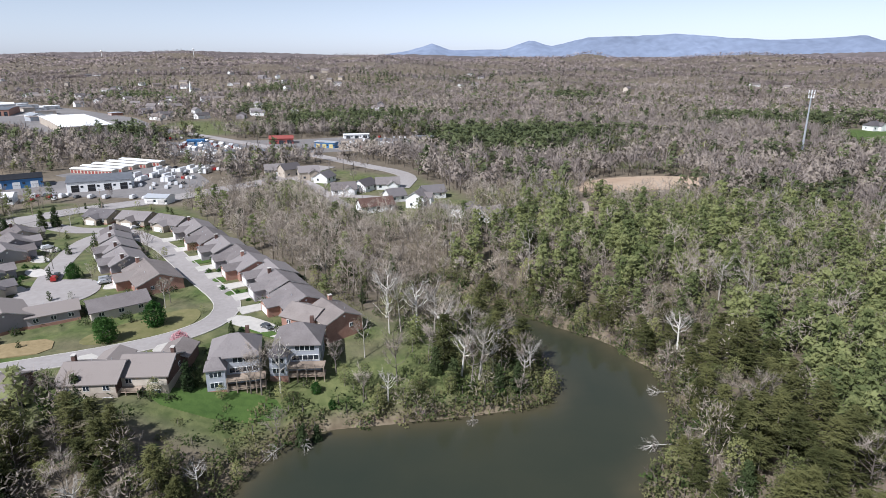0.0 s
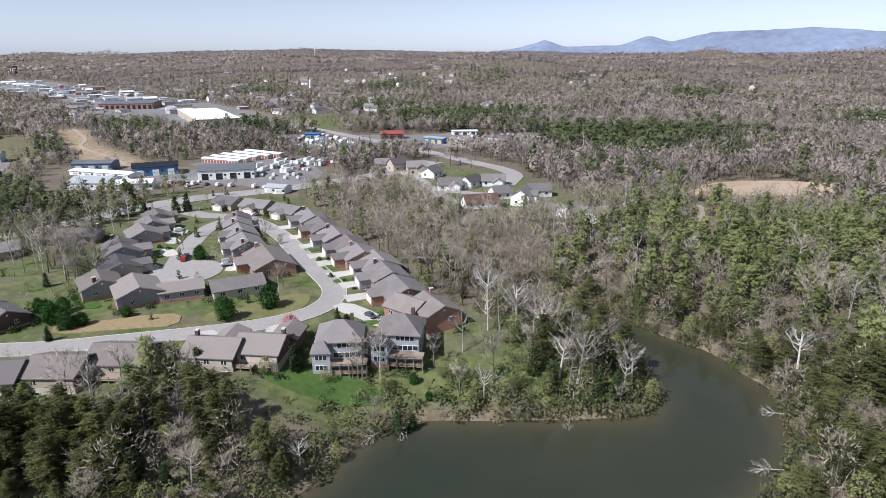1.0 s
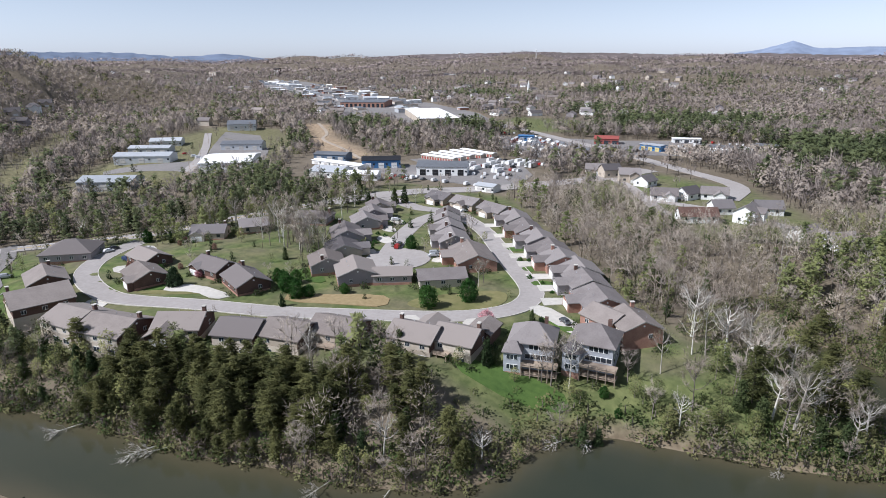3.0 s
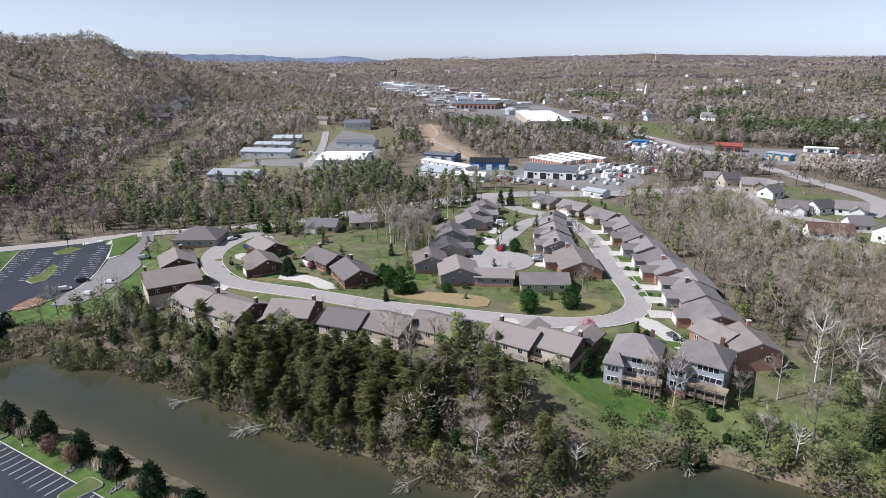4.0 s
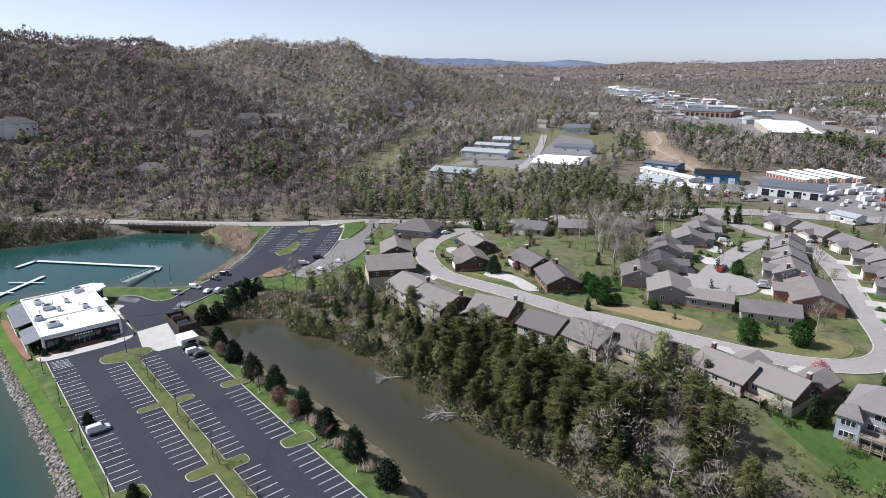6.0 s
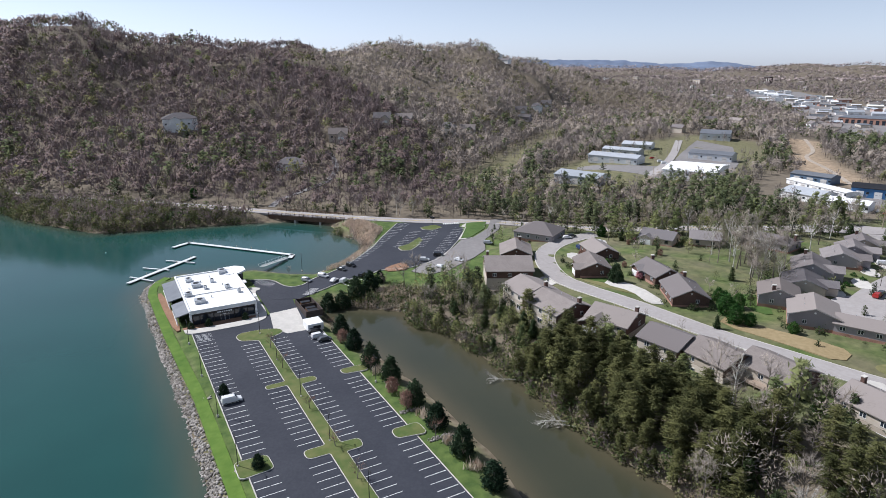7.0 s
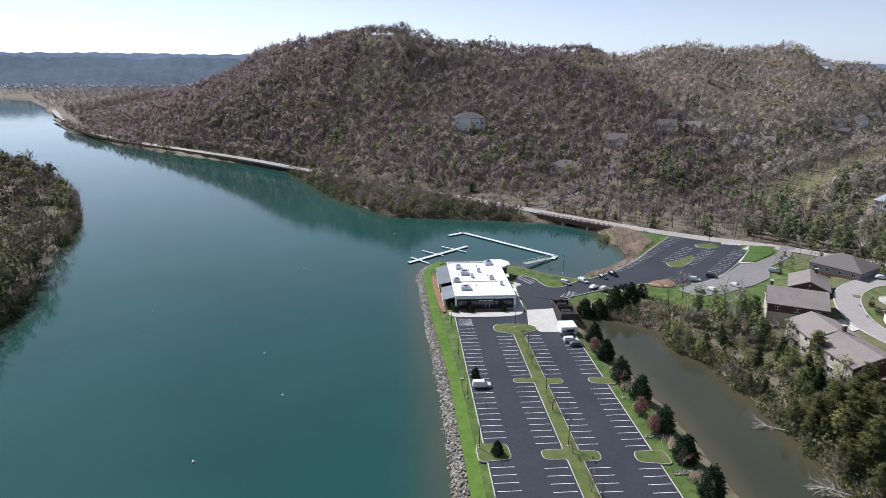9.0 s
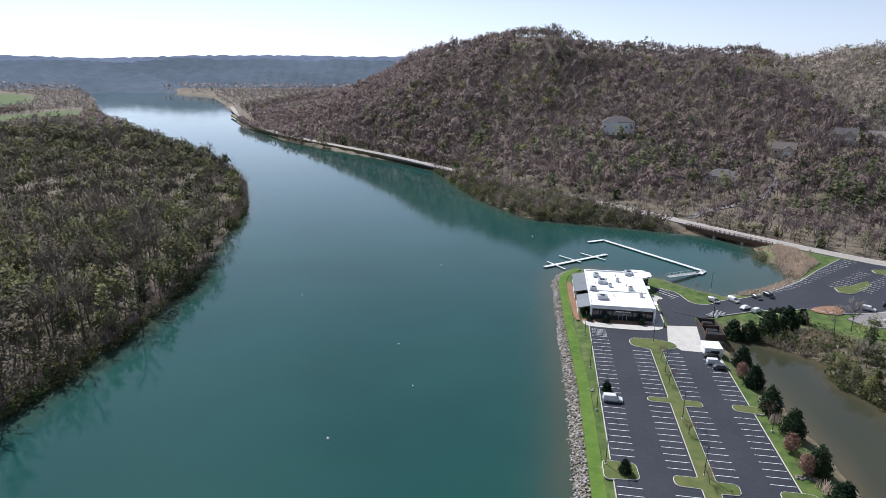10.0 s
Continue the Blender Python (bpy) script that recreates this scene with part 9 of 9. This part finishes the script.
# the woods beyond: the same trees with fewer, broader sprays; patches of one kind grow together
for r0, r1, gap, n_t, wide, tall, spread_, far_name in ((780, 1400, 9.0, 18, 0.9, 13.0, 5.0, "hill"), (1400, 2500, 17.0, 9, 2.0, 13.0, 7.5, "valley"), (2500, 4500, 36.0, 6, 6.5, 24.0, 20.0, "horizon")):
    trees = [far_bare(130 + s, n_t, tall, spread_, wide) for s in range(6)]
    trees = [(stem if far_name == "hill" else NONE, crown) for stem, crown in trees]
    x, y, z = free_spots(gap, r0, r1)
    far_az = np.degrees(np.arctan2(-x, y))
    ok = ~(((far_az > 104) | (far_az < -90)) & (np.hypot(x, y) > 3100))
    x, y, z = x[ok], y[ok], z[ok]
    pine = R.uniform(0, 1, len(x)) < 0.55 * pine_share(x, y)
    tone = np.clip(0.5 + 0.5 * waves(x, y, 260, 41) + R.uniform(-0.25, 0.25, len(x)), 0, 1)
    if far_name == "hill":
        lobed = ~pine & (R.uniform(0, 1, len(x)) < 0.5)
        # past y 130 paler crowns: haze over the farther ridge put into the colour
        ridge = lobed & (x < -450) & (y < 130)
        for part_sel, crown_mat, wood_name in ((ridge, M_CROWN, "hill_swelling_wood"), (lobed & ~ridge, M_CROWNPALE, "upland_swelling_wood")):
            scatter(wood_name, CROWN_HILL, x[part_sel], y[part_sel], z[part_sel], R.uniform(0.7, 1.1, part_sel.sum()), R, (M_BARK, crown_mat), "brown rounded trees over the hills", "woods", tone[part_sel])
        fresh = ~pine & ~lobed & (waves(x, y, 120, 29) > 0.3)
        scatter("hill_olive_wood", CROWN_HILL, x[fresh], y[fresh], z[fresh], R.uniform(0.6, 1.0, fresh.sum()), R, (M_BARK, M_CROWNGREEN), "olive budding trees over the hills", "woods", tone[fresh])
        ok = ~lobed & ~fresh
        x, y, z, pine, tone = x[ok], y[ok], z[ok], pine[ok], tone[ok]
    if far_name == "hill":
        # same split for bare trees; the farther ones carry haze in their canopy tone
        ridge = ~pine & (x < -450) & (y < 130)
        scatter("ridge_bare_wood", trees, x[ridge], y[ridge], z[ridge], R.uniform(0.7, 1.1, ridge.sum()), R, (M_HILLTWIG, M_HILLTWIG), "brown leafless woods of the ridge", "woods", tone[ridge])
        x, y, z, pine, tone = x[~ridge], y[~ridge], z[~ridge], pine[~ridge], tone[~ridge]
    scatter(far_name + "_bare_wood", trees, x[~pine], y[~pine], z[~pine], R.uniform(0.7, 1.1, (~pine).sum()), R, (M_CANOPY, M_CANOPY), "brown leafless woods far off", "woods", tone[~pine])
    if r1 < 4000:
        scatter(far_name + "_pine_wood", [(NONE, pine_tree(180 + s, 5, 3, 1, 1, 4.2, 3, 13, 4.2, 0.2)[1]) for s in range(3)], x[pine], y[pine], z[pine], R.uniform(0.8, 1.2, pine.sum()), R, (M_FARPINE, M_FARPINE), "dark evergreen patches in the far woods", "woods")

# shrubs along the house fronts
gsx, gsy = [], []
for poly in [q for q in OPEN_EXTRA[6:] if len(q) == 4 and -270 < q[0][0] < -10 and 80 < q[0][1] < 310]:
    for k in range(15):
        i, t = R.randint(4), R.uniform(0.05, 0.95)
        a, b = Vector(poly[i]), Vector(poly[(i + 1) % 4])
        p = a + (b - a) * t
        if seg_dist(np.array([p.x]), np.array([p.y]), LOOP)[0][0] > 6:
            gsx.append(p.x), gsy.append(p.y)
gsx, gsy = np.array(gsx), np.array(gsy)
scatter("garden_shrubs", [cloud_tree(175 + s, 34, 2, 0.32, 3, 1.3, 0.9, 0.0) for s in range(3)], gsx, gsy, height(gsx, gsy), R.uniform(0.6, 1.7, len(gsx)), R, (M_BARK, M_CEDAR), "dark green and olive garden shrubs along the houses", "shrubs")

# evergreens below the hillside homes
hx, hy = np.repeat([q[0] for q in HILL_HOMES[:7]], 9).astype(float), np.repeat([q[1] for q in HILL_HOMES[:7]], 9).astype(float)
hr = np.hypot(hx, hy)
fore, aside = R.uniform(12, 34, len(hx)), R.uniform(-18, 18, len(hx))
hx, hy = hx - hx / hr * fore - hy / hr * aside, hy - hy / hr * fore + hx / hr * aside
scatter("hillside_evergreens", CEDAR_MID, hx, hy, height(hx, hy), R.uniform(0.3, 0.6, len(hx)), R, (M_BARK, M_CEDAR), "dark evergreens below the hillside homes", "trees")

# trees in the gardens and along the back of the estate
gx_, gy_ = R.uniform(-300, -20, 2600), R.uniform(84, 320, 2600)
road_d = seg_dist(gx_, gy_, VALLEY_ROAD)[0]
belt = (road_d < 24) & (gx_ < -205) & (gy_ > 150) & (R.uniform(0, 1, 2600) < 0.75)
ok = belt | inside(gx_, gy_, HOOD) & (R.uniform(0, 1, 2600) < 0.45 + 0.6 * waves(gx_, gy_, 60, 19))
for poly in OPEN_EXTRA[6:] + DRIVES:
    ok &= ~inside(gx_, gy_, poly)
ok &= (seg_dist(gx_, gy_, LOOP)[0] > 6.5) & (seg_dist(gx_, gy_, TOP)[0] > 9) & (road_d > 8)
ok &= belt | (R.uniform(0, 1, 2600) < 0.32)
gx_, gy_, belt = gx_[ok], gy_[ok], belt[ok]
dice = R.uniform(0, 1, len(gx_))
for sel, tpl, mats, name, label in (((dice < 0.4) & belt, PINE_MID, (M_BARK, M_PINE), "estate_pines", "pines along the back of the estate"),
                                    ((dice < 0.4) & ~belt, CEDAR_MID, (M_BARK, M_CEDAR), "garden_cedars", "dark evergreens in the gardens"),
                                    ((dice >= 0.4) & (dice < 0.75), BARE_MID, (M_TWIG, M_TWIG), "garden_bare_trees", "leafless garden trees"),
                                    (dice >= 0.75, BUD_MID, (M_BARK, M_BUD), "garden_budding_trees", "budding garden trees")):
    scatter(name, tpl, gx_[sel], gy_[sel], height(gx_[sel], gy_[sel]), np.where(belt[sel], R.uniform(0.6, 0.9, sel.sum()), R.uniform(0.28, 0.55, sel.sum())), R, mats, label, "trees")

# close rows of trees along both sides of the valley road
rowx, rowy = [], []
for p, w in along([q for q in VALLEY_ROAD if q[1] > 146], 3.0):
    for side in (-1, 1):
        q = p + Vector((-w.y, w.x)) * side * (7.0 + R.uniform(0, 7))
        if R.uniform() < (0.75 if side > 0 else 0.9):
            rowx.append(q.x + R.normal() * 0.8), rowy.append(q.y + R.normal() * 0.8)
rowx, rowy = np.array(rowx), np.array(rowy)
ok = seg_dist(rowx, rowy, TOP)[0] > 9
for poly in OPEN_EXTRA[6:] + DRIVES:
    ok &= ~inside(rowx, rowy, poly)
rowx, rowy = rowx[ok], rowy[ok]
dice = R.uniform(0, 1, len(rowx))
for sel, tpl, mats, name, label in ((dice < 0.34, PINE_MID, (M_BARK, M_FARPINE), "roadside_pines", "dark pines along the valley road"), ((dice >= 0.34) & (dice < 0.72), BARE_MID, (M_TWIG, M_TWIG), "roadside_bare_trees", "leafless trees along the valley road"),
                                    ((dice >= 0.72) & (dice < 0.84), CEDAR_MID, (M_BARK, M_CEDAR), "roadside_cedars", "dark cedars along the valley road"), (dice >= 0.84, BUD_MID, (M_BARK, M_BUD), "roadside_budding_trees", "budding trees along the valley road")):
    scatter(name, tpl, rowx[sel], rowy[sel], height(rowx[sel], rowy[sel]), R.uniform(0.5, 0.85, sel.sum()), R, mats, label, "trees")

# low growth along the banks and under the trees
x, y, z = free_spots(2.4, 60, 240, skip=(OPEN_BANK, POND_HEAD), low=-0.15)
d = np.minimum(seg_dist(x, y, POND, True)[0], seg_dist(x, y, LAKE, True)[0])
sel = R.uniform(0, 1, len(x)) < np.where((d < 9) | ((x < -145) & (x > -240) & (y > 40) & (y < 115)), 1.0, 0.30) * np.where((x < -150) & (d > 5), 0.55, 1.0) * np.where(inside(x, y, OPEN_BANK), 0.4, 1.0)
scatter("undergrowth", SHRUB, x[sel], y[sel], z[sel], R.uniform(0.5, 1.5, sel.sum()) * np.where(d[sel] < 14, 1.25, 1.0), R, (M_BARK, M_SHRUB), "green and tan undergrowth along the banks", "shrubs")


# brush leaning over the water's edge
ex, ey = [], []
for line in (POND[2:36], LAKE[8:22], LAKE[33:42]):
    for (ax, ay), (bx, by) in zip(line, line[1:]):
        n_b = int(math.hypot(bx - ax, by - ay) / (0.9 if line[0] == POND[2] else 2.0 if line[0] == LAKE[8] else 0.8))
        t = R.uniform(0, 1, n_b)
        ex.append(ax + (bx - ax) * t + R.normal(size=n_b) * 0.8)
        ey.append(ay + (by - ay) * t + R.normal(size=n_b) * 0.8)
ex, ey = np.concatenate(ex), np.concatenate(ey)
ez = height(ex, ey)
ok = (ez > -0.7) & ~((ex < -205) & (ex > -240) & (ey > 0)) & ~((ex < -336) & (ex > -384) & (ey > 12)) & ~((ex > -285) & (ex < -228) & (ey < 52))
ex, ey, ez = ex[ok], ey[ok], np.maximum(ez[ok], 0)
open_shore = (ex > -60) & (ex < 40) & (ey > 95) & (ey < 160)            # the point keeps a bare strip of bank
ok = ~open_shore | (R.uniform(0, 1, len(ex)) < 0.3)
ex, ey, ez = ex[ok], ey[ok], ez[ok]
kind_b = R.uniform(0, 1, len(ex)) < 0.6
scatter("shore_brush", SHRUB, ex[kind_b], ey[kind_b], ez[kind_b], R.uniform(0.7, 1.5, kind_b.sum()) * np.where(ey[kind_b] < -130, 1.7, 1.0), R, (M_BARK, M_SHRUB), "olive brush leaning over the water's edge", "shrubs")
scatter("shore_twigs", [(NONE, bare_tree(230 + s, 6, 2, 6, 0.09, 3, 4.0, 2.0)[1]) for s in range(3)], ex[~kind_b], ey[~kind_b], ez[~kind_b], R.uniform(0.5, 1.0, (~kind_b).sum()) * np.where(ey[~kind_b] < -130, 1.8, 1.0), R, (M_BARK, M_HILLTWIG), "grey leafless brush at the water's edge", "shrubs")

# bushes and small trees along the foot of the hill
x, y, z = free_spots(4.2, 300, 900, skip=(), low=0.15)
d, at_shore = seg_dist(x, y, LAKE, True)
sel = (d < 26) & (at_shore > 14) & (at_shore < 26) & (R.uniform(0, 1, len(x)) < 0.8)
x, y, z = x[sel], y[sel], z[sel]
dice = R.uniform(0, 1, len(x))
for sel, tpl, mats, name, label in ((dice < 0.4, FUZZ_FAR, (M_BARK, M_HILLTWIG), "shore_swelling_trees", "brownish bushy trees along the far shore"), ((dice >= 0.4) & (dice < 0.8), BUD_FAR, (M_BARK, M_BUD), "shore_budding_trees", "olive budding trees along the far shore"),
                                    (dice >= 0.8, CEDAR_MID, (M_BARK, M_CEDAR), "shore_cedars", "dark cedars along the far shore")):
    scatter(name, tpl, x[sel], y[sel], z[sel], R.uniform(0.25, 0.6, sel.sum()), R, mats, label, "trees")

# tall trees that stand out on the western bank
bx, by = np.array([(-258, -268), (-260, -243), (-276, -223), (-185, -210), (-383, -494), (-398, -458)], float).T
scatter("bank_fresh_trees", BUD_MID, bx, by, height(bx, by), R.uniform(1.1, 1.45, len(bx)), R, (M_BARK, M_BUD), "yellow-green budding trees on the lake bank", "trees")
bx, by = np.array([(-272, -228), (-171, -179), (-190, -187), (-377, -294), (-417, -332), (-189, -255)], float).T
scatter("bank_cedars", CEDAR_MID, bx, by, height(bx, by), R.uniform(0.7, 1.0, len(bx)), R, (M_BARK, M_CEDAR), "dark cedars on the lake bank", "trees")

# brush and small trees on the strip between the valley road and the lake
x, y = R.uniform(-540, -360, 9000), R.uniform(-205, 15, 9000)
ok = lakeside(x, y) & (seg_dist(x, y, VALLEY_ROAD)[0] > 7)
x, y = x[ok][:900], y[ok][:900]
z, dice = height(x, y), R.uniform(0, 1, len(x))
for sel, tpl, mats, s, name, label in ((dice < 0.6, SHRUB, (M_BARK, M_SHRUB), 1.7, "strip_brush", "olive brush below the valley road"), ((dice >= 0.6) & (dice < 0.85), FUZZ_FAR, (M_BARK, M_HILLTWIG), 0.45, "strip_twigs", "brown leafless small trees below the valley road"),
                                       (dice >= 0.85, BUD_FAR, (M_BARK, M_CROWNGREEN), 0.5, "strip_budding_trees", "olive budding small trees below the valley road")):
    sel = sel & (z > 0.1)
    scatter(name, tpl, x[sel], y[sel], z[sel], s * R.uniform(0.7, 1.4, sel.sum()), R, mats, label, "shrubs")

# snags: dead pale trees fallen from the bank into the water
for x, y, toward, s in ((-146, 73.5, 255, 0.55), (-121, 77, 262, 0.6), (-118, 78, 240, 0.5), (-77, 86, 270, 0.5), (-64, 90, 280, 0.4), (-37, 126, 250, 0.5), (-34, 128, 300, 0.4), (8, 139, 265, 0.35), (54, 126, 200, 0.5), (62, 150, 190, 0.4)):
    wood, twig = BARE_NEAR[R.randint(4)]
    root = thing("fallen_tree", Matrix.Translation((x, y, 0.4)) @ Matrix.Rotation(radians(toward - 90), 4, "Z") @ Matrix.Rotation(radians(-84), 4, "X") @ Matrix.Scale(s, 4), "pale dead tree fallen from the bank into the water", "dead tree", "fallen trees")
    for nm, (v, f), m in (("trunk", wood, M_PALEBARK), ("crown", twig, M_PALETWIG)):
        ob = new(nm, quick_mesh("fallen_" + nm, v, f[:240] if nm == "crown" else f, m))
        ob.parent = root
        if nm == "crown":
            tagged(ob, "pale bare branches", kind="stuff")
